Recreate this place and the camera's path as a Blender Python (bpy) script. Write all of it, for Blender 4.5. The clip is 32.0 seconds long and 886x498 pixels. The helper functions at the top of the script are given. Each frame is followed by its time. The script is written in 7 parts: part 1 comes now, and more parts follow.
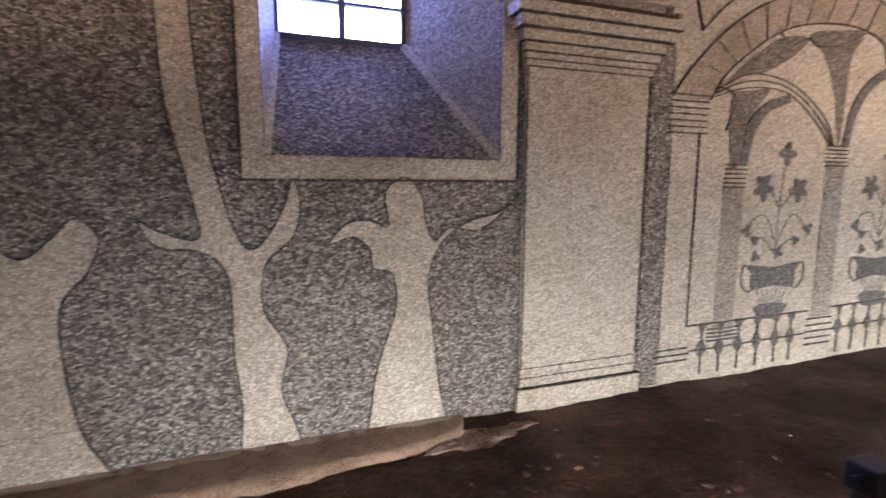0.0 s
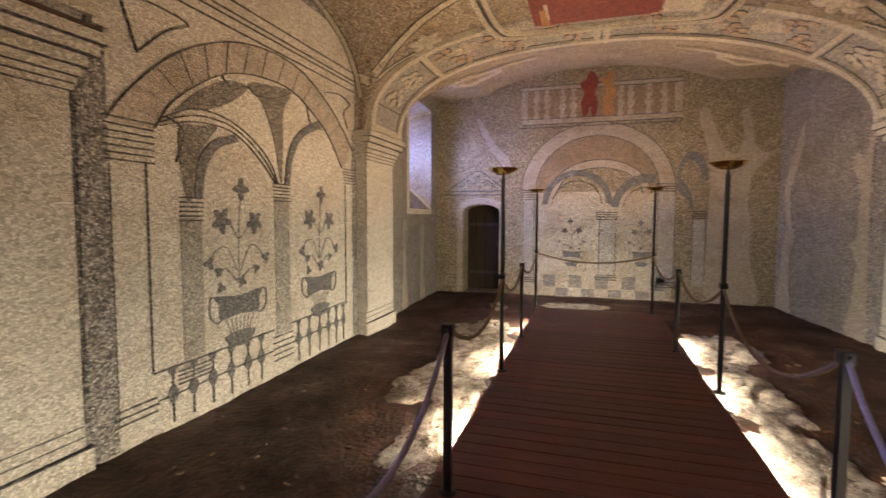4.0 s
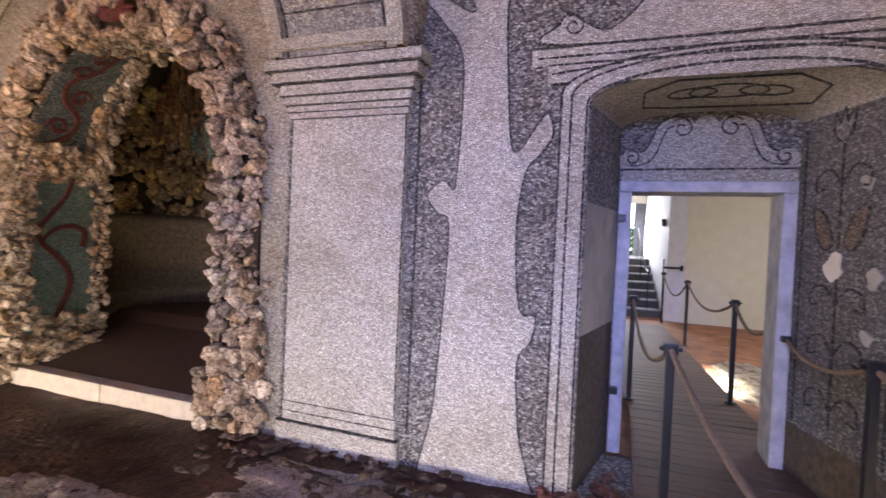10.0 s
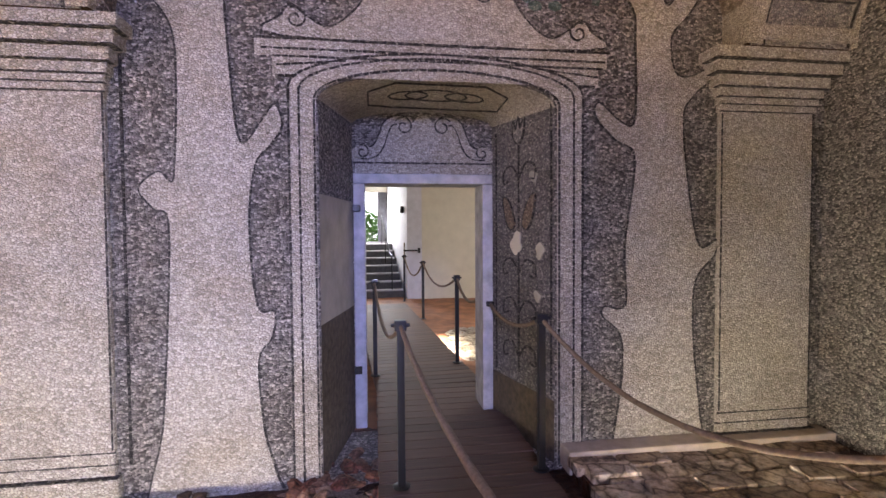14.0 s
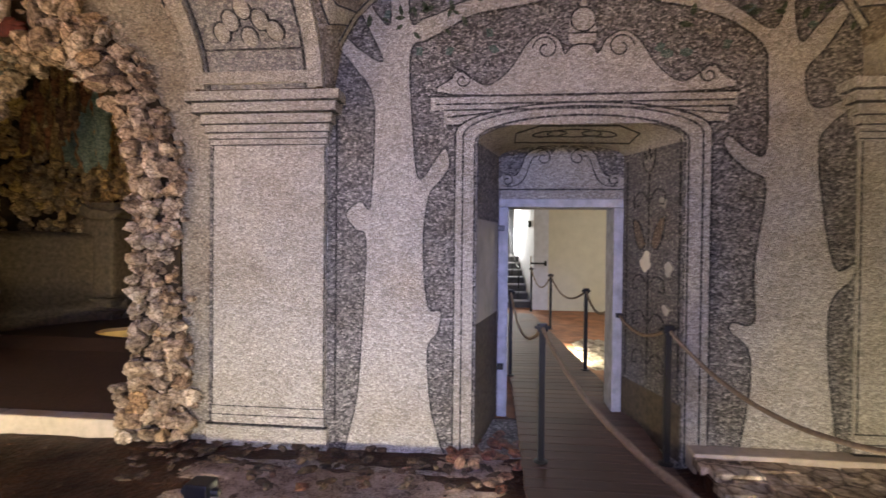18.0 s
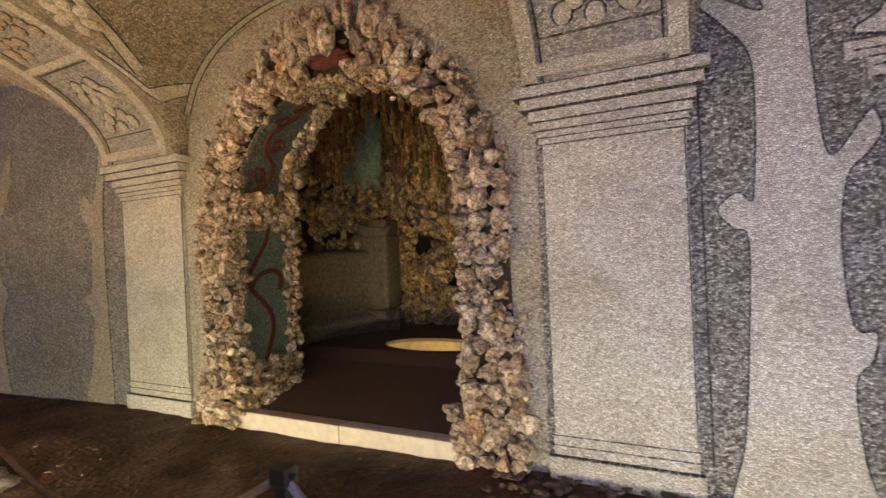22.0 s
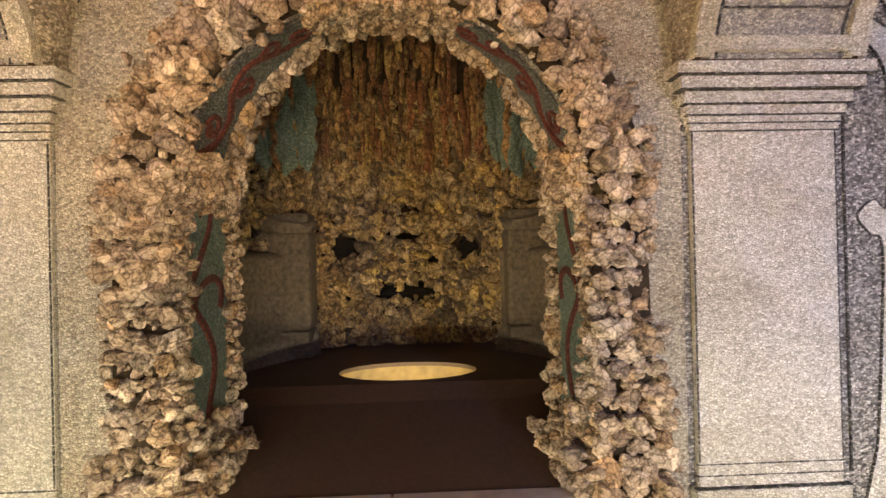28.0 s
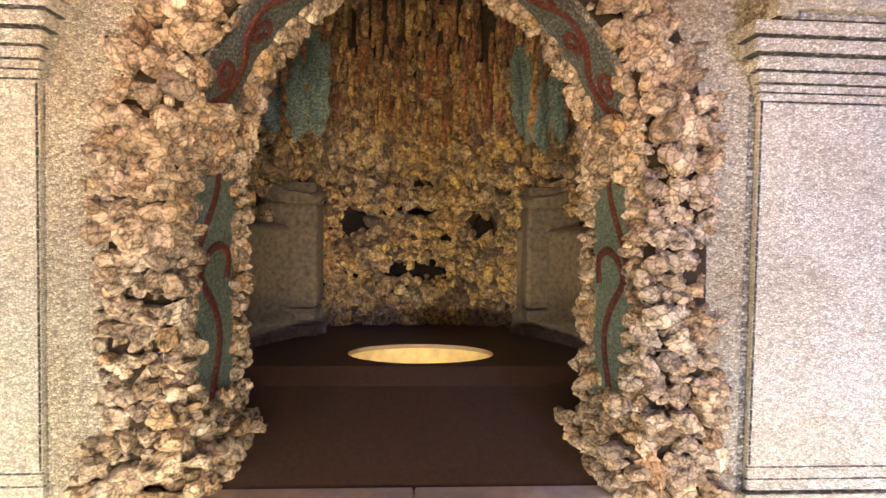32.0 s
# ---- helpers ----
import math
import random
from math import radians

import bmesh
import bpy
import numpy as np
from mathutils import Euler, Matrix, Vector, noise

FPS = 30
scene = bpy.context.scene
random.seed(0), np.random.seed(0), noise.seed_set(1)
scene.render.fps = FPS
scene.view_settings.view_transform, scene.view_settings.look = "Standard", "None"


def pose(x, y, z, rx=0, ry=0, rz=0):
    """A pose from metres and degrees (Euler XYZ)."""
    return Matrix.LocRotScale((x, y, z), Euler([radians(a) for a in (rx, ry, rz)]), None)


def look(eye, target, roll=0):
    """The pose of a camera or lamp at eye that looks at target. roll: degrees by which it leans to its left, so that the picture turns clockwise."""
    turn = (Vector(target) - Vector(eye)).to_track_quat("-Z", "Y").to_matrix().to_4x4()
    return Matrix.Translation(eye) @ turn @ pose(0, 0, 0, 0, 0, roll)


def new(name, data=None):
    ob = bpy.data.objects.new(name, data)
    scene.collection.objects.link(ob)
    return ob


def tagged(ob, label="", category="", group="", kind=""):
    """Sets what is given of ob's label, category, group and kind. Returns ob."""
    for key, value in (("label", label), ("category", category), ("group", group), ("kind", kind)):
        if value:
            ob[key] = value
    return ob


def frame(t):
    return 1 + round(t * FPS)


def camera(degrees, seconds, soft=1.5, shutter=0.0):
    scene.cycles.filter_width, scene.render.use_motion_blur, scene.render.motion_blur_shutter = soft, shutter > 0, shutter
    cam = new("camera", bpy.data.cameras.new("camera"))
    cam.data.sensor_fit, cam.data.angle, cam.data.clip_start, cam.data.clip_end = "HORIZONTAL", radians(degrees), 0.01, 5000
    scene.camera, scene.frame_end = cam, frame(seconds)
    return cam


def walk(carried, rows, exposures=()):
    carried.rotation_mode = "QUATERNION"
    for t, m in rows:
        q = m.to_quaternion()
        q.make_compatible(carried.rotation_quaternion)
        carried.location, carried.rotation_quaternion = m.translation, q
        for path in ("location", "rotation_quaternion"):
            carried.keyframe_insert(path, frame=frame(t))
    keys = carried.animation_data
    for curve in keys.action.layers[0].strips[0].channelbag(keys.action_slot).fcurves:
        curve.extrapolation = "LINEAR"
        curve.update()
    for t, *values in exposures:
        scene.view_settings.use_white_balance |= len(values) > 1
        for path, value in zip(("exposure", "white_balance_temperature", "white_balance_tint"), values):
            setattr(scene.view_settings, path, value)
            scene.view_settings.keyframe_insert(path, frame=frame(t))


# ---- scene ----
cam = camera(84.5, 32.0, shutter=0.5)
PATH = [
    (0, (-0.732, -0.396, 1.576), (-0.065, 1.471, 1.314), 0.2),
    (0.5, (-0.625, -0.43, 1.571), (0.227, 1.368, 1.362), 0.5),
    (1, (-0.539, -0.436, 1.575), (0.466, 1.28, 1.358), 0.4),
    (1.5, (-0.457, -0.42, 1.591), (0.789, 1.132, 1.397), 0.0),
    (2, (-0.403, -0.407, 1.626), (1.032, 0.979, 1.485), 0.6),
    (2.5, (-0.367, -0.411, 1.624), (1.234, 0.778, 1.476), 0.5),
    (3, (-0.329, -0.422, 1.58), (1.426, 0.528, 1.454), -0.1),
    (3.5, (-0.315, -0.445, 1.57), (1.534, 0.308, 1.452), -0.2),
    (4, (-0.317, -0.474, 1.598), (1.594, 0.103, 1.466), 0.2),
    (4.5, (-0.286, -0.46, 1.581), (1.677, -0.097, 1.451), -0.1),
    (6.5, (0.005, -0.759, 1.623), (1.949, -1.211, 1.489), 1.4),
    (7, (0.035, -0.756, 1.61), (1.868, -1.549, 1.512), -0.3),
    (7.5, (0.021, -0.696, 1.616), (1.642, -1.862, 1.502), 0.1),
    (8, (0.011, -0.789, 1.604), (1.389, -2.235, 1.491), 0.6),
    (8.5, (-0.019, -0.809, 1.61), (1.212, -2.382, 1.503), 0.7),
    (9, (-0.046, -0.816, 1.567), (1.017, -2.508, 1.484), 1.0),
    (9.5, (-0.191, -0.893, 1.552), (0.649, -2.707, 1.483), 2.1),
    (10, (-0.338, -0.923, 1.534), (0.353, -2.8, 1.493), 2.5),
    (10.5, (-0.284, -0.922, 1.545), (0.181, -2.866, 1.474), 2.0),
    (11, (-0.319, -0.918, 1.539), (-0.053, -2.9, 1.496), 1.3),
    (11.5, (-0.368, -0.915, 1.529), (-0.292, -2.913, 1.479), 1.0),
    (12, (-0.42, -0.91, 1.504), (-0.495, -2.908, 1.478), 0.1),
    (12.5, (-0.424, -0.905, 1.542), (-0.607, -2.896, 1.497), 0.2),
    (13, (-0.446, -0.897, 1.532), (-0.701, -2.88, 1.495), 0.9),
    (13.5, (-0.47, -0.894, 1.527), (-0.736, -2.876, 1.54), -1.2),
    (14, (-0.44, -0.88, 1.553), (-0.726, -2.859, 1.485), -0.4),
    (14.5, (-0.426, -0.842, 1.559), (-0.666, -2.827, 1.509), -0.5),
    (16.5, (-0.361, -0.141, 1.633), (-0.608, -2.126, 1.614), 0.1),
    (17, (-0.396, -0.136, 1.628), (-0.522, -2.132, 1.604), 0.8),
    (17.5, (-0.343, -0.179, 1.616), (-0.301, -2.179, 1.645), 0.4),
    (18, (-0.245, -0.224, 1.603), (-0.041, -2.214, 1.579), 0.6),
    (18.5, (-0.206, -0.312, 1.585), (0.15, -2.28, 1.587), -1.4),
    (19, (-0.037, -0.387, 1.608), (0.39, -2.341, 1.583), -1.7),
    (19.5, (0.023, -0.389, 1.613), (0.585, -2.308, 1.594), -0.9),
    (20, (0.24, -0.401, 1.609), (0.878, -2.296, 1.592), -1.9),
    (20.5, (0.418, -0.493, 1.657), (1.243, -2.313, 1.591), 0.9),
    (21, (0.653, -0.55, 1.652), (1.575, -2.323, 1.578), -1.3),
    (21.5, (0.863, -0.52, 1.623), (1.777, -2.298, 1.571), 0.7),
    (22, (1.114, -0.451, 1.66), (1.99, -2.249, 1.656), -2.6),
    (22.5, (1.305, -0.479, 1.642), (2.281, -2.225, 1.656), -1.0),
    (23, (1.55, -0.514, 1.647), (2.499, -2.27, 1.76), -2.2),
    (23.5, (1.805, -0.476, 1.638), (2.687, -2.269, 1.725), -2.6),
    (24, (2.065, -0.409, 1.643), (2.825, -2.259, 1.687), -2.2),
    (24.5, (2.275, -0.453, 1.623), (3.022, -2.307, 1.691), -1.4),
    (25, (2.556, -0.519, 1.618), (3.218, -2.403, 1.733), -2.1),
    (25.5, (2.877, -0.513, 1.558), (3.369, -2.447, 1.684), -1.8),
    (27.5, (3.521, -0.855, 1.66), (3.616, -2.852, 1.694), -1.9),
    (28, (3.65, -0.94, 1.652), (3.576, -2.939, 1.661), -1.3),
    (28.5, (3.719, -1.055, 1.633), (3.688, -3.055, 1.616), -0.7),
    (29, (3.749, -1.152, 1.632), (3.733, -3.152, 1.593), -0.0),
    (29.5, (3.817, -1.181, 1.617), (3.696, -3.176, 1.562), 0.3),
    (30, (3.894, -1.171, 1.618), (3.529, -3.137, 1.565), -1.1),
    (30.5, (3.875, -1.211, 1.62), (3.581, -3.187, 1.538), 1.0),
    (31, (3.878, -1.237, 1.61), (3.707, -3.229, 1.546), 2.0),
    (31.5, (3.876, -1.246, 1.614), (3.717, -3.24, 1.578), 0.9),
    (32, (3.887, -1.255, 1.595), (3.783, -3.251, 1.533), 0.9),
]
EXPOSURES = [(0, 1.05, 5500, 20), (2, 1.0, 5950, 16), (4, 0.82, 6700, 14), (6.5, 1.0, 7100, 18), (7.5, 1.15, 6700, 18), (9, 1.2, 6200, 18), (11, 1.08, 6250, 18), (13, 1.06, 6450, 17), (17, 1.0, 7050, 11), (18, 0.97, 7100, 8),
             (20, 0.92, 7250, 0), (22, 0.94, 7450, 0), (23, 1.0, 7500, 1), (25, 1.42, 7500, 0), (28, 1.4, 7450, 4), (30, 1.74, 7200, 6), (32, 1.92, 6850, 7)]
walk(cam, [(t, look(eye, target, roll)) for t, eye, target, roll in PATH], EXPOSURES)

# ---- world and lights ----
world = bpy.data.worlds.new("sky")
scene.world = world
world.use_nodes = True
wn = world.node_tree
sky = wn.nodes.new("ShaderNodeTexSky")
sky.sky_type = "NISHITA"
sky.sun_disc = False
sky.sun_elevation, sky.sun_rotation = radians(38), radians(200)
wn.links.new(sky.outputs[0], wn.nodes["Background"].inputs[0])
wn.nodes["Background"].inputs[1].default_value = 0.10


def lamp(name, kind, eye, target, power, color, size=0.1, size_y=None, spread=None, angle=None):
    data = bpy.data.lights.new(name, kind)
    data.energy, data.color = power, color
    if kind == "AREA":
        data.shape, data.size, data.size_y = "RECTANGLE", size, size_y or size
        if spread:
            data.spread = radians(spread)
    elif kind == "SUN":
        data.angle = radians(size)
    else:
        data.shadow_soft_size = size
        if angle:
            data.spot_size, data.spot_blend = radians(angle), 0.6
    ob = new(name, data)
    ob.matrix_world = look(eye, target)
    return ob


lamp("sun", "SUN", (0, 0, 20), (-0.3, 0.7, 19.2), 2.2, (1.0, 0.95, 0.88), 0.5)
WARM, LED, DAY = (1.0, 0.69, 0.41), (1.0, 0.89, 0.66), (0.42, 0.48, 1.0)
# the last entry is an unseen lamp, added to warm the near walls
TORCHES = [(4.33, 0.33, 82), (4.28, -1.56, 70), (7.98, 0.39, 58), (7.85, -1.42, 58), (-2.06, -1.86, 15), (-1.70, 0.35, 75)]
for tx, ty, tp in TORCHES:
    lamp("torch_bulb", "POINT", (tx, ty, 2.318 if ty < -1.7 else 2.062 if tx < 0 else 2.08), (tx, ty, 3), tp, WARM, 0.03)
# strip lamps fixed under the edges of the walkway
for lx, ly, ldir, lpow in ((3.3, 0.33, 1, 34), (5.15, 0.35, 1, 36), (6.8, 0.36, 1, 30), (3.3, -1.52, -1, 20), (4.7, -1.52, -1, 32),
                           (1.2, -1.52, -1, 27), (6.2, -1.52, -1, 36), (0.9, 0.33, 1, 34), (-0.6, 0.33, 1, 38)):
    lamp("walkway_lamp", "AREA", (lx, ly, 0.055), (lx, ly + ldir, -0.16), lpow, LED, 1.0, 0.045)
lamp("walkway_lamp", "AREA", (7.95, -0.3, 0.04), (9.0, -0.3, 0.0), 40, LED, 1.2, 0.045)
lamp("walkway_lamp", "AREA", (-0.44, -2.7, 0.04), (0.6, -2.7, 0.0), 11, LED, 0.9, 0.045)
lamp("walkway_lamp", "AREA", (-1.69, -2.4, 0.17), (-2.7, -2.45, 0.02), 22, LED, 0.9, 0.045)
lamp("walkway_lamp", "AREA", (-1.36, -7.5, 0.05), (-2.4, -7.6, -0.05), 22, LED, 1.2, 0.045)
# lamp sunk into the oval opening of the grotto floor
lamp("grotto_lamp", "POINT", (3.84, -5.56, 0.20), (3.84, -6.35, 1.3), 15, (1.0, 0.78, 0.42), 0.06)
# daylight in the window openings and at the far door
lamp("window_light", "AREA", (-0.15, 3.22, 2.95), (0.6, -3.9, 0.95), 25, DAY, 0.85, 0.7, spread=54)
lamp("window_light", "AREA", (8.55, 3.3, 3.0), (9.6, 1.9, 2.4), 15, DAY, 0.9, 0.9, spread=70)
lamp("far_door_light", "AREA", (-0.55, -15.3, 2.0), (-1.1, -12, 1.0), 75, (0.9, 0.95, 1.0), 0.9, 1.3)
# added fill under the far room's ceiling, an unseen source that brightens its walls
lamp("far_room_fill", "AREA", (-3.6, -9.0, 3.5), (-3.0, -9.0, 0), 78, (0.95, 0.95, 0.95), 1.5, 3.0)

# ---- materials ----


def nodes_of(name, rough=0.8, metal=0.0):
    m = bpy.data.materials.new(name)
    m.use_nodes = True
    t = m.node_tree
    b = t.nodes["Principled BSDF"]
    b.inputs["Roughness"].default_value, b.inputs["Metallic"].default_value = rough, metal
    return m, t, b


def coords(t, scale=(1, 1, 1), generated="Object"):
    c = t.nodes.new("ShaderNodeTexCoord")
    mp = t.nodes.new("ShaderNodeMapping")
    mp.inputs["Scale"].default_value = scale
    t.links.new(c.outputs[generated], mp.inputs["Vector"])
    return mp.outputs[0]


def ramp(t, fac, stops):
    r = t.nodes.new("ShaderNodeValToRGB")
    e = r.color_ramp.elements
    while len(e) < len(stops):
        e.new(0.5)
    for el, (p, c) in zip(e, stops):
        el.position, el.color = p, (*c, 1)
    t.links.new(fac, r.inputs[0])
    return r.outputs[0]


def mixc(t, fac, a, b, mode="MIX"):
    mx = t.nodes.new("ShaderNodeMix")
    mx.data_type, mx.blend_type = "RGBA", mode
    for sock, v in ((mx.inputs[0], fac), (mx.inputs[6], a), (mx.inputs[7], b)):
        if isinstance(v, bpy.types.NodeSocket):
            t.links.new(v, sock)
        elif isinstance(v, tuple):
            sock.default_value = (*v, 1)
        else:
            sock.default_value = v
    return mx.outputs[2]


def noise_tex(t, vec, scale, detail=4, rough=0.55):
    n = t.nodes.new("ShaderNodeTexNoise")
    n.inputs["Scale"].default_value, n.inputs["Detail"].default_value, n.inputs["Roughness"].default_value = scale, detail, rough
    t.links.new(vec, n.inputs["Vector"])
    return n.outputs[0]


def bump(t, b, height, strength, dist):
    n = t.nodes.new("ShaderNodeBump")
    n.inputs["Strength"].default_value, n.inputs["Distance"].default_value = strength, dist
    t.links.new(height, n.inputs["Height"])
    t.links.new(n.outputs[0], b.inputs["Normal"])


def pebble(name, tones, scale=54, dist=0.010, stain=(0.62, 0.56, 0.48), stretch=(1, 1, 1.5)):
    """Mosaic of small stone chips set in mortar: each chip has its own tone and a raised face."""
    m, t, b = nodes_of(name, 0.72)
    vec = coords(t, stretch)
    v = t.nodes.new("ShaderNodeTexVoronoi")
    v.inputs["Scale"].default_value, v.inputs["Randomness"].default_value = scale, 1.0
    t.links.new(vec, v.inputs["Vector"])
    sep = t.nodes.new("ShaderNodeSeparateColor")
    t.links.new(v.outputs["Color"], sep.inputs[0])
    chips = ramp(t, sep.outputs[0], tones)
    edge = t.nodes.new("ShaderNodeTexVoronoi")
    edge.feature = "DISTANCE_TO_EDGE"
    edge.inputs["Scale"].default_value = scale
    t.links.new(vec, edge.inputs["Vector"])
    mortar = ramp(t, edge.outputs["Distance"], [(0.0, (0.30, 0.28, 0.27)), (0.13, (1, 1, 1))])
    col = mixc(t, 0.75, chips, mortar, "MULTIPLY")
    dirt = noise_tex(t, vec, 1.7, 6)
    dirty = mixc(t, 1.0, col, stain, "MULTIPLY")
    fac = ramp(t, dirt, [(0.46, (0, 0, 0)), (0.72, (0.55, 0.55, 0.55))])
    col = mixc(t, fac, col, dirty)
    t.links.new(col, b.inputs["Base Color"])
    h = t.nodes.new("ShaderNodeMath")
    h.operation = "MULTIPLY_ADD"
    h.inputs[1].default_value = 0.6
    t.links.new(sep.outputs[1], h.inputs[0])
    soft = ramp(t, edge.outputs["Distance"], [(0.0, (0, 0, 0)), (0.25, (1, 1, 1))])
    t.links.new(soft, h.inputs[2])
    bump(t, b, h.outputs[0], 1.0, dist)
    return m


M_LIGHT = pebble("cream_chip_mosaic", [(0.0, (0.40, 0.37, 0.315)), (0.2, (0.54, 0.50, 0.435)), (0.6, (0.68, 0.64, 0.56)), (1.0, (0.82, 0.79, 0.72))], 54, 0.008)
M_DARK = pebble("grey_chip_mosaic", [(0.0, (0.07, 0.066, 0.066)), (0.35, (0.20, 0.188, 0.18)), (0.65, (0.34, 0.318, 0.30)), (0.88, (0.50, 0.47, 0.43)), (1.0, (0.70, 0.66, 0.60))], 54, 0.010)
M_MID = pebble("mixed_chip_mosaic", [(0.0, (0.22, 0.21, 0.21)), (0.5, (0.42, 0.39, 0.35)), (1.0, (0.62, 0.58, 0.50))])
M_LINE = pebble("black_chip_line", [(0.0, (0.02, 0.02, 0.024)), (0.55, (0.07, 0.068, 0.07)), (0.8, (0.14, 0.133, 0.126)), (1.0, (0.32, 0.30, 0.26))], 50)
M_PAINTGREY = pebble("slate_chip_mosaic", [(0.0, (0.08, 0.08, 0.09)), (0.7, (0.20, 0.20, 0.21)), (1.0, (0.38, 0.36, 0.33))], 58)
M_VAULT = pebble("vault_chip_mosaic", [(0.0, (0.17, 0.136, 0.10)), (0.35, (0.31, 0.255, 0.19)), (0.7, (0.43, 0.36, 0.275)), (1.0, (0.62, 0.53, 0.42))], 50)
M_FLOWER = pebble("ivory_chip_mosaic", [(0.0, (0.46, 0.42, 0.34)), (0.5, (0.68, 0.62, 0.50)), (1.0, (0.82, 0.77, 0.66))], 58)
M_ROSY = pebble("rosy_cream_chip_mosaic", [(0.0, (0.36, 0.31, 0.26)), (0.5, (0.52, 0.45, 0.38)), (1.0, (0.68, 0.61, 0.53))])
M_BLUSH = pebble("blush_chip_mosaic", [(0.0, (0.40, 0.29, 0.20)), (0.5, (0.58, 0.43, 0.31)), (1.0, (0.72, 0.58, 0.44))], 58)
M_WEB = pebble("brown_grey_chip_mosaic", [(0.0, (0.11, 0.10, 0.095)), (0.6, (0.24, 0.22, 0.20)), (1.0, (0.42, 0.385, 0.34))])
M_VINE = pebble("dark_red_chip_mosaic", [(0.0, (0.06, 0.010, 0.009)), (0.6, (0.14, 0.022, 0.016)), (1.0, (0.24, 0.06, 0.04))], 58)
M_RED = pebble("red_chip_mosaic", [(0.0, (0.12, 0.016, 0.012)), (0.6, (0.24, 0.032, 0.020)), (1.0, (0.34, 0.08, 0.05))], 58)
M_OCHRE = pebble("ochre_chip_mosaic", [(0.0, (0.34, 0.16, 0.05)), (0.6, (0.50, 0.26, 0.09)), (1.0, (0.62, 0.38, 0.16))], 58)
M_PALE = pebble("pale_chip_mosaic", [(0.0, (0.22, 0.195, 0.16)), (0.3, (0.40, 0.355, 0.285)), (0.7, (0.53, 0.475, 0.385)), (1.0, (0.66, 0.61, 0.51))], 54, 0.008, (0.62, 0.50, 0.36))
M_FADE = pebble("faded_cream_chip_mosaic", [(0.0, (0.28, 0.24, 0.195)), (0.5, (0.43, 0.375, 0.31)), (1.0, (0.60, 0.54, 0.455))])
M_OCHREGREY = pebble("faded_ochre_chip_mosaic", [(0.0, (0.16, 0.12, 0.09)), (0.5, (0.29, 0.215, 0.15)), (1.0, (0.46, 0.36, 0.26))])
M_DIM = pebble("faded_grey_chip_mosaic", [(0.0, (0.12, 0.115, 0.12)), (0.5, (0.25, 0.235, 0.225)), (0.85, (0.38, 0.355, 0.325)), (1.0, (0.55, 0.52, 0.46))])
M_UMBER = pebble("faded_umber_chip_mosaic", [(0.0, (0.13, 0.106, 0.07)), (0.5, (0.275, 0.23, 0.155)), (0.85, (0.41, 0.35, 0.245)), (1.0, (0.56, 0.50, 0.37))])
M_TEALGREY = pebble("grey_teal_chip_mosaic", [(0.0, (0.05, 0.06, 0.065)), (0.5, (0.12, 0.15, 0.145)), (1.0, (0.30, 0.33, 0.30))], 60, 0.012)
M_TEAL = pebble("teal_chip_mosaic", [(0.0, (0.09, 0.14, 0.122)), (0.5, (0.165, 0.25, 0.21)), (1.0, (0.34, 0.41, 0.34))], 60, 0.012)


def earth():
    m, t, b = nodes_of("trodden_earth", 0.62)
    b.inputs["Specular IOR Level"].default_value = 0.3
    vec = coords(t)
    n1, n2 = noise_tex(t, vec, 1.3, 8, 0.6), noise_tex(t, vec, 9, 8, 0.7)
    c1 = ramp(t, n1, [(0.3, (0.027, 0.010, 0.006)), (0.55, (0.066, 0.026, 0.014)), (0.75, (0.14, 0.068, 0.040))])
    c2 = ramp(t, n2, [(0.35, (0.35, 0.31, 0.28)), (0.7, (1.5, 1.42, 1.32))])
    n3 = noise_tex(t, vec, 45, 5, 0.75)
    c3 = ramp(t, n3, [(0.42, (0.55, 0.52, 0.5)), (0.56, (1.0, 1.0, 1.0)), (0.66, (2.2, 2.05, 1.9))])
    t.links.new(mixc(t, 0.9, mixc(t, 0.8, c1, c2, "MULTIPLY"), c3, "MULTIPLY"), b.inputs["Base Color"])
    v = t.nodes.new("ShaderNodeTexVoronoi")
    v.inputs["Scale"].default_value = 22
    t.links.new(vec, v.inputs["Vector"])
    h = t.nodes.new("ShaderNodeMath")
    h.operation = "MULTIPLY_ADD"
    h.inputs[1].default_value = 0.5
    t.links.new(v.outputs[0], h.inputs[0])
    t.links.new(n2, h.inputs[2])
    bump(t, b, h.outputs[0], 0.9, 0.03)
    t.links.new(ramp(t, n1, [(0.3, (0.75, 0.75, 0.75)), (0.7, (0.42, 0.42, 0.42))]), b.inputs["Roughness"])
    return m


M_EARTH = earth()


def wood(name, dark, lite, rough=0.5, axis=(14, 1.2, 14), vary=True):
    m, t, b = nodes_of(name, rough)
    vec = coords(t, axis)
    n = noise_tex(t, vec, 3, 8, 0.65)
    col = ramp(t, n, [(0.3, dark), (0.7, lite)])
    if vary:
        oi = t.nodes.new("ShaderNodeObjectInfo")
        shade = ramp(t, oi.outputs["Random"], [(0, (0.72, 0.72, 0.72)), (1, (1.12, 1.08, 1.05))])
        col = mixc(t, 1.0, col, shade, "MULTIPLY")
    t.links.new(col, b.inputs["Base Color"])
    bump(t, b, n, 0.35, 0.004)
    return m


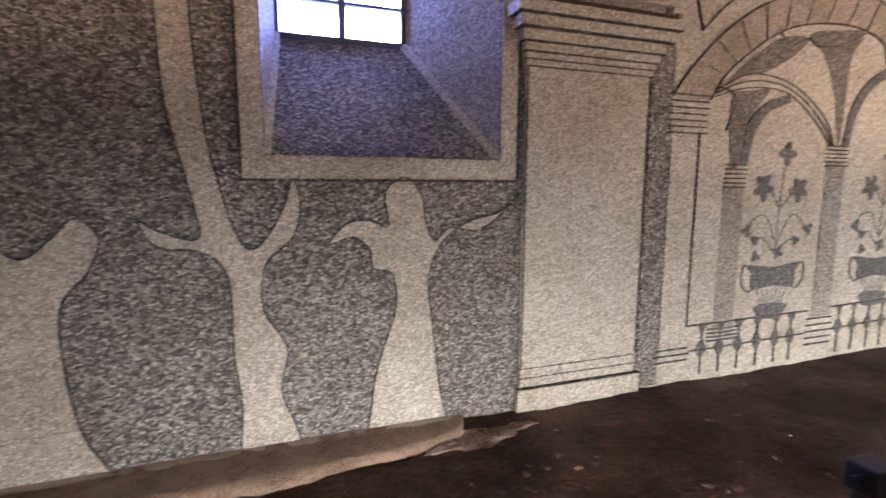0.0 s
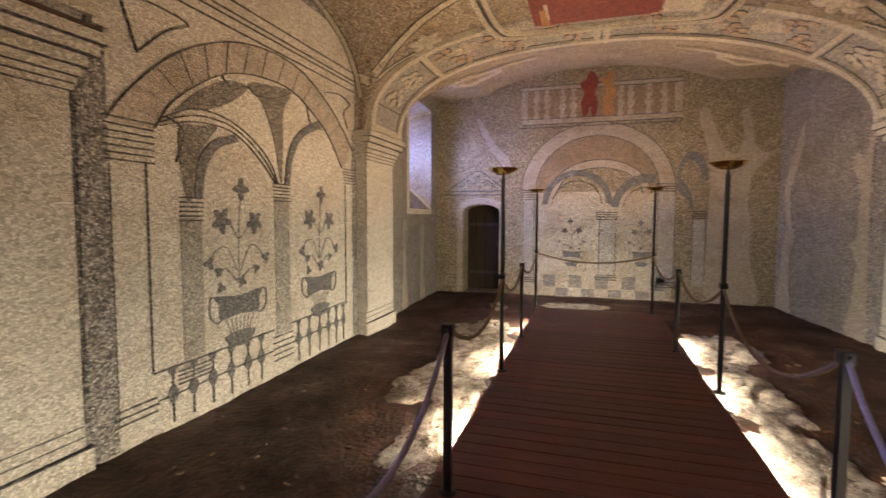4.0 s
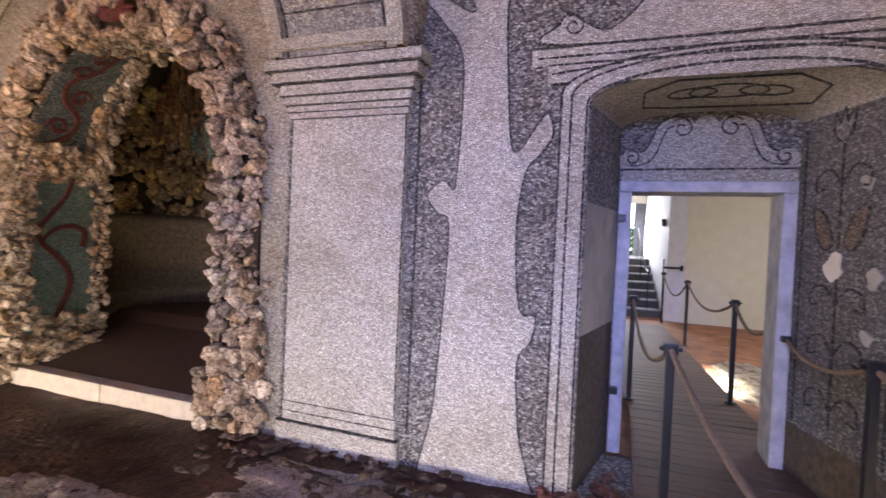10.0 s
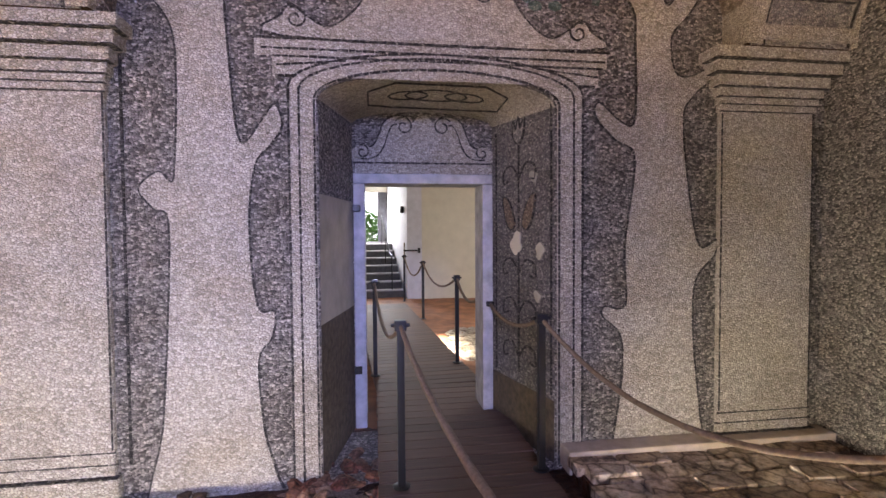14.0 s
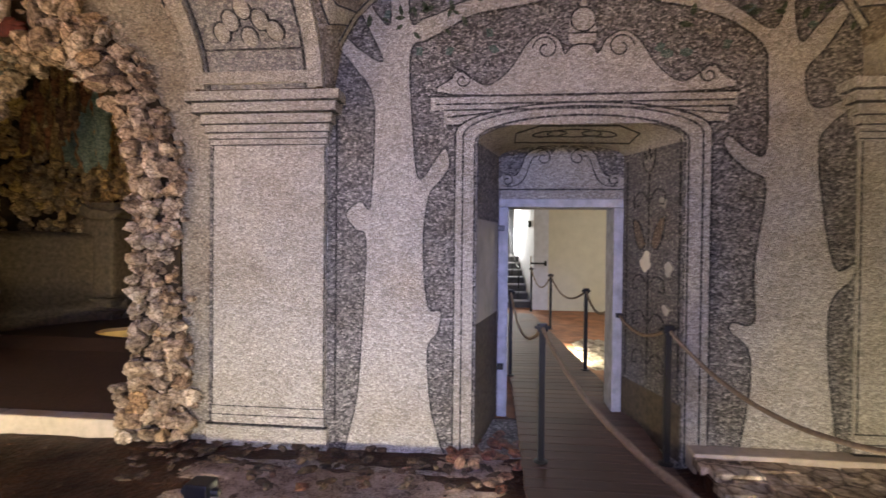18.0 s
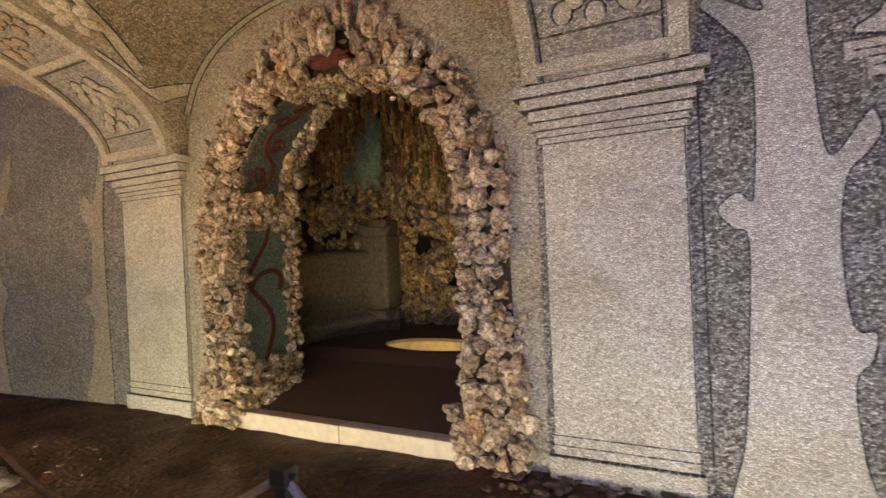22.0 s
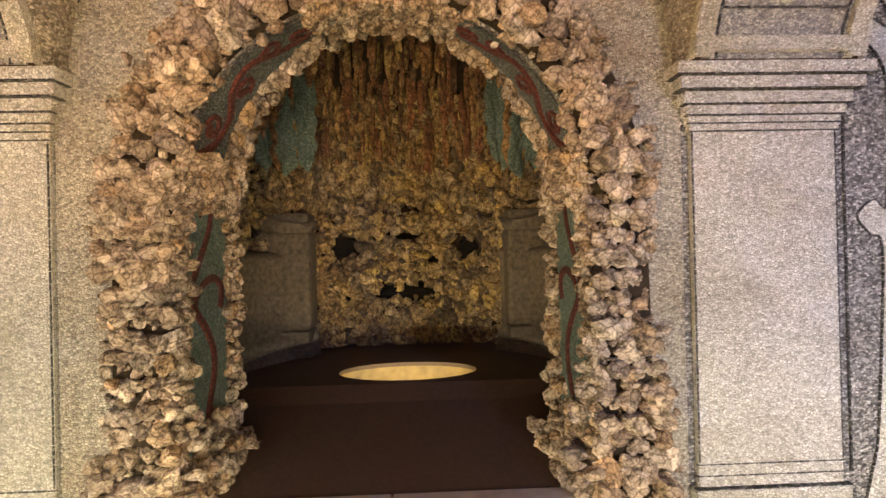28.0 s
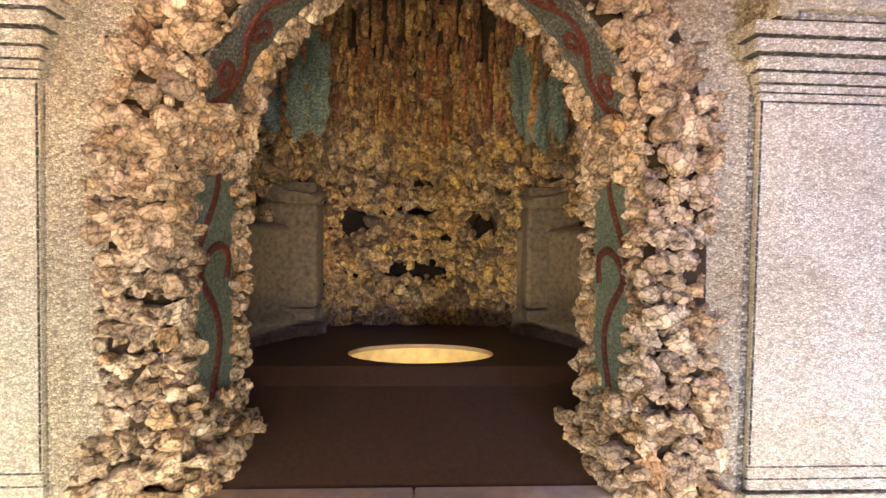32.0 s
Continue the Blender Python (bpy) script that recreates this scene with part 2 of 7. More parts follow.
M_DECK = wood("red_brown_deck_wood", (0.066, 0.015, 0.010), (0.150, 0.037, 0.022), 0.5)
M_DECK2 = wood("weathered_deck_wood", (0.065, 0.034, 0.023), (0.145, 0.082, 0.056), 0.66, (1.2, 14, 14))
# wood darkened to near black for the darkness of the small doorway
M_DOOR = wood("shade_black_wood", (0.010, 0.006, 0.005), (0.028, 0.015, 0.009), 0.7, (14, 14, 1.2), False)
M_DOOR.node_tree.nodes["Principled BSDF"].inputs["Specular IOR Level"].default_value = 0.2


def plain(name, c, rough=0.6, metal=0.0, grain=8.0, amount=0.25, relief=0.0):
    m, t, b = nodes_of(name, rough, metal)
    n = noise_tex(t, coords(t), grain, 6, 0.6)
    lo, hi = tuple(x * (1 - amount) for x in c), tuple(min(1, x * (1 + amount)) for x in c)
    t.links.new(ramp(t, n, [(0.3, lo), (0.7, hi)]), b.inputs["Base Color"])
    if relief:
        bump(t, b, n, 0.6, relief)
    return m


M_IRON = plain("black_iron", (0.004, 0.004, 0.005), 0.45, 0.0, 30, 0.4)
M_BRASS = plain("polished_brass", (0.62, 0.43, 0.14), 0.2, 1.0, 20, 0.15)
M_ROPE = plain("hemp_rope", (0.20, 0.145, 0.10), 0.9, 0, 60, 0.3, 0.004)
M_ROPE_LILAC = plain("faded_lilac_rope", (0.22, 0.18, 0.21), 0.9, 0, 60, 0.25, 0.004)
M_PLASTER = plain("cream_plaster", (0.62, 0.58, 0.48), 0.9, 0, 5, 0.06, 0.004)
M_STONE = plain("pale_sill_stone", (0.46, 0.39, 0.32), 0.7, 0, 12, 0.15, 0.004)
M_GREYSTONE = plain("grey_stone", (0.30, 0.29, 0.30), 0.75, 0, 14, 0.2, 0.005)
M_BROWN = plain("dark_brown_screed", (0.036, 0.0165, 0.0115), 0.6, 0, 25, 0.35, 0.006)
M_GOLD = plain("ochre_lined_pit", (0.17, 0.125, 0.052), 0.6, 0, 10, 0.3, 0.006)
# black that stands in for the shade inside the mask's hollows
M_BLACK = plain("hollow_shade_black", (0.01, 0.008, 0.007), 0.95, 0, 10, 0.2)
M_PEDESTAL = plain("brown_grit_stone", (0.088, 0.069, 0.048), 0.9, 0, 22, 0.5, 0.02)
# mortar colour lowered to paint the shade in the rock crevices
M_BED = plain("crevice_shade_mortar", (0.032, 0.023, 0.016), 0.95, 0, 25, 0.4, 0.012)
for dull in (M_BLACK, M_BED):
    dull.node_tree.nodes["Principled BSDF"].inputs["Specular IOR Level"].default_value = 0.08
# rust brown, darkened to paint the shadow line over the capitals
M_RUST = plain("rust_brown_gap_shade", (0.06, 0.034, 0.022), 0.9, 0, 12, 0.3, 0.004)
M_FRAME = plain("dark_window_bar", (0.05, 0.055, 0.075), 0.5, 0, 20, 0.2)
M_LIME = plain("blue_white_limewash", (0.60, 0.60, 0.66), 0.85, 0, 7, 0.1, 0.004)


def grit(name, soil, dust, low, high):
    """A pale layer over soil, thick in some places and worn through in others: crumbled plaster, and soil painted as
    lamp-lit.
    """
    m, t, b = nodes_of(name, 0.95)
    vec = coords(t)
    n1, n2 = noise_tex(t, vec, 6, 8, 0.7), noise_tex(t, vec, 60, 4, 0.7)
    add = t.nodes.new("ShaderNodeMath")
    add.operation = "MULTIPLY_ADD"
    add.inputs[1].default_value = 0.8
    t.links.new(n2, add.inputs[0])
    t.links.new(n1, add.inputs[2])
    fac = ramp(t, add.outputs[0], [(low, (0, 0, 0)), (high, (1, 1, 1))])
    t.links.new(mixc(t, fac, soil, dust), b.inputs["Base Color"])
    bump(t, b, add.outputs[0], 1.0, 0.05)
    return m


def rock_material(name, stops, scale=5.0):
    m, t, b = nodes_of(name, 0.88)
    oi = t.nodes.new("ShaderNodeObjectInfo")
    geo = t.nodes.new("ShaderNodeNewGeometry")
    vec = geo.outputs["Position"]
    n = noise_tex(t, vec, scale * 3, 10, 0.68)
    fine = noise_tex(t, vec, scale * 14, 6, 0.7)
    add = t.nodes.new("ShaderNodeMath")
    add.operation = "ADD"
    t.links.new(oi.outputs["Random"], add.inputs[0])
    t.links.new(geo.outputs["Random Per Island"], add.inputs[1])
    fr = t.nodes.new("ShaderNodeMath")
    fr.operation = "FRACT"
    t.links.new(add.outputs[0], fr.inputs[0])
    base = ramp(t, fr.outputs[0], stops)
    warp = t.nodes.new("ShaderNodeVectorMath")
    warp.operation = "MULTIPLY_ADD"
    wob = t.nodes.new("ShaderNodeTexNoise")
    wob.inputs["Scale"].default_value, wob.inputs["Detail"].default_value = scale * 4, 3
    t.links.new(vec, wob.inputs["Vector"])
    t.links.new(wob.outputs["Color"], warp.inputs[0])
    warp.inputs[1].default_value = (0.06, 0.06, 0.06)
    t.links.new(vec, warp.inputs[2])
    flakes = t.nodes.new("ShaderNodeTexVoronoi")
    crack_shade = t.nodes.new("ShaderNodeTexVoronoi")
    crack_shade.feature = "DISTANCE_TO_EDGE"
    for v in (flakes, crack_shade):
        v.inputs["Scale"].default_value = scale * 3.0
        t.links.new(warp.outputs[0], v.inputs["Vector"])
    fsep = t.nodes.new("ShaderNodeSeparateColor")
    t.links.new(flakes.outputs["Color"], fsep.inputs[0])
    base = mixc(t, 1.0, base, ramp(t, fsep.outputs[0], [(0.0, (0.72, 0.70, 0.67)), (0.5, (1.0, 1.0, 1.0)), (1.0, (1.26, 1.25, 1.23))]), "MULTIPLY")
    # dark flake edges paint crevice shade into the stone colour
    base = mixc(t, 0.85, base, ramp(t, crack_shade.outputs["Distance"], [(0.0, (0.16, 0.13, 0.11)), (0.055, (0.75, 0.72, 0.70)), (0.13, (1, 1, 1))]), "MULTIPLY")
    stain = noise_tex(t, vec, 2.1, 4, 0.6)
    base = mixc(t, 0.42, base, ramp(t, stain, [(0.40, (1.03, 1.03, 1.05)), (0.52, (1.0, 0.93, 0.84)), (0.63, (0.98, 0.76, 0.52)), (0.74, (0.80, 0.56, 0.36))]), "MULTIPLY")
    # the low end darkens pits as if shaded; the rest is stone tone
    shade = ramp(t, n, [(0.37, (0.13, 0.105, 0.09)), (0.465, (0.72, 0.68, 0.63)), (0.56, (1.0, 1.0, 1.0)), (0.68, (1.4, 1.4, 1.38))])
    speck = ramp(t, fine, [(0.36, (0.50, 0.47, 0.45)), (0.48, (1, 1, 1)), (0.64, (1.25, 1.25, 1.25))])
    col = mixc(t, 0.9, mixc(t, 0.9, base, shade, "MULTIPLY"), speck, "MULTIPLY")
    t.links.new(col, b.inputs["Base Color"])
    h = t.nodes.new("ShaderNodeMath")
    h.operation = "MULTIPLY_ADD"
    h.inputs[1].default_value = 0.35
    t.links.new(fine, h.inputs[0])
    t.links.new(n, h.inputs[2])
    h2 = t.nodes.new("ShaderNodeMath")
    h2.operation = "MULTIPLY_ADD"
    h2.inputs[1].default_value = 0.55
    t.links.new(fsep.outputs[1], h2.inputs[0])
    t.links.new(h.outputs[0], h2.inputs[2])
    bump(t, b, h2.outputs[0], 0.9, 0.04)
    return m


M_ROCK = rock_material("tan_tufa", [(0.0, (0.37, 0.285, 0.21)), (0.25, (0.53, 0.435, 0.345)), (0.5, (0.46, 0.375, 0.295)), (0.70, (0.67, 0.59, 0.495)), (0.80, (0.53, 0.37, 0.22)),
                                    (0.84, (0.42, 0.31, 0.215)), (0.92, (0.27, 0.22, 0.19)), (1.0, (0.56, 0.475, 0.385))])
# ochre tones; the darkest stops paint some stones as shaded gaps
M_ROCK_IN = rock_material("ochre_tufa_with_gap_shade", [(0.0, (0.28, 0.18, 0.085)), (0.2, (0.55, 0.41, 0.20)), (0.38, (0.15, 0.10, 0.055)), (0.55, (0.48, 0.37, 0.22)), (0.7, (0.09, 0.068, 0.05)),
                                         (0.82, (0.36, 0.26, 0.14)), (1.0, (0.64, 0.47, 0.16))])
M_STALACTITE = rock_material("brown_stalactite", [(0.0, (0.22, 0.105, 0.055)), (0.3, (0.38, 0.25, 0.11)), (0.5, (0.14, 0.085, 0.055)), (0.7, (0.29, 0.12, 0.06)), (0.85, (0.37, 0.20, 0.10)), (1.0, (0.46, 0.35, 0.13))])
# this pale tone also stands in for soil lit by the strip lamps
M_DUST_POOL = grit("pale_dust_and_lit_soil", (0.10, 0.062, 0.042), (0.52, 0.46, 0.385), 0.76, 1.06)
M_LEAFCHIP = pebble("green_chip_mosaic", [(0.0, (0.04, 0.065, 0.04)), (0.6, (0.09, 0.13, 0.075)), (1.0, (0.20, 0.22, 0.15))], 58)
M_LEAF = plain("fresh_leaf", (0.10, 0.24, 0.04), 0.7, 0, 6, 0.5)
mg, tg, bg = nodes_of("window_glass", 0.05)
bg.inputs["Transmission Weight"].default_value = 1.0
bg.inputs["IOR"].default_value = 1.02
M_GLASS = mg
ms, ts, bs = nodes_of("bright_day_sky")
bs.inputs["Emission Color"].default_value = (0.36, 0.42, 1.0, 1)
bs.inputs["Emission Strength"].default_value = 15.0
M_SKY = ms

# ---- building helpers ----


def mesh(name, verts, faces, material, parent=None, label="", smooth=False):
    me = bpy.data.meshes.new(name)
    me.from_pydata([tuple(v) for v in verts], [], faces)
    me.materials.append(material)
    if smooth:
        me.polygons.foreach_set("use_smooth", [True] * len(me.polygons))
    me.update()
    ob = new(name, me)
    if parent:
        ob.parent = parent
    if label:
        tagged(ob, label)
    return ob


def part(name, bm, material, parent=None, label="", smooth=False):
    me = bpy.data.meshes.new(name)
    bmesh.ops.recalc_face_normals(bm, faces=bm.faces[:])
    bm.to_mesh(me)
    bm.free()
    me.materials.append(material)
    if smooth:
        me.polygons.foreach_set("use_smooth", [True] * len(me.polygons))
    ob = new(name, me)
    if parent:
        ob.parent = parent
    if label:
        tagged(ob, label)
    return ob


def thing(name, label, category, at=(0, 0, 0), group="", kind=""):
    ob = new(name)
    ob.location = at
    ob.empty_display_size = 0.1
    return tagged(ob, label, category, group, kind)


def add_box(bm, x0, x1, y0, y1, z0, z1, bevel=0.0):
    vs = [bm.verts.new((x, y, z)) for z in (z0, z1) for y in (y0, y1) for x in (x0, x1)]
    fs = [bm.faces.new([vs[i] for i in q]) for q in ((0, 2, 3, 1), (4, 5, 7, 6), (0, 1, 5, 4), (2, 6, 7, 3), (0, 4, 6, 2), (1, 3, 7, 5))]
    if bevel:
        es = list({e for f in fs for e in f.edges})
        bmesh.ops.bevel(bm, geom=es, offset=bevel, segments=2, affect="EDGES", profile=0.6)


def box(name, x0, x1, y0, y1, z0, z1, material, parent=None, label="", bevel=0.0):
    bm = bmesh.new()
    add_box(bm, x0, x1, y0, y1, z0, z1, bevel)
    return part(name, bm, material, parent, label)


def add_tube(bm, pts, radius, seg=8, taper=None):
    rings = []
    for i, p in enumerate(pts):
        p = Vector(p)
        d = (Vector(pts[min(i + 1, len(pts) - 1)]) - Vector(pts[max(i - 1, 0)])).normalized()
        side = d.orthogonal().normalized() if abs(d.z) > 0.9 else d.cross(Vector((0, 0, 1))).normalized()
        up = side.cross(d)
        r = radius * (taper[i] if taper else 1)
        rings.append([bm.verts.new(p + r * (math.cos(a) * side + math.sin(a) * up)) for a in (2 * math.pi * k / seg for k in range(seg))])
    for a, b in zip(rings, rings[1:]):
        for k in range(seg):
            bm.faces.new((a[k], a[(k + 1) % seg], b[(k + 1) % seg], b[k]))
    bm.faces.new(rings[0][::-1])
    bm.faces.new(rings[-1])


def add_lathe(bm, profile, at=(0, 0, 0), seg=20):
    rings = []
    for r, z in profile:
        rings.append([bm.verts.new((at[0] + r * math.cos(2 * math.pi * k / seg), at[1] + r * math.sin(2 * math.pi * k / seg), at[2] + z)) for k in range(seg)])
    for a, b in zip(rings, rings[1:]):
        for k in range(seg):
            bm.faces.new((a[k], a[(k + 1) % seg], b[(k + 1) % seg], b[k]))
    if profile[0][0] > 1e-4:
        bm.faces.new(rings[0][::-1])
    if profile[-1][0] > 1e-4:
        bm.faces.new(rings[-1])


class Plane:
    """A wall face: u runs along it, v is height, d stands out into the room."""

    def __init__(self, origin, along, out):
        self.o, self.u, self.n = Vector(origin), Vector(along).normalized(), Vector(out).normalized()

    def at(self, u, v, d=0.0):
        return self.o + self.u * u + self.n * d + Vector((0, 0, v))


YA, YD, XC, XE = 2.547, -3.948, 9.83, -3.62
PA = Plane((0, YA, 0), (1, 0, 0), (0, -1, 0))
PD = Plane((0, YD, 0), (1, 0, 0), (0, 1, 0))
PC = Plane((XC, 0, 0), (0, 1, 0), (-1, 0, 0))
PE = Plane((XE, 0, 0), (0, 1, 0), (1, 0, 0))
# the last bay opens slightly: its side walls lean towards the end wall's corners
A3 = Plane((6.3, YA, 0), (XC - 6.3, 2.73 - YA, 0), (2.73 - YA, -(XC - 6.3), 0))
D3W = Plane((6.9, YD, 0), (XC - 6.9, -3.70 - YD, 0), (-(-3.70 - YD), XC - 6.9, 0))
L3A, L3D = math.hypot(XC - 6.3, 2.73 - YA), math.hypot(XC - 6.9, -3.70 - YD)


def wall_sheet(name, plane, outer, holes, depth, material, label):
    """A thick wall with openings that go through it."""
    bm = bmesh.new()
    loops = [outer, *holes]
    fronts, backs, edges = [], [], []
    for loop in loops:
        f = [bm.verts.new(plane.at(u, v, 0)) for u, v in loop]
        fronts.append(f)
        edges += [bm.edges.new((a, b)) for a, b in zip(f, f[1:] + f[:1])]
    bmesh.ops.triangle_fill(bm, edges=edges, use_beauty=True)
    front_faces = list(bm.faces)
    twin = {}
    for loop in fronts:
        for v in loop:
            twin[v] = bm.verts.new(v.co - plane.n * depth)
    for f in front_faces:
        bm.faces.new([twin[v] for v in reversed(f.verts)])
    for loop in fronts:
        for a, b in zip(loop, loop[1:] + loop[:1]):
            bm.faces.new((a, b, twin[b], twin[a]))
    ob = part(name, bm, material)
    return tagged(ob, label, "wall", kind="structure")


def spline(pts, n=6, closed=False):
    """A smooth line through a few control points."""
    out, m = [], len(pts)
    last = m if closed else m - 1
    for i in range(last):
        p = [Vector((*pts[j % m], 0)) if closed else Vector((*pts[min(max(j, 0), m - 1)], 0)) for j in (i - 1, i, i + 1, i + 2)]
        for k in range(n):
            s = k / n
            q = 0.5 * (2 * p[1] + (p[2] - p[0]) * s + (2 * p[0] - 5 * p[1] + 4 * p[2] - p[3]) * s * s + (3 * p[1] - p[0] - 3 * p[2] + p[3]) * s ** 3)
            out.append((q.x, q.y))
    if not closed:
        out.append(tuple(pts[-1]))
    return out


def add_fill(bm, plane, loop, d0, d1):
    """A flat inlay of any outline, standing from d0 to d1 out of the wall."""
    top = [bm.verts.new(plane.at(u, v, d1)) for u, v in loop]
    low = [bm.verts.new(plane.at(u, v, d0)) for u, v in loop]
    es = [bm.edges.new((a, b)) for a, b in zip(top, top[1:] + top[:1])]
    bmesh.ops.triangle_fill(bm, edges=es, use_beauty=False)
    for i in range(len(loop)):
        j = (i + 1) % len(loop)
        bm.faces.new((top[i], top[j], low[j], low[i]))


def add_band(bm, plane, pts, width, d0, d1, closed=False):
    """A strip of even width along a line on the wall."""
    n = len(pts)
    rows = []
    for i in range(n):
        a = Vector(pts[(i - 1) % n] if closed else pts[max(i - 1, 0)])
        b = Vector(pts[(i + 1) % n] if closed else pts[min(i + 1, n - 1)])
        t = (b - a)
        t = t.normalized() if t.length > 1e-6 else Vector((1, 0))
        s = Vector((-t.y, t.x)) * width / 2
        c = Vector(pts[i])
        rows.append([bm.verts.new(plane.at(*q, d)) for q, d in ((c - s, d0), (c - s, d1), (c + s, d1), (c + s, d0))])
    pairs = list(zip(rows, rows[1:])) + ([(rows[-1], rows[0])] if closed else [])
    for a, b in pairs:
        for k in range(3):
            bm.faces.new((a[k], a[k + 1], b[k + 1], b[k]))
    if not closed:
        bm.faces.new(rows[0])
        bm.faces.new(rows[-1][::-1])


def inlay(name, plane, loops, material, parent, d0=-0.01, d1=0.006, label=""):
    bm = bmesh.new()
    for loop in loops:
        add_fill(bm, plane, loop, d0, d1)
    return part(name, bm, material, parent, label)


def add_dashes(bm, plane, pts, width, d0, d1, closed=False, step=0.062):
    """A row of small black stones set along a line."""
    run = list(pts) + ([pts[0]] if closed else [])
    left, k = 0.0, 0
    dash = random.uniform(0.6, 1.25) * step
    cur = [run[0]]
    for p, q in zip(run, run[1:]):
        a, b = Vector(p), Vector(q)
        length = (b - a).length
        pos = 0.0
        while length - pos > dash - left:
            pos += dash - left
            cur.append(tuple(a.lerp(b, pos / length)))
            if len(cur) > 1:
                shrink = Vector(cur[0]).lerp(Vector(cur[1]), min(1, 0.005 / max(1e-4, (Vector(cur[1]) - Vector(cur[0])).length)))
                add_band(bm, plane, [tuple(shrink)] + cur[1:], width * random.uniform(0.75, 1.2), d0, d1 + random.uniform(-0.002, 0.002))
            cur = [cur[-1]]
            left, dash = 0.0, random.uniform(0.6, 1.25) * step
        left += length - pos
        cur.append(q)
    if len(cur) > 1 and left > 0.02:
        add_band(bm, plane, cur, width, d0, d1)


def lines(name, plane, paths, width, parent, material=None, d0=-0.01, d1=0.011, closed=False, label=""):
    bm = bmesh.new()
    for p in paths:
        if material in (None, M_LINE):
            add_dashes(bm, plane, p, width, d0, d1, closed)
        else:
            add_band(bm, plane, p, width, d0, d1, closed)
    return part(name, bm, material or M_LINE, parent, label)


def arc(cx, cy, rx, ry, a0, a1, n=20):
    return [(cx + rx * math.cos(radians(a0 + (a1 - a0) * i / n)), cy + ry * math.sin(radians(a0 + (a1 - a0) * i / n))) for i in range(n + 1)]


def rect(u0, u1, v0, v1):
    return [(u0, v0), (u1, v0), (u1, v1), (u0, v1)]


def spiral(cx, cy, r, turns, start, flip=1, n=26):
    return [(cx + flip * r * (1 - 0.75 * i / n) * math.cos(start + turns * 2 * math.pi * i / n), cy + r * (1 - 0.75 * i / n) * math.sin(start + turns * 2 * math.pi * i / n))
            for i in range(n + 1)]

# ---- structure: ground, floor, walls, vault ----
tagged(mesh("ground", [(-300, -300, -0.5), (300, -300, -0.5), (300, 300, -0.5), (-300, 300, -0.5)], [(0, 1, 2, 3)], M_EARTH), "bare earth ground outside the building", "ground", kind="structure")


def height_sheet(name, x0, x1, y0, y1, step, zf, material, label, category):
    nx, ny = max(2, round((x1 - x0) / step)), max(2, round((y1 - y0) / step))
    vs = [(x0 + (x1 - x0) * i / nx, y0 + (y1 - y0) * j / ny) for j in range(ny + 1) for i in range(nx + 1)]
    fs = [(j * (nx + 1) + i, j * (nx + 1) + i + 1, (j + 1) * (nx + 1) + i + 1, (j + 1) * (nx + 1) + i) for j in range(ny) for i in range(nx)]
    ob = mesh(name, [(x, y, zf(x, y)) for x, y in vs], fs, material, smooth=True)
    return tagged(ob, label, category, kind="structure")


def floor_z(x, y):
    a = noise.noise(Vector((x * 0.9, y * 0.9, 0.3))) * 0.03 + noise.noise(Vector((x * 3.1, y * 3.1, 2.0))) * 0.018
    b = noise.noise(Vector((x * 9, y * 9, 5.0))) * 0.009
    return a + b - 0.02


height_sheet("floor", -4.4, 10.4, -4.8, 3.2, 0.06, floor_z, M_EARTH, "uneven damp brown earth floor of the hall", "floor")


def arch_top(u0, u1, spring, crown, n=16):
    """Points of a flat arch from u1 back to u0."""
    c, r = (u0 + u1) / 2, (u1 - u0) / 2
    return [(c + r * math.cos(math.pi * i / n), spring + (crown - spring) * math.sin(math.pi * i / n)) for i in range(n + 1)]


NX0, NX1, NSPR, NTOP = 2.62, 5.16, 1.95, 3.22
hole_door = [(-1.63, 0.0), (-0.12, 0.0)] + [(u, v) for u, v in arch_top(-1.63, -0.12, 2.37, 2.55)]
hole_niche = [(NX0, 0.02), (NX1, 0.02)] + arch_top(NX0, NX1, NSPR, NTOP)
wall_D = wall_sheet("wall_south", PD, [(-3.9, -0.4), (6.9, -0.4), (6.9, 5.2), (-3.9, 5.2)], [hole_door, hole_niche], 0.75, M_DARK,
                    "wall of grey stone-chip mosaic with inlaid cream trees")
wall_D3 = wall_sheet("wall_south_end", D3W, [(-0.02, -0.4), (L3D + 0.02, -0.4), (L3D + 0.02, 5.2), (-0.02, 5.2)], [], 0.6, M_DIM, "faded grey chip-mosaic wall with pale tree shapes")
win1 = rect(-0.74, 0.71, 1.74, 3.6)


def arch_lift(a, y):
    """How far the soffit of the grotto arch has risen at depth y, by the angle round the arch."""
    return 0.20 * max(0.0, math.sin(a)) ** 2 * max(0.0, YD - y) / 0.75


for v in wall_D.data.vertices:
    dx, dz = v.co.x - (NX0 + NX1) / 2, v.co.z - NSPR
    if v.co.y < YD - 0.7 and dz > 0.05 and math.hypot(dx, dz) < 1.35:
        v.co.z += arch_lift(math.atan2(dz, dx), v.co.y)
wall_A = wall_sheet("wall_north", PA, [(-3.9, -0.4), (6.3, -0.4), (6.3, 5.2), (-3.9, 5.2)], [win1], 0.85, M_DARK,
                    "wall of grey stone-chip mosaic with cream trees below a window")
W2 = (1.55, 3.05, 1.75, 3.75)
wall_A3 = wall_sheet("wall_north_end", A3, [(0.0, -0.4), (L3A + 0.02, -0.4), (L3A + 0.02, 5.2), (0.0, 5.2)], [rect(*W2)], 0.85, M_DIM,
                     "faded chip-mosaic wall below a deep window")
DC = (1.36, 2.14, 1.83)
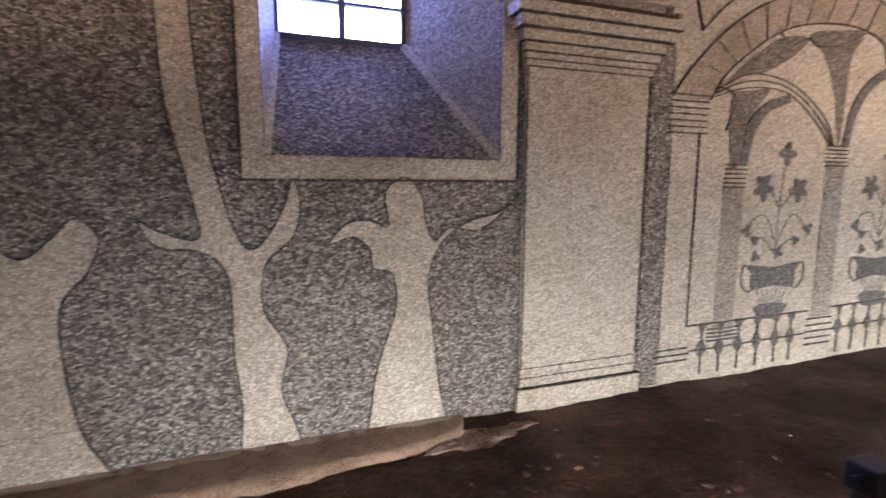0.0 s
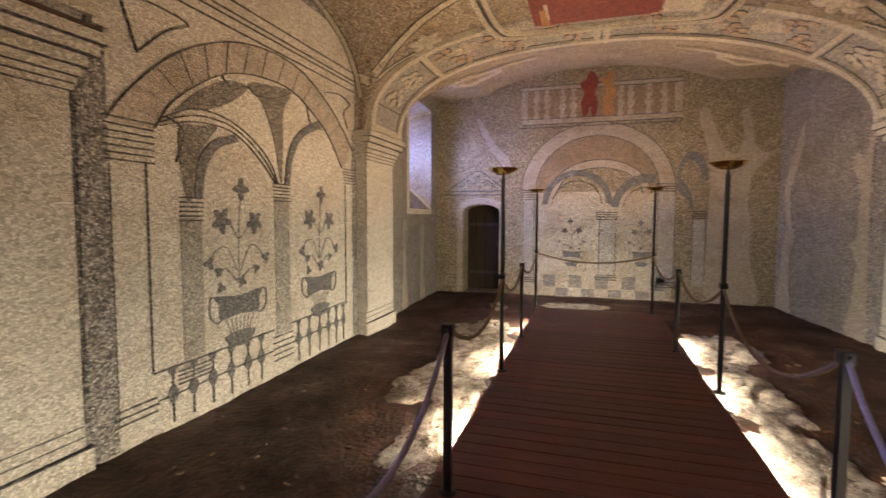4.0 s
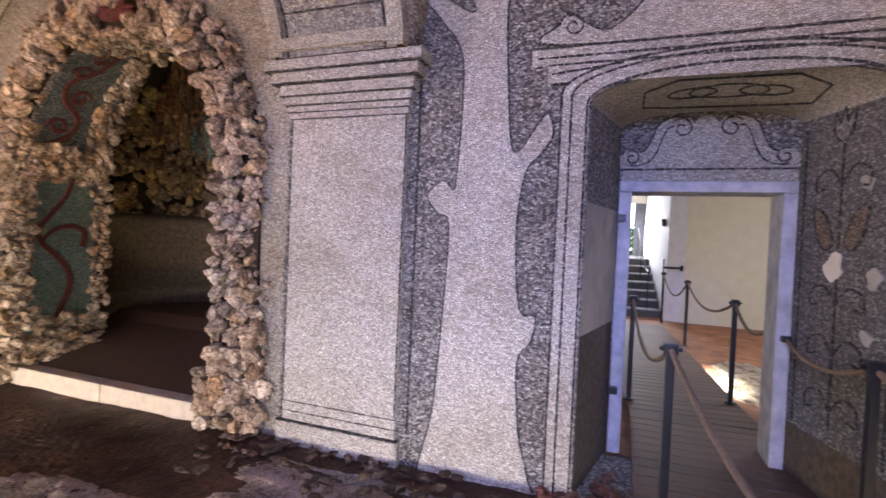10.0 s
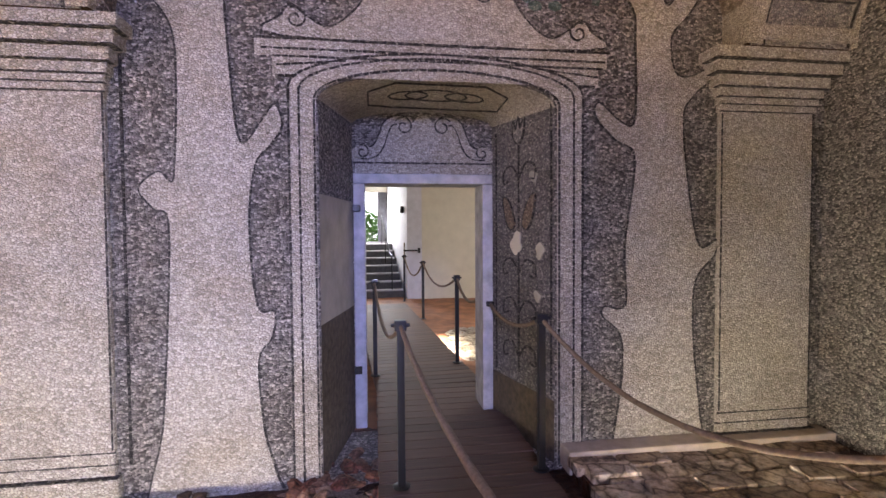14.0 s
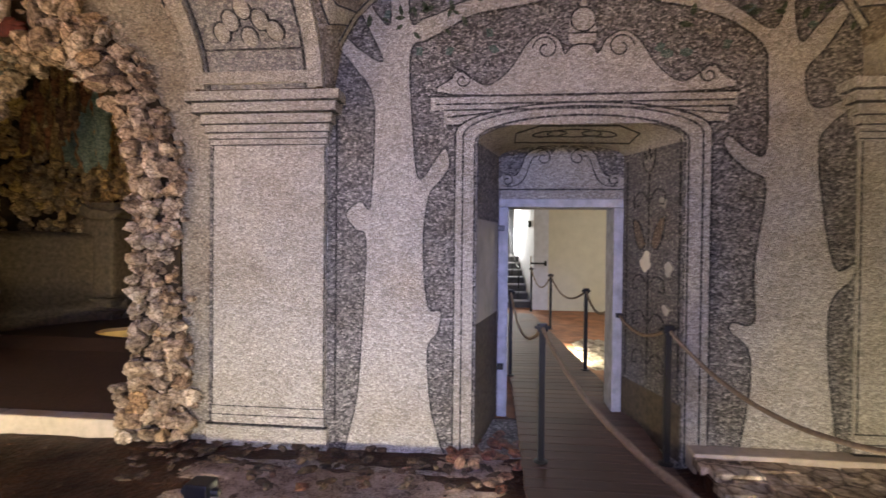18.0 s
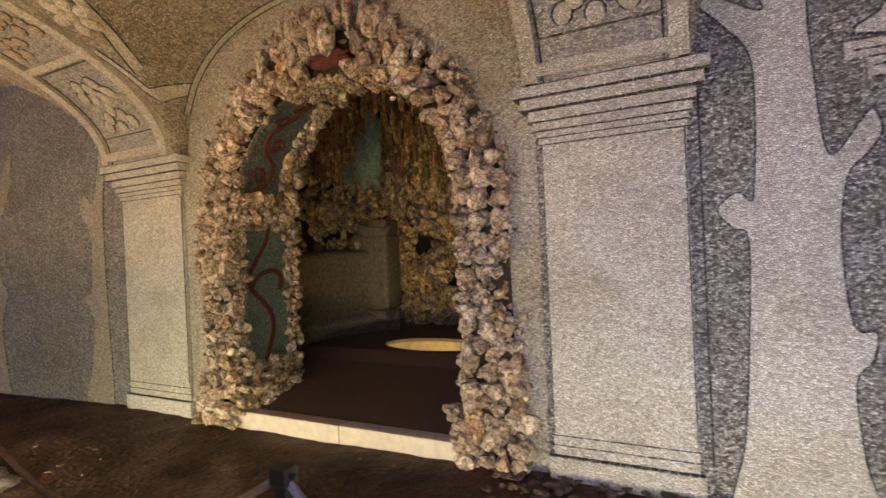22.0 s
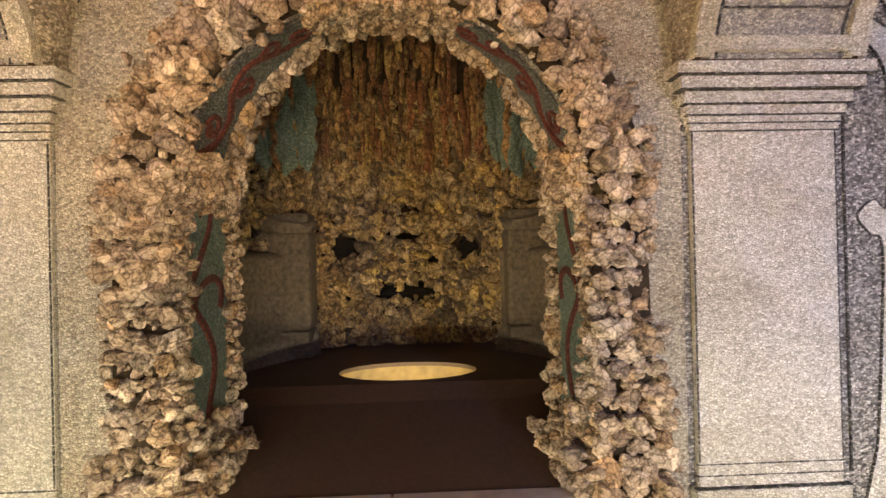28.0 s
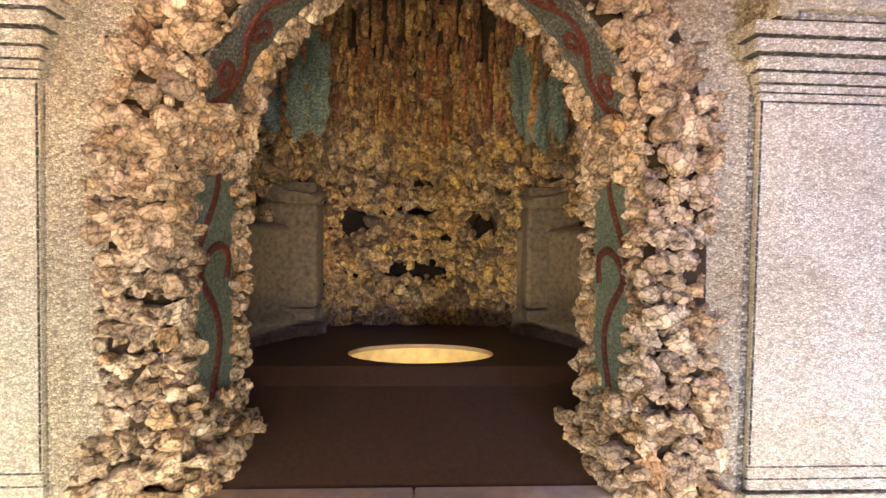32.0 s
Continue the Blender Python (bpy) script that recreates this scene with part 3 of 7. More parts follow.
wall_C = wall_sheet("wall_east", PC, [(-4.6, -0.4), (3.6, -0.4), (3.6, 5.2), (-4.6, 5.2)], [[(DC[0], 0.0), (DC[1], 0.0)] + arch_top(DC[0], DC[1], 1.70, 1.86, 10)], 0.7, M_UMBER,
                    "end wall of chip mosaic with an inlaid arcade and balustrade")
wall_E = wall_sheet("wall_west", PE, [(-4.6, -0.4), (3.6, -0.4), (3.6, 5.2), (-4.6, 5.2)], [], 0.6, M_DARK, "side wall of grey chip mosaic with cream tree shapes")

VC, VA, VS, VR, VN = -0.66, 3.09, 2.75, 1.28, 2.5


def barrel(y, a=VA, rise=VR):
    s, n = min(1.0, abs(y - VC) / a), VN if y > VC else 2.0
    return VS + rise * (1 - s ** n) ** (1 / n)


BAYS = ((-2.85, 1.0, 3.85), (2.08, 5.75, 4.05), (6.95, 10.6, 4.08))


def vault_z(x, y):
    grow = max(0.0, (x - 6.95) / (XC - 6.95)) * 0.46
    b = barrel(y, 3.12, VR + 0.03 + grow)
    best = b
    for i, (x0, x1, crown) in enumerate(BAYS):
        c, h = (x0 + x1) / 2, (x1 - x0) / 2
        if i == 2:
            h, c = 3.0, 9.95
        q = abs(x - c) / h
        if q < 1:
            wall_gap = min(YA - y, y - YD)
            z = 2.8 + (crown - 2.8) * (1 - q ** 2.4) ** (1 / 2.4) + 0.02 * max(0, wall_gap)
            best = max(best, z)
    return best


height_sheet("ceiling", -3.9, 10.2, -4.5, 3.2, 0.07, vault_z, M_VAULT, "vaulted ceiling of warm stone-chip mosaic with groins", "ceiling")


def rib(u0, u1, label):
    """A broad flat band of the vault between two pilasters, with raised ivory borders."""
    n = 48
    ys = [VC - VA * math.cos(math.pi * i / n) for i in range(n + 1)]
    prof = [(y, barrel(y)) for y in ys]
    ob = thing("trim_rib", label, "vault rib", kind="structure")
    for name, a, b, d, mat in (("rib_band", u0 + 0.06, u1 - 0.06, 0.0, M_MID), ("rib_border", u0, u0 + 0.11, 0.035, M_FLOWER), ("rib_border", u1 - 0.11, u1, 0.035, M_FLOWER),
                               ("rib_fillet", u0 + 0.13, u0 + 0.145, 0.008, M_LINE), ("rib_fillet", u1 - 0.145, u1 - 0.13, 0.008, M_LINE)):
        vs, fs = [], []
        for i, (y, z) in enumerate(prof):
            if name != "rib_band" and a < (u0 + u1) / 2 and abs(y - VC) < 1.5:
                continue
            j0, j1 = max(i - 1, 0), min(i + 1, n)
            t = Vector((0, prof[j1][0] - prof[j0][0], prof[j1][1] - prof[j0][1])).normalized()
            inn = Vector((0, t.z, -t.y))
            p = Vector((0, y, z))
            q, o = p + inn * d, p - inn * 0.35
            vs += [(a, q.y, q.z), (b, q.y, q.z), (b, o.y, o.z), (a, o.y, o.z)]
            if i and len(vs) > 4 and (name == "rib_band" or a > (u0 + u1) / 2 or abs(prof[i - 1][0] - VC) >= 1.5):
                k = len(vs) - 4
                fs += [(k - 4, k - 3, k + 1, k), (k - 3, k - 2, k + 2, k + 1), (k - 1, k - 4, k, k + 3)]
        mesh(name, vs, fs, mat, ob, smooth=False)
    return ob, prof


def add_petals(bm, m, radius, count, thick=0.03):
    for k in range(count):
        a = 2 * math.pi * k / count
        c = m @ Matrix.Translation((0.62 * radius * math.cos(a), 0.62 * radius * math.sin(a), 0)) @ Matrix.Rotation(a, 4, "Z") @ Matrix.Diagonal((0.42 * radius, 0.27 * radius, thick, 1))
        bmesh.ops.create_icosphere(bm, subdivisions=2, radius=1.0, matrix=c)
    bmesh.ops.create_icosphere(bm, subdivisions=2, radius=1.0, matrix=m @ Matrix.Diagonal((0.22 * radius, 0.22 * radius, thick * 1.4, 1)))


def rib_frame(x, y, rise_z=None):
    """A pose on the underside of the vault at x, y: local z points into the room."""
    z0, z1 = barrel(y - 0.02), barrel(y + 0.02)
    t = Vector((0, 0.04, z1 - z0)).normalized()
    inn = Vector((0, t.z, -t.y))
    m = Matrix((Vector((1, 0, 0)), t, inn)).transposed().to_4x4()
    m.translation = Vector((x, y, barrel(y))) + inn * 0.004
    return m


def petal_cluster(bm, m, s, leafy, grow):
    """Pointed petals in rows, like a bunch of flowers seen from the front."""
    rows = (((-0.2, 0.06), (0.0, 0.1), (0.2, 0.06), (-0.11, -0.02), (0.11, -0.02), (0.0, -0.10)) if not leafy else
            ((-0.12, 0.0), (0.12, 0.0), (0.0, 0.05), (-0.2, 0.12), (0.2, 0.12), (-0.07, 0.17), (0.07, 0.17)))
    for x, y in rows:
        thick = 0.026 if grow == 1.0 else 0.012
        c = m @ Matrix.Translation((x, s * y, 0)) @ Matrix.Rotation(-1.6 * x * s * (2.2 if leafy else 1), 4, "Z") @ Matrix.Diagonal((0.062 * grow, (0.085 if leafy else 0.075) * (0.5 + 0.5 * grow), thick, 1))
        bmesh.ops.create_icosphere(bm, subdivisions=2, radius=1.0, matrix=c)


for u0, u1, lab in ((1.02, 2.05, "vault band with raised flowers between two pilasters"), (5.80, 6.90, "wide vault band with raised flowers and leaves"),
                    (-3.72, -2.82, "vault band with raised leaf ornament by the corner")):
    r_ob, prof = rib(u0, u1, lab)
    c = (u0 + u1) / 2
    for s in (-1, 1):
        for k, off in enumerate((2.92, 2.62, 2.05, 1.35, 0.55)):
            y = VC + s * off
            bm = bmesh.new()
            m = rib_frame(c, y)
            if k < 2:
                petal_cluster(bm, m, s, k == 1, 1.0)
            else:
                spots2 = [m @ Matrix.Translation((dx, dy, 0)) @ Matrix.Rotation(turn, 4, "Z") @ Matrix.Diagonal((0.85, 0.85, 1, 1)) for dx, dy, turn in ((-0.2, 0.10, 0.5), (0.2, -0.10, -0.5))]
                for m2 in spots2:
                    petal_cluster(bm, m2, s, False, 1.0)
            part("flower_relief", bm, M_FLOWER if k < 2 else M_BLUSH, r_ob, smooth=True)
            bm = bmesh.new()
            for m2 in ([m] if k < 2 else spots2):
                petal_cluster(bm, m2, s, k == 1, 1.24)
            part("flower_outline", bm, M_LINE, r_ob, smooth=True)
        yb = VC + s * 3.09
        # recessed strip whose dark colour carries the shadow above the capital
        box("shadow_gap", u0 + 0.01, u1 - 0.01, min(yb + s * 0.015, yb + s * 0.2), max(yb + s * 0.015, yb + s * 0.2), 2.735, 2.80, M_RUST, r_ob)
        box("cross_band", u0 - 0.003, u1 + 0.003, min(yb + s * 0.1, yb - s * 0.045), max(yb + s * 0.1, yb - s * 0.045), 2.785, 2.87, M_FLOWER, r_ob, bevel=0.006)
        for off in (2.43, 3.02):
            m = rib_frame(c, VC + s * off)
            bm = bmesh.new()
            bmesh.ops.create_cube(bm, size=1.0, matrix=m @ Matrix.Diagonal((u1 - u0 - 0.30, 0.014, 0.016, 1)))
            part("panel_line", bm, M_LINE, r_ob)
        # cross bands where the steep part meets the flat part
        for off in (2.36,):
            m = rib_frame(c, VC + s * off)
            bm = bmesh.new()
            bmesh.ops.create_cube(bm, size=1.0, matrix=m @ Matrix.Diagonal((u1 - u0 - 0.04, 0.07, 0.07, 1)))
            part("cross_band", bm, M_FLOWER, r_ob)


def vault_tube(paths, width, material, name, parent, lift=0.02):
    """Raised lines that follow the vault's underside."""
    bm = bmesh.new()
    for pts in paths:
        add_tube(bm, [(x, y, vault_z(x, y) - lift) for x, y in pts], width, 6)
    return part(name, bm, material, parent, smooth=True)


def vault_band(pts, width, name, parent, material, lift=0.014, edges=True):
    """A flat raised band along a line on the vault's underside, edged by rows of dark stones."""
    rows, mids = [], []
    for i, (x, y) in enumerate(pts):
        a, b = Vector(pts[max(i - 1, 0)]), Vector(pts[min(i + 1, len(pts) - 1)])
        t = (b - a).normalized()
        sd = Vector((-t.y, t.x)) * width / 2
        rows.append([(x + k * sd.x, y + k * sd.y) for k in (-1, 1)])
    vs, fs = [], []
    for i, (l, r) in enumerate(rows):
        for (x, y), d in ((l, 0.0), (l, lift), (r, lift), (r, 0.0)):
            vs.append((x, y, vault_z(x, y) - d + (0.01 if d == 0 else 0)))
        if i:
            k = 4 * i
            fs += [(k - 4 + q, k - 3 + q, k + 1 + q, k + q) for q in range(3)]
    mesh(name, vs, fs, material, parent)
    if edges:
        for side in (0, 1):
            bm = bmesh.new()
            add_tube(bm, [(x, y, vault_z(x, y) - 0.012) for x, y in (row[side] for row in rows)], 0.008, 5)
            part("band_line", bm, M_LINE, parent)


ceil_orn = thing("trim_ceiling_ornament", "raised ivory mouldings and painted panel on the vault", "ceiling ornament", kind="structure")
oval = spline([(1.5, -0.58), (1.55, 0.45), (1.9, 0.78), (3.0, 0.80), (4.6, 0.80), (5.9, 0.78), (6.30, 0.52), (6.37, -0.58), (6.30, -1.68), (5.9, -1.94), (4.6, -1.96), (3.0, -1.96), (1.9, -1.94), (1.55, -1.6)], 6, True)
oval.append(oval[0])
vault_tube([oval, [(3.95 + (x - 3.95) * 0.955, -0.58 + (y + 0.58) * 0.92) for x, y in oval]], 0.032, M_FLOWER, "cartouche_moulding", ceil_orn, 0.05)
vault_tube([[(3.95 + (x - 3.95) * 0.978, -0.58 + (y + 0.58) * 0.96) for x, y in oval]], 0.014, M_LINE, "cartouche_line", ceil_orn, 0.05)
vault_tube([[(6.40, -0.50), (6.93, -0.50)], [(6.40, -0.62), (6.93, -0.62)]], 0.05, M_FLOWER, "keystone", ceil_orn, 0.02)
for x0, x1 in ((2.08, 5.75), (-2.85, 1.0)):
    cx, hw = (x0 + x1) / 2, (x1 - x0) / 2
    for s, edge in ((-1, YD), (1, YA)):
        pts = []
        for i in range(1, 24):
            x = x0 + (x1 - x0) * i / 24
            y = edge
            for k in range(60):
                y2 = edge - s * 0.05 * k
                if barrel(y2, 3.12, VR + 0.03) >= vault_z(x, y2) - 1e-4 and k > 2:
                    break
                y = y2
            pts.append((x, y))
        vault_band(pts, 0.085, "groin_band", ceil_orn, M_FLOWER)
        # band where the lunette meets the wall, and the short bands from it to the ribs
        wall_arc = [(x0 + 0.05 + (x1 - x0 - 0.1) * i / 30, edge - s * 0.05) for i in range(31)]
        vault_band(wall_arc, 0.07, "wall_arch_band", ceil_orn, M_FLOWER, 0.016)
        for xa, xb in ((x0 - 0.03, x0 + 0.16), (x1 + 0.03, x1 - 0.16)):
            vault_band([(xa + (xb - xa) * i / 6, VC + s * 2.40 + (edge - s * 0.06 - VC - s * 2.40) * i / 6) for i in range(7)], 0.07, "corner_band", ceil_orn, M_FLOWER)
        for dx, fl in ((-0.62, 1), (0.62, -1)):
            curl = [(cx + dx * hw / 1.8 + fl * (0.20 - 0.006 * i) * math.cos(0.3 * i), edge - s * (0.42 + (0.20 - 0.006 * i) * math.sin(0.3 * i))) for i in range(24)]
            vault_tube([curl], 0.010, M_LINE, "web_scroll", ceil_orn, 0.004)
# painted scene in the middle of the cartouche, as plain colour fields
for a, b, c, d, mat in ((2.2, 6.05, -1.2, 0.25, M_RED), (5.3, 5.95, -0.75, -0.35, M_FLOWER), (5.2, 6.0, -1.62, -1.22, M_FLOWER), (5.45, 5.9, -0.2, 0.1, M_FLOWER), (5.6, 6.08, 0.02, 0.16, M_OCHRE),
                        (5.5, 6.0, -1.34, -1.22, M_RED)):
    vs = [(x, y, vault_z(x, y) - (0.045 if mat is M_RED else 0.055)) for x, y in ((a, c), (b, c), (b, d), (a, d))]
    mesh("painted_panel", vs + [(x, y, z + 0.03) for x, y, z in vs], [(3, 2, 1, 0), (0, 1, 5, 4), (1, 2, 6, 5), (2, 3, 7, 6), (3, 0, 4, 7)], mat, ceil_orn)
for x, y, r in ((6.25, 1.2, 0.2), (6.3, -2.4, 0.2), (5.6, 1.55, 0.22), (5.5, -2.75, 0.22), (6.6, 0.45, 0.14), (6.6, -1.6, 0.14), (6.45, 0.75, 0.12), (6.45, -1.9, 0.12), (2.5, 1.6, 0.22), (2.5, -2.7, 0.22),
                (4.6, 1.55, 0.16), (4.7, -2.65, 0.18), (6.3, -0.1, 0.13), (6.3, -1.1, 0.13), (6.1, 0.55, 0.12), (6.1, -1.7, 0.12)):
    bm = bmesh.new()
    z = vault_z(x, y)
    g = Vector((vault_z(x + 0.05, y) - vault_z(x - 0.05, y), vault_z(x, y + 0.05) - vault_z(x, y - 0.05), -0.1)).normalized()
    add_petals(bm, Matrix.Translation((x, y, z - 0.03)) @ g.to_track_quat("Z", "Y").to_matrix().to_4x4(), r, 6)
    part("flower_relief", bm, M_FLOWER, ceil_orn, smooth=True)
for s, yy in ((1, 0.85), (-1, -2.05)):
    sw = [(7.15 + 0.02 * i, yy + s * (0.55 - 0.05 * i)) for i in range(3)]
    pts = spline([(7.5, yy + s * 0.95), (7.7, yy + s * 0.55), (7.9, yy + s * 0.2), (8.1, yy + s * 0.3), (8.25, yy + s * 0.75), (8.05, yy + s * 1.0), (7.95, yy + s * 0.8)], 6)
    vault_tube([pts], 0.035, M_FLOWER, "scroll_moulding", ceil_orn)
    pts = spline([(7.75, yy + s * 0.35), (7.65, yy - s * 0.1), (7.6, yy - s * 0.45)], 6)
    vault_tube([pts], 0.03, M_FLOWER, "scroll_moulding", ceil_orn)


def pilaster(plane, u0, u1, proj, label, cap_top=2.75, neck=2.36, wall=None):
    ob = thing("trim_pilaster", label, "pilaster", kind="structure")

    def slab(name, a, b, v0, v1, d, mat):
        bm = bmesh.new()
        pts = [plane.at(u, v, dd) for dd in (-0.02, d) for v in (v0, v1) for u in (a, b)]
        vs = [bm.verts.new(p) for p in pts]
        for q in ((0, 1, 3, 2), (4, 6, 7, 5), (0, 4, 5, 1), (2, 3, 7, 6), (0, 2, 6, 4), (1, 5, 7, 3)):
            bm.faces.new([vs[i] for i in q])
        bmesh.ops.bevel(bm, geom=bm.edges[:], offset=0.003 if name == "capital_moulding" else 0.008, segments=1, affect="EDGES")
        return part(name, bm, mat, ob)

    slab("shaft", u0, u1, -0.05, neck + 0.02, proj, M_LIGHT)
    h = cap_top - neck
    steps = ((0.0, 0.12, 0.012), (0.12, 0.24, 0.022), (0.24, 0.40, 0.04), (0.40, 0.60, 0.065), (0.60, 0.80, 0.11), (0.80, 1.0, 0.145))
    for a, b, o in steps:
        slab("capital_moulding", u0 - o, u1 + o, neck + a * h, neck + b * h - 0.001, proj + o, M_LIGHT)
    dp = proj
    marks = []
    for a, b, o in steps:
        v = neck + a * h
        bm = bmesh.new()
        add_dashes(bm, plane, [(u0 - o - 0.003, v), (u1 + o + 0.003, v)], 0.0065, dp, dp + o + 0.003, False, 0.11)
        marks.append(part("capital_line", bm, M_LINE, ob))
    for v, o in ((0.15, 0.03), (0.29, 0.01), (0.22, 0.02)):
        bm = bmesh.new()
        add_dashes(bm, plane, [(u0 - o, v), (u1 + o, v)], 0.008, dp - 0.01, dp + 0.034 if v < 0.2 else dp + 0.004)
        part("base_line", bm, M_LINE, ob)
    slab("base_block", u0 - 0.03, u1 + 0.03, -0.05, 0.145, proj + 0.03, M_LIGHT)
    for u in (u0 + 0.008, u1 - 0.008):
        bm = bmesh.new()
        add_dashes(bm, plane, [(u, 0.3), (u, neck)], 0.008, dp - 0.01, dp + 0.003)
        part("edge_line", bm, M_LINE, ob)
    return ob


pilaster(PD, 1.055, 1.985, 0.04, "cream chip-mosaic pilaster with black-lined capital beside the grotto")
pilaster(PD, 5.86, 6.90, 0.04, "pale chip-mosaic pilaster with plain capital past the grotto")
pilaster(PD, -3.50, -2.79, 0.04, "cream chip-mosaic pilaster in the corner by the doorway", 2.75, 2.36)
pilaster(PA, 0.885, 1.88, 0.035, "cream chip-mosaic pilaster with black-lined capital beside the window", 2.70, 2.34)
pilaster(PA, 5.66, 6.60, 0.14, "cream chip-mosaic pilaster with black-lined capital past the arcade", 2.72, 2.36)

# ---- north wall: arcade with flower vases, trees, window ----
inlay("arcade_field", PA, [rect(1.98, 5.60, -0.3, 3.9)], M_LIGHT, wall_A, -0.01, 0.004, "cream chip field of the arcade")
F = 0.004


def A_in(name, loops, mat, d1=0.014, label=""):
    return inlay(name, PA, loops, mat, wall_A, 0.0, d1, label)


def A_ln(paths, w=0.014, closed=False, mat=None):
    return lines("outline", PA, paths, w * 0.75, wall_A, mat, 0.0, 0.018, closed)


A_in("dark_strip", [rect(1.92, 2.12, 0.0, 2.9), rect(5.52, 5.64, 0.0, 2.7)], M_DARK, 0.012)
A_in("column_shaft", [rect(2.69, 2.90, 0.32, 1.58), rect(3.86, 4.10, 0.40, 1.78)], M_MID, 0.012)
for u0, u1, v0, v1, k in ((2.08, 2.47, 1.97, 2.25, 6), (2.68, 2.92, 1.56, 1.74, 5), (3.84, 4.12, 1.75, 1.92, 5), (5.28, 5.60, 2.02, 2.20, 5), (2.08, 2.44, 0.17, 0.27, 2), (3.80, 4.14, 0.14, 0.38, 4), (2.62, 2.96, 0.30, 0.40, 3)):
    A_ln([[(u0, v0 + (v1 - v0) * i / k), (u1, v0 + (v1 - v0) * i / k)] for i in range(k + 1)], 0.015)
A_ln([[(2.40, 0.45), (2.40, 1.97)], [(2.12, 0.2), (2.12, 2.0)], [(5.32, 0.46), (5.32, 2.02)]], 0.007)
# great arch with voussoirs, and the small arches inside it
big = spline([(2.10, 2.22), (2.33, 2.50), (2.73, 2.84), (3.26, 3.09), (3.80, 3.19), (4.34, 3.16), (4.81, 2.98), (5.20, 2.74), (5.54, 2.44)], 4)
big_in = spline([(2.48, 2.22), (2.62, 2.42), (2.86, 2.61), (3.22, 2.81), (3.69, 2.91), (4.19, 2.90), (4.58, 2.75), (4.92, 2.55), (5.24, 2.20)], 4)
A_in("arch_band", [big + big_in[::-1]], M_ROSY, 0.007)
A_ln([big, big_in], 0.013)
A_ln([[big_in[k], big[k]] for k in range(2, len(big) - 1, 2)], 0.007, mat=M_MID)
ring_l = spline([(2.52, 2.30), (2.85, 2.44), (3.22, 2.43), (3.54, 2.31), (3.80, 2.12), (3.92, 1.92)], 5)
ring_l_in = spline([(2.52, 2.25), (2.86, 2.34), (3.23, 2.34), (3.50, 2.23), (3.74, 2.05), (3.87, 1.92)], 5)
A_ln([ring_l, ring_l_in, spline([(2.52, 2.275), (2.86, 2.39), (3.23, 2.385), (3.52, 2.27), (3.77, 2.085), (3.895, 1.92)], 5)], 0.011)
A_in("dark_arch", [spline([(2.83, 1.74), (2.88, 2.04), (3.05, 2.22), (3.30, 2.31)], 6) + spline([(3.36, 2.26), (3.10, 2.16), (2.96, 1.98), (2.91, 1.74)], 6),
                   spline([(4.03, 1.92), (4.10, 2.25), (4.30, 2.50), (4.66, 2.68)], 6) + spline([(4.76, 2.62), (4.37, 2.45), (4.17, 2.19), (4.11, 1.92)], 6)], M_PAINTGREY, 0.020)
A_in("grey_web", [spline([(2.62, 2.34), (2.84, 2.54), (3.13, 2.72), (3.29, 2.77), (3.49, 2.76), (3.30, 2.60), (3.03, 2.47), (2.80, 2.42)], 5, True),
                  spline([(3.50, 2.80), (3.85, 2.87), (4.16, 2.88), (4.03, 2.66), (4.01, 2.30), (3.98, 1.94), (3.94, 2.06), (3.86, 2.37), (3.70, 2.66)], 5, True),
                  spline([(2.72, 2.28), (2.92, 2.32), (3.10, 2.34), (2.90, 2.10), (2.81, 1.75), (2.75, 1.75), (2.70, 2.05)], 5, True)], M_WEB)
A_ln([spline([(3.16, 2.79), (3.30, 2.70), (3.48, 2.77), (3.62, 2.72), (3.9, 2.76), (4.18, 2.88)], 5), spline([(2.66, 2.0), (2.74, 2.25), (2.58, 2.33)], 5), spline([(4.45, 2.80), (4.55, 2.62), (4.78, 2.60)], 5)], 0.013)
# balustrade at the foot
A_ln([[(2.40, 0.45), (3.82, 0.46)], [(4.10, 0.47), (5.28, 0.50)], [(2.44, 0.235), (3.80, 0.25)], [(4.14, 0.26), (5.28, 0.29)]], 0.014)
dots, bal = [], []
for us, v in (((2.57, 2.77, 2.98, 3.20, 3.42, 3.61), 0.245), ((4.24, 4.45, 4.67, 4.87, 5.06, 5.24), 0.275)):
    for u in us:
        bal.append([(u, 0.02), (u, v + 0.2)])
        dots.append([(u - 0.055, v), (u - 0.02, v - 0.06), (u + 0.02, v - 0.06), (u + 0.055, v), (u + 0.02, v + 0.065), (u - 0.02, v + 0.065)])
        dots.append([(u - 0.05, v + 0.205), (u, v + 0.13), (u + 0.05, v + 0.205)])
A_ln(bal, 0.012)
A_in("baluster_knot", dots, M_PAINTGREY, 0.016)


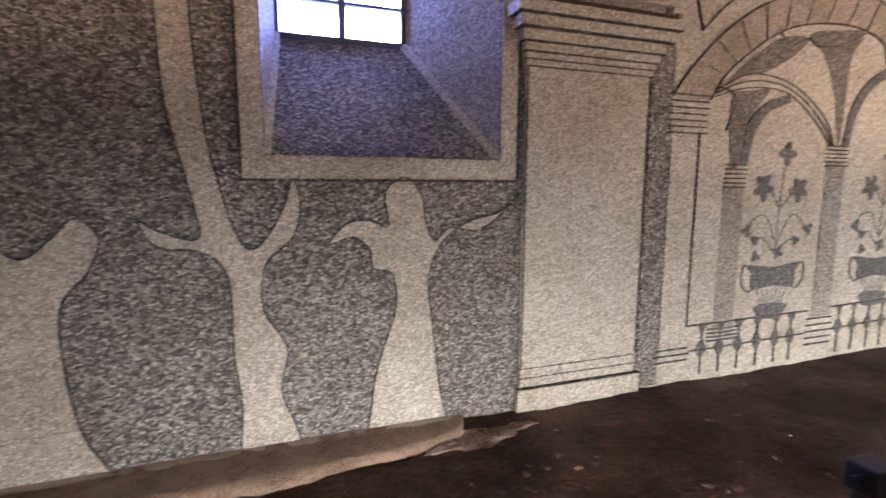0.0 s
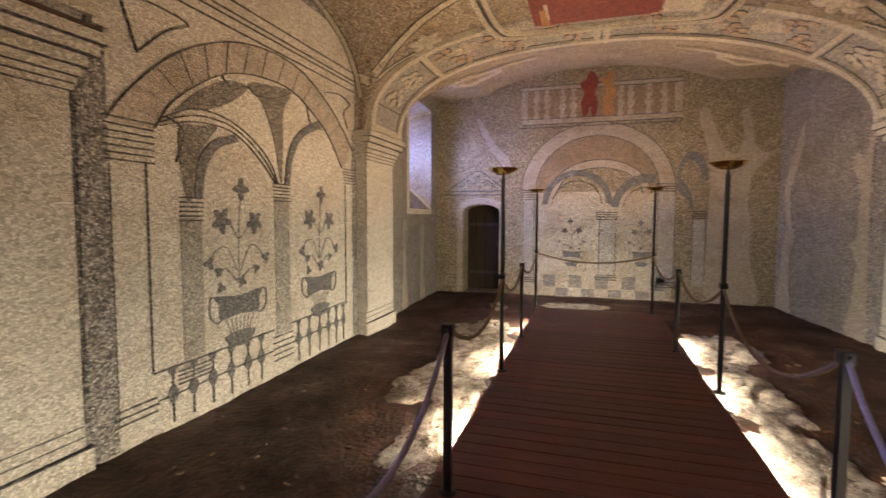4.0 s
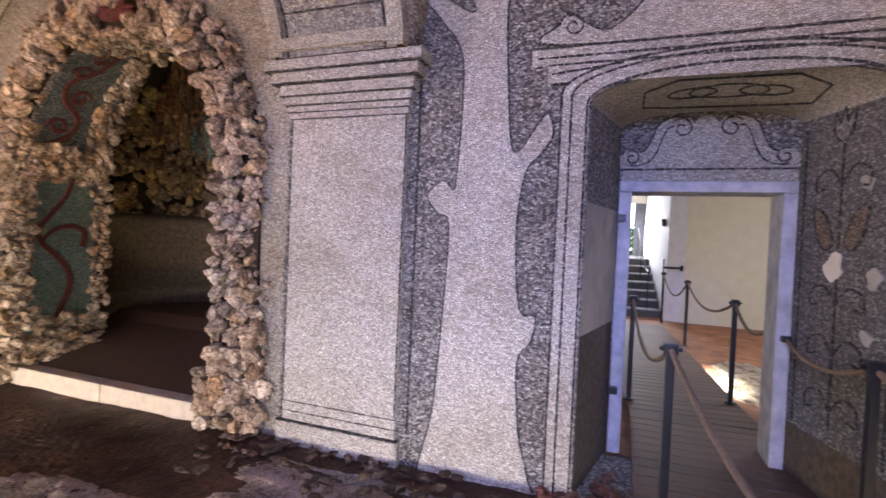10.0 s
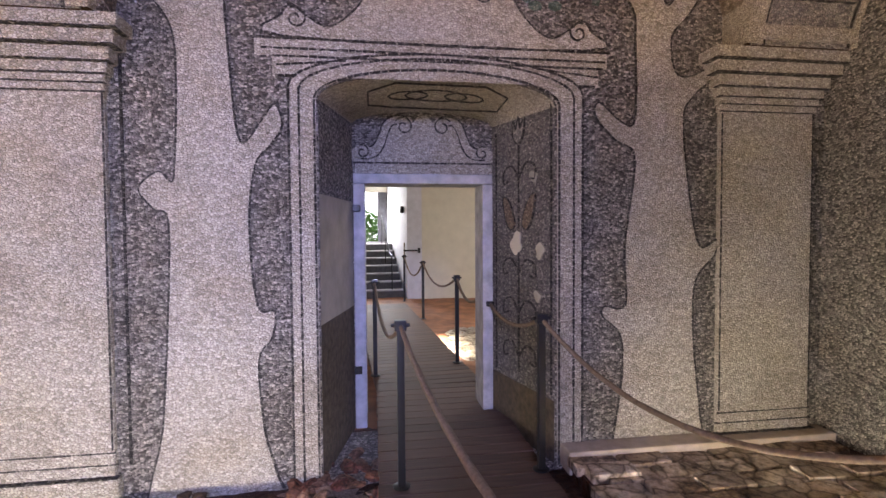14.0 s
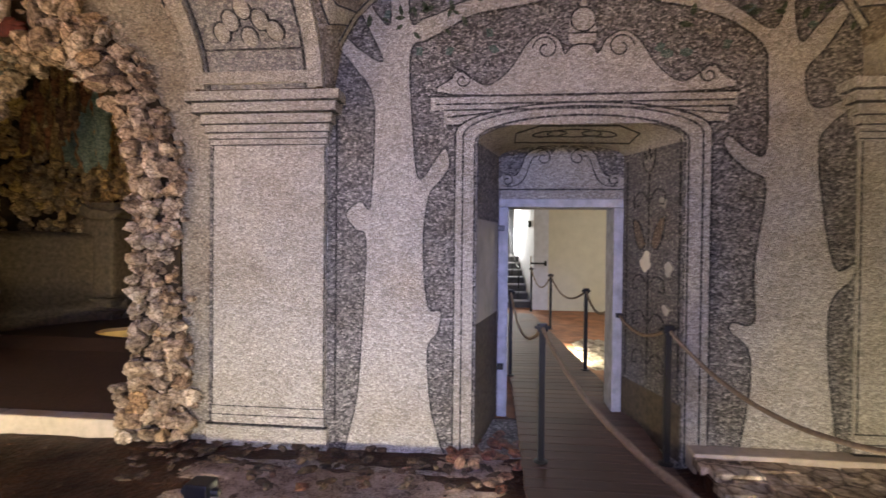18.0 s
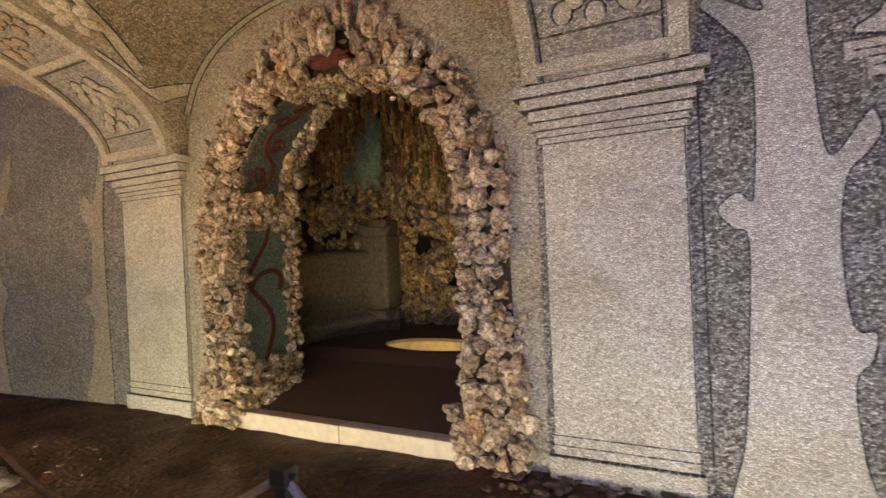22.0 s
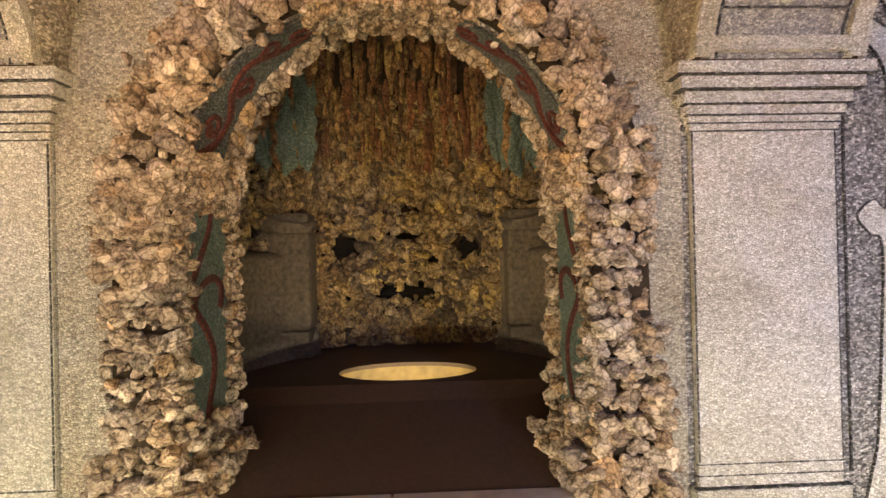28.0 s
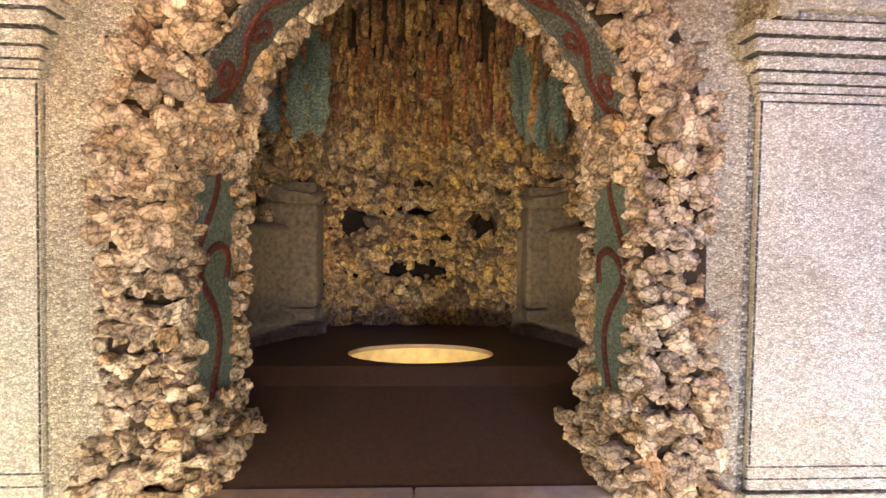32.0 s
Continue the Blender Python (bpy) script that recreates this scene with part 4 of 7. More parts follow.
def vase(plane, parent, cu, cv, s, d=0.014):
    """A two-handled vase with flowers, inlaid in slate chips."""
    P = lambda pts: [(cu + s * u, cv + s * v) for u, v in pts]
    body = P(spline([(-0.32, 0.10), (0.0, 0.07), (0.32, 0.10), (0.27, 0.02), (0.25, -0.12), (0.0, -0.10), (-0.25, -0.12), (-0.27, 0.02)], 4, True))
    foot = P(spline([(-0.20, -0.29), (-0.05, -0.26), (0.20, -0.28), (0.17, -0.35), (0.12, -0.40), (-0.12, -0.40), (-0.17, -0.35)], 4, True))
    inlay("vase_body", plane, [body, foot], M_PAINTGREY, parent, 0.0, d, "slate-grey inlaid vase")
    flutes = [P([(0.062 * k, -0.13), (0.04 * k, -0.27)]) for k in range(-3, 4)]
    hnd = [P(spline([(f * 0.28, 0.08), (f * 0.37, 0.09), (f * 0.38, -0.06), (f * 0.30, -0.14), (f * 0.24, -0.11)], 5)) for f in (-1, 1)]
    stems = [P(spline(q, 5)) for q in ([(0, 0.14), (0.0, 0.5), (0.02, 0.85), (0.05, 1.0)], [(0, 0.6), (-0.12, 0.75), (-0.2, 0.8)], [(0.02, 0.6), (0.13, 0.7), (0.2, 0.78)],
                                     [(-0.02, 0.3), (-0.15, 0.52), (-0.3, 0.5), (-0.34, 0.42)], [(0.02, 0.3), (0.15, 0.52), (0.28, 0.5), (0.34, 0.42)], [(-0.02, 0.2), (-0.18, 0.34), (-0.24, 0.28)], [(0.02, 0.2), (0.14, 0.3), (0.24, 0.3)])]
    lines("vase_handle", plane, hnd, 0.014 * s ** 0.5, parent, M_PAINTGREY, 0.0, d)
    lines("flower_stem", plane, flutes + stems, 0.010 * s ** 0.5, parent, M_WEB, 0.0, d - 0.004)
    heads = []
    for k, (u, v, r, n) in enumerate(((0.05, 1.06, 0.11, 4), (-0.21, 0.77, 0.13, 5), (0.23, 0.75, 0.12, 5), (-0.37, 0.40, 0.065, 3), (0.39, 0.40, 0.065, 3), (-0.27, 0.32, 0.05, 3), (0.24, 0.30, 0.05, 3), (-0.24, 0.17, 0.055, 3), (0.03, 0.20, 0.07, 4))):
        heads.append(P([(u + r * (1 + 0.38 * math.cos(n * a + k)) * 0.72 * math.cos(a), v + r * (1 + 0.38 * math.cos(n * a + k)) * 0.72 * math.sin(a)) for a in (2 * math.pi * i / 24 for i in range(24))]))
    for loop in heads:
        inlay("flower_head", plane, [loop], M_PAINTGREY, parent, 0.0, d)


vase(PA, wall_A, 3.33, 0.82, 0.96)
vase(PA, wall_A, 4.69, 0.83, 0.96)
A_ln([[(2.6, 3.22), (5.60, 3.22)], [(2.2, 3.31), (5.60, 3.31)], [(2.2, 3.36), (5.60, 3.36)], [(2.2, 3.46), (5.60, 3.46)], spline([(2.24, 3.05), (2.5, 3.10), (2.82, 3.07), (2.6, 2.94), (2.36, 2.72)], 5), spline([(2.24, 3.05), (2.3, 2.9), (2.36, 2.72)], 4), spline([(4.86, 3.05), (5.2, 3.10), (5.45, 3.03), (5.3, 2.9), (5.4, 2.72)], 5)], 0.013)


def tree(plane, parent, loops, label="cream chip-mosaic tree shape", d=0.008, mat=None):
    sm = [spline(l, 5, True) for l in loops]
    ob = inlay("tree_inlay", plane, sm, mat or M_LIGHT, parent, -0.005, d, label)
    lines("outline", plane, sm, 0.010 if mat is None else 0.007, parent, M_LINE if mat is None else M_DARK, 0.0, d + 0.006, True)
    return ob


tree(PA, wall_A, [[(-0.92, -0.2), (-0.58, -0.2), (-0.62, 0.1), (-0.70, 0.35), (-0.66, 0.62), (-0.78, 0.85), (-0.76, 1.12), (-0.60, 1.28), (-0.56, 1.48), (-0.60, 1.60), (-0.66, 1.42), (-0.80, 1.22), (-0.90, 1.28),
                   (-1.0, 1.65), (-1.05, 2.0), (-1.08, 2.6), (-1.05, 3.2), (-1.28, 3.2), (-1.24, 2.5), (-1.22, 2.0), (-1.12, 1.5), (-1.10, 1.28), (-1.28, 1.32), (-1.38, 1.38), (-1.30, 1.24), (-1.08, 1.20), (-0.96, 1.05), (-0.95, 0.6), (-0.92, 0.3)]])
tree(PA, wall_A, [[(-0.16, -0.2), (0.36, -0.2), (0.30, 0.2), (0.24, 0.7), (0.22, 1.0), (0.32, 1.22), (0.5, 1.34), (0.72, 1.40), (0.86, 1.52), (0.7, 1.36), (0.55, 1.28), (0.36, 1.30), (0.26, 1.22), (0.20, 1.34), (0.17, 1.52), (0.06, 1.62),
                   (-0.06, 1.52), (-0.04, 1.32), (-0.16, 1.36), (-0.30, 1.34), (-0.40, 1.22), (-0.26, 1.26), (-0.16, 1.18), (-0.14, 1.06), (-0.02, 1.02), (0.0, 0.8), (-0.08, 0.55), (-0.12, 0.42), (-0.16, 0.2)]])
tree(PA, wall_A, [[(-2.2, -0.2), (-1.55, -0.2), (-1.72, 0.3), (-1.76, 0.9), (-1.62, 1.12), (-1.56, 1.3), (-1.66, 1.4), (-1.76, 1.3), (-1.9, 1.2), (-2.05, 1.3), (-2.2, 1.2), (-2.08, 0.9), (-2.12, 0.4)]])
A_in("window_border", [rect(-0.86, -0.745, 1.60, 3.7), rect(0.715, 0.83, 1.60, 3.7), rect(-0.745, 0.715, 1.60, 1.735)], M_LIGHT, 0.012, "cream border of the window")
A_ln([[(-0.87, 3.7), (-0.87, 1.6), (0.84, 1.6), (0.84, 3.7)]], 0.02)


def window(name, plane, u0, u1, v0, v1, gu0, gu1, gv0, gv1, depth, label):
    """A deep splayed embrasure with a small barred window at its back."""
    ob = thing(name, label, "window", kind="structure")
    front = [plane.at(u, v, -0.02) for u, v in rect(u0, u1, v0, v1)]
    back = [plane.at(u, v, -depth) for u, v in rect(gu0, gu1, gv0, gv1)]
    out = [plane.at(u, v, -depth) for u, v in rect(u0 - 0.05, u1 + 0.05, v0 - 0.05, v1 + 0.05)]
    names = ("sloped_sill", "reveal", "reveal_head", "reveal")
    for i in range(4):
        j = (i + 1) % 4
        vs = [front[i], front[j], back[j], back[i], out[i], out[j]]
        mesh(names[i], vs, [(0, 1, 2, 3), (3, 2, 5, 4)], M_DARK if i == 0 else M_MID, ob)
        bm = bmesh.new()
        add_tube(bm, [front[i], back[i]], 0.035, 8)
        part("corner_bead", bm, M_LIGHT, ob, smooth=True)
    bm = bmesh.new()
    for u in (gu0, (gu0 + gu1) / 2, gu1):
        add_band(bm, plane, [(u, gv0), (u, gv1)], 0.05, -depth - 0.03, -depth + 0.02)
    for k in range(4):
        v = gv0 + (gv1 - gv0) * k / 3
        add_band(bm, plane, [(gu0, v), (gu1, v)], 0.05 if k in (0, 3) else 0.022, -depth - 0.028, -depth + 0.018)
    frame_ob = part("window_frame", bm, M_FRAME, ob)
    for a in range(2):
        for k in range(3):
            um, vh = (gu1 - gu0) / 2, (gv1 - gv0) / 3
            pane = inlay("pane", plane, [rect(gu0 + um * a + 0.02, gu0 + um * (a + 1) - 0.02, gv0 + vh * k + 0.01, gv0 + vh * (k + 1) - 0.01)], M_GLASS, frame_ob, -depth - 0.012, -depth - 0.006)
            pane.visible_shadow = False
    return ob


window("window_1", PA, -0.74, 0.71, 1.74, 3.6, -0.64, 0.26, 2.58, 3.35, 0.72, "deep window embrasure with bluish daylight and dark glazing bars")
window("window_2", A3, W2[0], W2[1], W2[2], W2[3], 1.75, 2.75, 2.5, 3.5, 0.75, "deep window embrasure flooded with blue daylight")
for nm, pl, u, v in (("backdrop", PA, -0.2, 3.0), ("backdrop", A3, 2.3, 3.0)):
    sky_card = inlay(nm, pl, [rect(u - 1.6, u + 1.6, v - 1.2, v + 1.4)], M_SKY, None, -1.62, -1.6)
    tagged(sky_card, "bright daylight sky beyond the window", "sky", kind="structure")

# ---- south wall: trees and doorway ----
tree(PD, wall_D, [[(0.86, -0.2), (0.12, -0.2), (0.16, 0.1), (0.22, 0.35), (0.25, 0.78), (0.17, 0.92), (0.15, 1.08), (0.25, 1.12), (0.29, 1.6), (0.25, 1.96), (0.16, 2.08), (0.09, 2.20), (0.13, 2.33), (0.20, 2.24), (0.33, 2.10),
                   (0.38, 2.5), (0.40, 3.06), (0.28, 3.15), (0.14, 3.22), (-0.07, 3.33), (-0.3, 3.37), (-0.59, 3.42), (-0.56, 3.50), (-0.2, 3.47), (0.02, 3.43), (0.17, 3.36), (0.30, 3.32), (0.40, 3.30), (0.44, 3.7), (0.56, 3.7), (0.56, 3.3), (0.66, 3.36), (0.80, 3.6),
                   (0.86, 3.52), (0.70, 3.2), (0.62, 3.0), (0.80, 3.1), (0.98, 3.26), (1.0, 3.16), (0.84, 2.96), (0.70, 2.75), (0.68, 2.4), (0.70, 1.95), (0.72, 1.86), (0.79, 1.92), (0.90, 1.82), (0.82, 1.70), (0.74, 1.62), (0.76, 1.0), (0.80, 0.4)]])
tree(PD, wall_D, [[(-2.06, -0.2), (-2.72, -0.2), (-2.68, 0.25), (-2.62, 0.8), (-2.63, 1.2), (-2.77, 1.38), (-2.79, 1.49), (-2.66, 1.45), (-2.58, 1.8), (-2.53, 2.3), (-2.60, 2.46), (-2.78, 2.62), (-2.82, 2.72), (-2.60, 2.6), (-2.47, 2.62), (-2.44, 2.85), (-2.56, 3.0), (-2.66, 3.15),
                   (-2.74, 3.3), (-2.66, 3.34), (-2.5, 3.16), (-2.40, 3.06), (-2.36, 3.3), (-2.38, 3.7), (-2.28, 3.7), (-2.30, 3.4), (-2.22, 3.16), (-2.0, 3.3), (-1.85, 3.40), (-1.66, 3.50), (-1.38, 3.46), (-1.40, 3.39), (-1.69, 3.32), (-1.98, 3.19), (-2.16, 3.02), (-2.18, 2.82),
                   (-2.18, 2.3), (-2.08, 2.28), (-1.93, 2.40), (-1.90, 2.31), (-2.04, 2.16), (-2.17, 2.08), (-2.17, 1.86), (-2.11, 1.45), (-2.12, 1.06), (-1.97, 1.05), (-1.96, 0.98), (-2.08, 0.86), (-2.10, 0.6)]])
inlay("doorway_surround", PD, [[(-1.81, 0.0), (-1.64, 0.0), (-1.64, 2.37)] + arch_top(-1.64, -0.11, 2.37, 2.56)[::-1] + [(-0.11, 0.0), (0.05, 0.0), (0.05, 2.44)] + arch_top(-1.81, 0.05, 2.44, 2.66)[1:] ], M_LIGHT, wall_D, -0.004, 0.0145,
      "cream chip-mosaic surround of the doorway")
lines("outline", PD, [[(-1.81, 0.0)] + arch_top(-1.81, 0.05, 2.44, 2.66)[::-1] + [(0.05, 0.0)], [(-1.75, 0.0)] + arch_top(-1.75, -0.01, 2.42, 2.63)[::-1] + [(-0.01, 0.0)], [(-1.65, 0.0)] + arch_top(-1.65, -0.10, 2.37, 2.565)[::-1] + [(-0.10, 0.0)]],
      0.013, wall_D, M_LINE, 0.0, 0.02)
inlay("entablature", PD, [rect(-1.98, 0.24, 2.62, 2.72), rect(-1.92, 0.14, 2.50, 2.618)], M_LIGHT, wall_D, -0.004, 0.010)
lines("outline", PD, [[(-2.0, 2.72), (0.26, 2.72)], [(-1.97, 2.66), (0.2, 2.66)], [(-1.95, 2.615), (0.15, 2.615)], [(-1.92, 2.56), (-1.5, 2.60)], [(-0.3, 2.60), (0.13, 2.56)], [(-1.9, 2.5), (-1.78, 2.5)], [(0.0, 2.5), (0.13, 2.5)]], 0.012, wall_D, M_LINE, 0.0, 0.018)
ped = spline([(0.06, 2.73), (0.08, 2.86), (0.02, 2.92), (-0.06, 2.86), (-0.2, 2.80), (-0.36, 2.92), (-0.48, 3.10), (-0.60, 3.18), (-0.72, 3.12), (-0.76, 3.02), (-0.82, 3.08), (-0.95, 3.08), (-1.0, 3.02), (-1.06, 3.12), (-1.18, 3.18), (-1.30, 3.10), (-1.42, 2.92), (-1.58, 2.80), (-1.72, 2.86), (-1.80, 2.92), (-1.86, 2.86), (-1.84, 2.73)], 4, True)
inlay("pediment", PD, [ped, spline([(-0.80, 3.10), (-0.79, 3.2), (-0.80, 3.30), (-0.85, 3.36), (-0.89, 3.43), (-0.93, 3.36), (-0.98, 3.30), (-0.98, 3.2), (-0.97, 3.10)], 4, True)], M_LIGHT, wall_D, -0.004, 0.012, "scrolled cream pediment over the doorway")
lines("outline", PD, [ped], 0.011, wall_D, M_LINE, 0.0, 0.018, True)
lines("outline", PD, [arc(-0.89, 3.27, 0.09, 0.09, 0, 360, 16), arc(-0.89, 3.40, 0.045, 0.045, 0, 360, 12), [(-1.0, 3.17), (-0.78, 3.17)]], 0.011, wall_D, M_LINE, 0.0, 0.018)
lines("scroll", PD, [spiral(-0.62, 3.06, 0.10, 1.3, 0, 1), spiral(-1.16, 3.06, 0.10, 1.3, 0, -1), spiral(0.0, 2.84, 0.07, 1.3, 1, 1), spiral(-1.78, 2.84, 0.07, 1.3, 1, -1)], 0.011, wall_D, M_LINE, 0.0, 0.02)
# dark hollows with black outline round the pilaster, and pale border strip
for u0, u1 in ((0.90, 1.03),):
    lines("outline", PD, [[(0.98, 0.2), (0.98, 2.6)]], 0.012, wall_D, M_LINE, 0.0, 0.014)
# small green leaves among the tree tops
random.seed(4)
for _ in range(26):
    u, v = random.choice((random.uniform(-0.6, 1.0), random.uniform(-2.8, -1.2))), random.uniform(3.0, 3.6)
    a = random.uniform(0, 6.28)
    inlay("leaf_inlay", PD, [[(u + 0.05 * math.cos(a + k) * (1 if k % 3 else 0.5), v + 0.035 * math.sin(a + k)) for k in (0, 1, 2, 3, 4, 5)]], M_TEAL, wall_D, -0.004, 0.006)

# reveal of the doorway: its jambs and soffit close in towards the frame
YI = -4.79
RF, RB = (-1.632, -0.118), (-1.417, -0.287)
reveal = thing("door_reveal", "deep splayed doorway reveal with chip mosaic above patched plaster", "doorway", kind="structure")


def jamb(name, side, z0, z1, material, proud, label=""):
    """A slab of one jamb; side 0 and 1 are the two flanks of the opening."""
    sg = 1 if side == 0 else -1
    f, b = RF[side] + sg * proud, RB[side] + sg * proud
    vs = [(x, y, z) for z in (z0, z1) for x, y in ((f, YD - 0.012), (b, YI), (b - sg * 0.2, YI), (f - sg * 0.12, YD - 0.012))]
    return mesh(name, vs, [(0, 1, 2, 3), (7, 6, 5, 4), (0, 4, 5, 1), (1, 5, 6, 2), (2, 6, 7, 3), (3, 7, 4, 0)], material, reveal, label)


jamb("jamb_mosaic", 1, 1.80, 2.5, M_DARK, 0.004)
M_PATCH = plain("grey_cream_plaster", (0.42, 0.395, 0.33), 0.9, 0, 5, 0.2, 0.006)
jamb("jamb_plaster", 1, 0.98, 1.797, M_PATCH, 0.002, "patched grey cream plaster")
jamb("jamb_foot", 1, -0.2, 0.977, M_PEDESTAL, 0.0, "bare brown masonry")
jamb("jamb_mosaic", 0, 0.42, 2.5, M_DIM, 0.003)
jamb("jamb_foot", 0, -0.2, 0.417, M_PEDESTAL, 0.0, "bare brown masonry")
ALONG = Vector((RF[0] - RB[0], YD - YI, 0)).normalized()
PJ = Plane(Vector((RF[0] + 0.003, YD, 0)) - ALONG * YD, ALONG, (-(YI - YD), RB[0] - RF[0], 0))
for u, v, r in ((-4.43, 1.47, 0.075), (-4.12, 1.42, 0.05), (-4.15, 1.10, 0.04), (-4.20, 1.94, 0.045)):
    inlay("plaster_patch", PJ, [[(u + r * (1 + 0.3 * math.sin(3 * a + u * 9)) * math.cos(a), v + r * (1 + 0.3 * math.cos(2 * a + v * 7)) * math.sin(a)) for a in (2 * math.pi * k / 14 for k in range(14))]], M_PLASTER if u < -4.4 else M_PATCH, reveal, -0.004, 0.008)
STEM = -4.40
tulip = [spline([(STEM, 2.20), (STEM - 0.07, 2.26), (STEM - 0.08, 2.38), (STEM - 0.03, 2.31), (STEM, 2.40), (STEM + 0.03, 2.31), (STEM + 0.08, 2.38), (STEM + 0.07, 2.26)], 3, True)]
leaves = [spline([(STEM + s * 0.05, v), (STEM + s * 0.13, v + 0.16), (STEM + s * 0.22, v + 0.20), (STEM + s * 0.20, v + 0.06), (STEM + s * 0.12, v - 0.05)], 4, True) for v in (1.62,) for s in (-1, 1)]
curls = [spline([(STEM, v), (STEM + s * 0.10, v + 0.10), (STEM + s * 0.21, v + 0.07), (STEM + s * 0.22, v - 0.02), (STEM + s * 0.15, v - 0.01)], 4) for v in (0.62, 0.95, 1.25, 1.95) for s in (-1, 1)]
inlay("jamb_leaf", PJ, leaves, M_OCHREGREY, reveal, -0.004, 0.006, "rosy inlaid leaves")
inlay("jamb_tulip", PJ, tulip, M_MID, reveal, -0.004, 0.006, "pale inlaid tulip")
lines("jamb_ornament", PJ, [[(STEM, 0.5), (STEM, 2.2)], [(-3.99, 0.45), (-3.99, 2.42)], [(-4.74, 0.45), (-4.74, 2.35)]] + curls, 0.012, reveal, M_LINE, -0.004, 0.008)
lines("jamb_ornament", PJ, tulip + leaves, 0.010, reveal, M_LINE, -0.004, 0.011, True)


def soffit_z(u, y):
    f = (YD - y) / (YD - YI)
    a, c = 0.757 - 0.192 * f, -0.875 + 0.023 * f
    return 2.37 + 0.03 * f + (0.172 - 0.06 * f) * math.sqrt(max(0.0, 1 - ((u - c) / a) ** 2))


n = 16
vs, fs = [], []
for i in range(n + 1):
    q = math.cos(math.pi * i / n)
    for f in (0.014, 0.34, 0.67, 1.0):
        y = YD - (YD - YI) * f
        u = -0.875 + 0.023 * f + (0.757 - 0.192 * f) * q
        vs.append((u, y, soffit_z(u, y)))
    if i:
        fs += [(4 * i - 4 + k, 4 * i - 3 + k, 4 * i + 1 + k, 4 * i + k) for k in range(3)]
mesh("soffit", vs, fs, M_FLOWER, reveal, "ochre mosaic soffit", True)
bm = bmesh.new()
for pth in ([(-1.38, -4.2), (-1.2, -4.08), (-0.6, -4.08), (-0.42, -4.2), (-0.42, -4.5), (-0.6, -4.62), (-1.2, -4.62), (-1.38, -4.5), (-1.38, -4.2)], arc(-0.9, -4.35, 0.22, 0.12, 0, 360, 14), arc(-0.7, -4.35, 0.14, 0.09, 0, 360, 12), arc(-1.1, -4.35, 0.14, 0.09, 0, 360, 12)):
    add_tube(bm, [(u, y, soffit_z(u, y) - 0.004) for u, y in pth], 0.007, 5)
part("soffit_ornament", bm, M_LINE, reveal)
PI = Plane((0.05, YI, 0), (1, 0, 0), (0, 1, 0))
for a, b, c, d in ((-0.31, 0.3, -0.3, 2.9), (-2.2, -1.40, -0.3, 2.9), (-1.40, -0.31, 2.01, 2.9)):
    box("inner_wall", a, b, YI - 0.25, YI, c, d, M_DARK, reveal)
half_scroll = [(-0.36, 2.11), (-0.36, 2.22), (-0.42, 2.25), (-0.5, 2.23), (-0.55, 2.33), (-0.58, 2.41), (-0.63, 2.46), (-0.70, 2.478), (-0.78, 2.465), (-0.825, 2.43), (-0.85, 2.465), (-0.9, 2.485)]
flip = lambda pts: [(-1.8 - u, v) for u, v in pts]
inlay("scroll_panel", PI, [spline(half_scroll + flip(half_scroll)[-2::-1], 3, True)], M_LIGHT, reveal, -0.004, 0.01, "cream scroll panel")
s_outer = spline([(-0.79, 2.44), (-0.75, 2.474), (-0.70, 2.478), (-0.63, 2.46), (-0.58, 2.41), (-0.55, 2.33), (-0.51, 2.25), (-0.46, 2.225)], 4)
s_inner = spline([(-0.70, 2.41), (-0.655, 2.40), (-0.62, 2.33), (-0.59, 2.24), (-0.54, 2.165), (-0.47, 2.135), (-0.40, 2.14)], 4)
lines("outline", PI, [s_outer, s_inner, flip(s_outer), flip(s_inner)], 0.012, reveal, M_LINE, 0, 0.016)
inlay("lintel_strip", PI, [rect(-1.46, -0.36, 2.02, 2.10)], M_LIGHT, reveal, -0.004, 0.012)
lines("outline", PI, [[(-1.46, 2.105), (-0.35, 2.105)]], 0.014, reveal, M_LINE, 0, 0.018)
lines("scroll", PI, [spiral(-0.745, 2.395, 0.078, 1.3, 0.5, 1), spiral(-1.055, 2.395, 0.078, 1.3, 0.5, -1), spiral(-0.42, 2.19, 0.058, 1.2, 1, 1), spiral(-1.38, 2.19, 0.058, 1.2, 1, -1)], 0.012, reveal, M_LINE, 0.0, 0.016)
M_FRAME = plain("limewashed_frame_stone", (0.44, 0.44, 0.46), 0.85, 0, 9, 0.3, 0.004)
dframe = thing("door_frame", "blue-white limewashed stone door frame with iron hinge pins", "door frame", (0, 0, 0), kind="structure")
for a, b, c, d in ((-0.385, -0.295, 0.0, 1.94), (-1.412, -1.325, 0.0, 1.94), (-1.412, -0.295, 1.94, 2.02)):
    box("frame_stone", a, b, YI - 0.27, YI + 0.035, c, d, M_FRAME, dframe, bevel=0.012)
for z in (0.45, 1.72):
    box("hinge_pin", -0.35, -0.29, YI + 0.03, YI + 0.09, z, z + 0.05, M_IRON, dframe, "iron hinge pin", 0.006)
box("hinge_pin", -1.41, -1.35, YI + 0.03, YI + 0.08, 0.95, 0.99, M_IRON, dframe, "iron latch pin", 0.006)

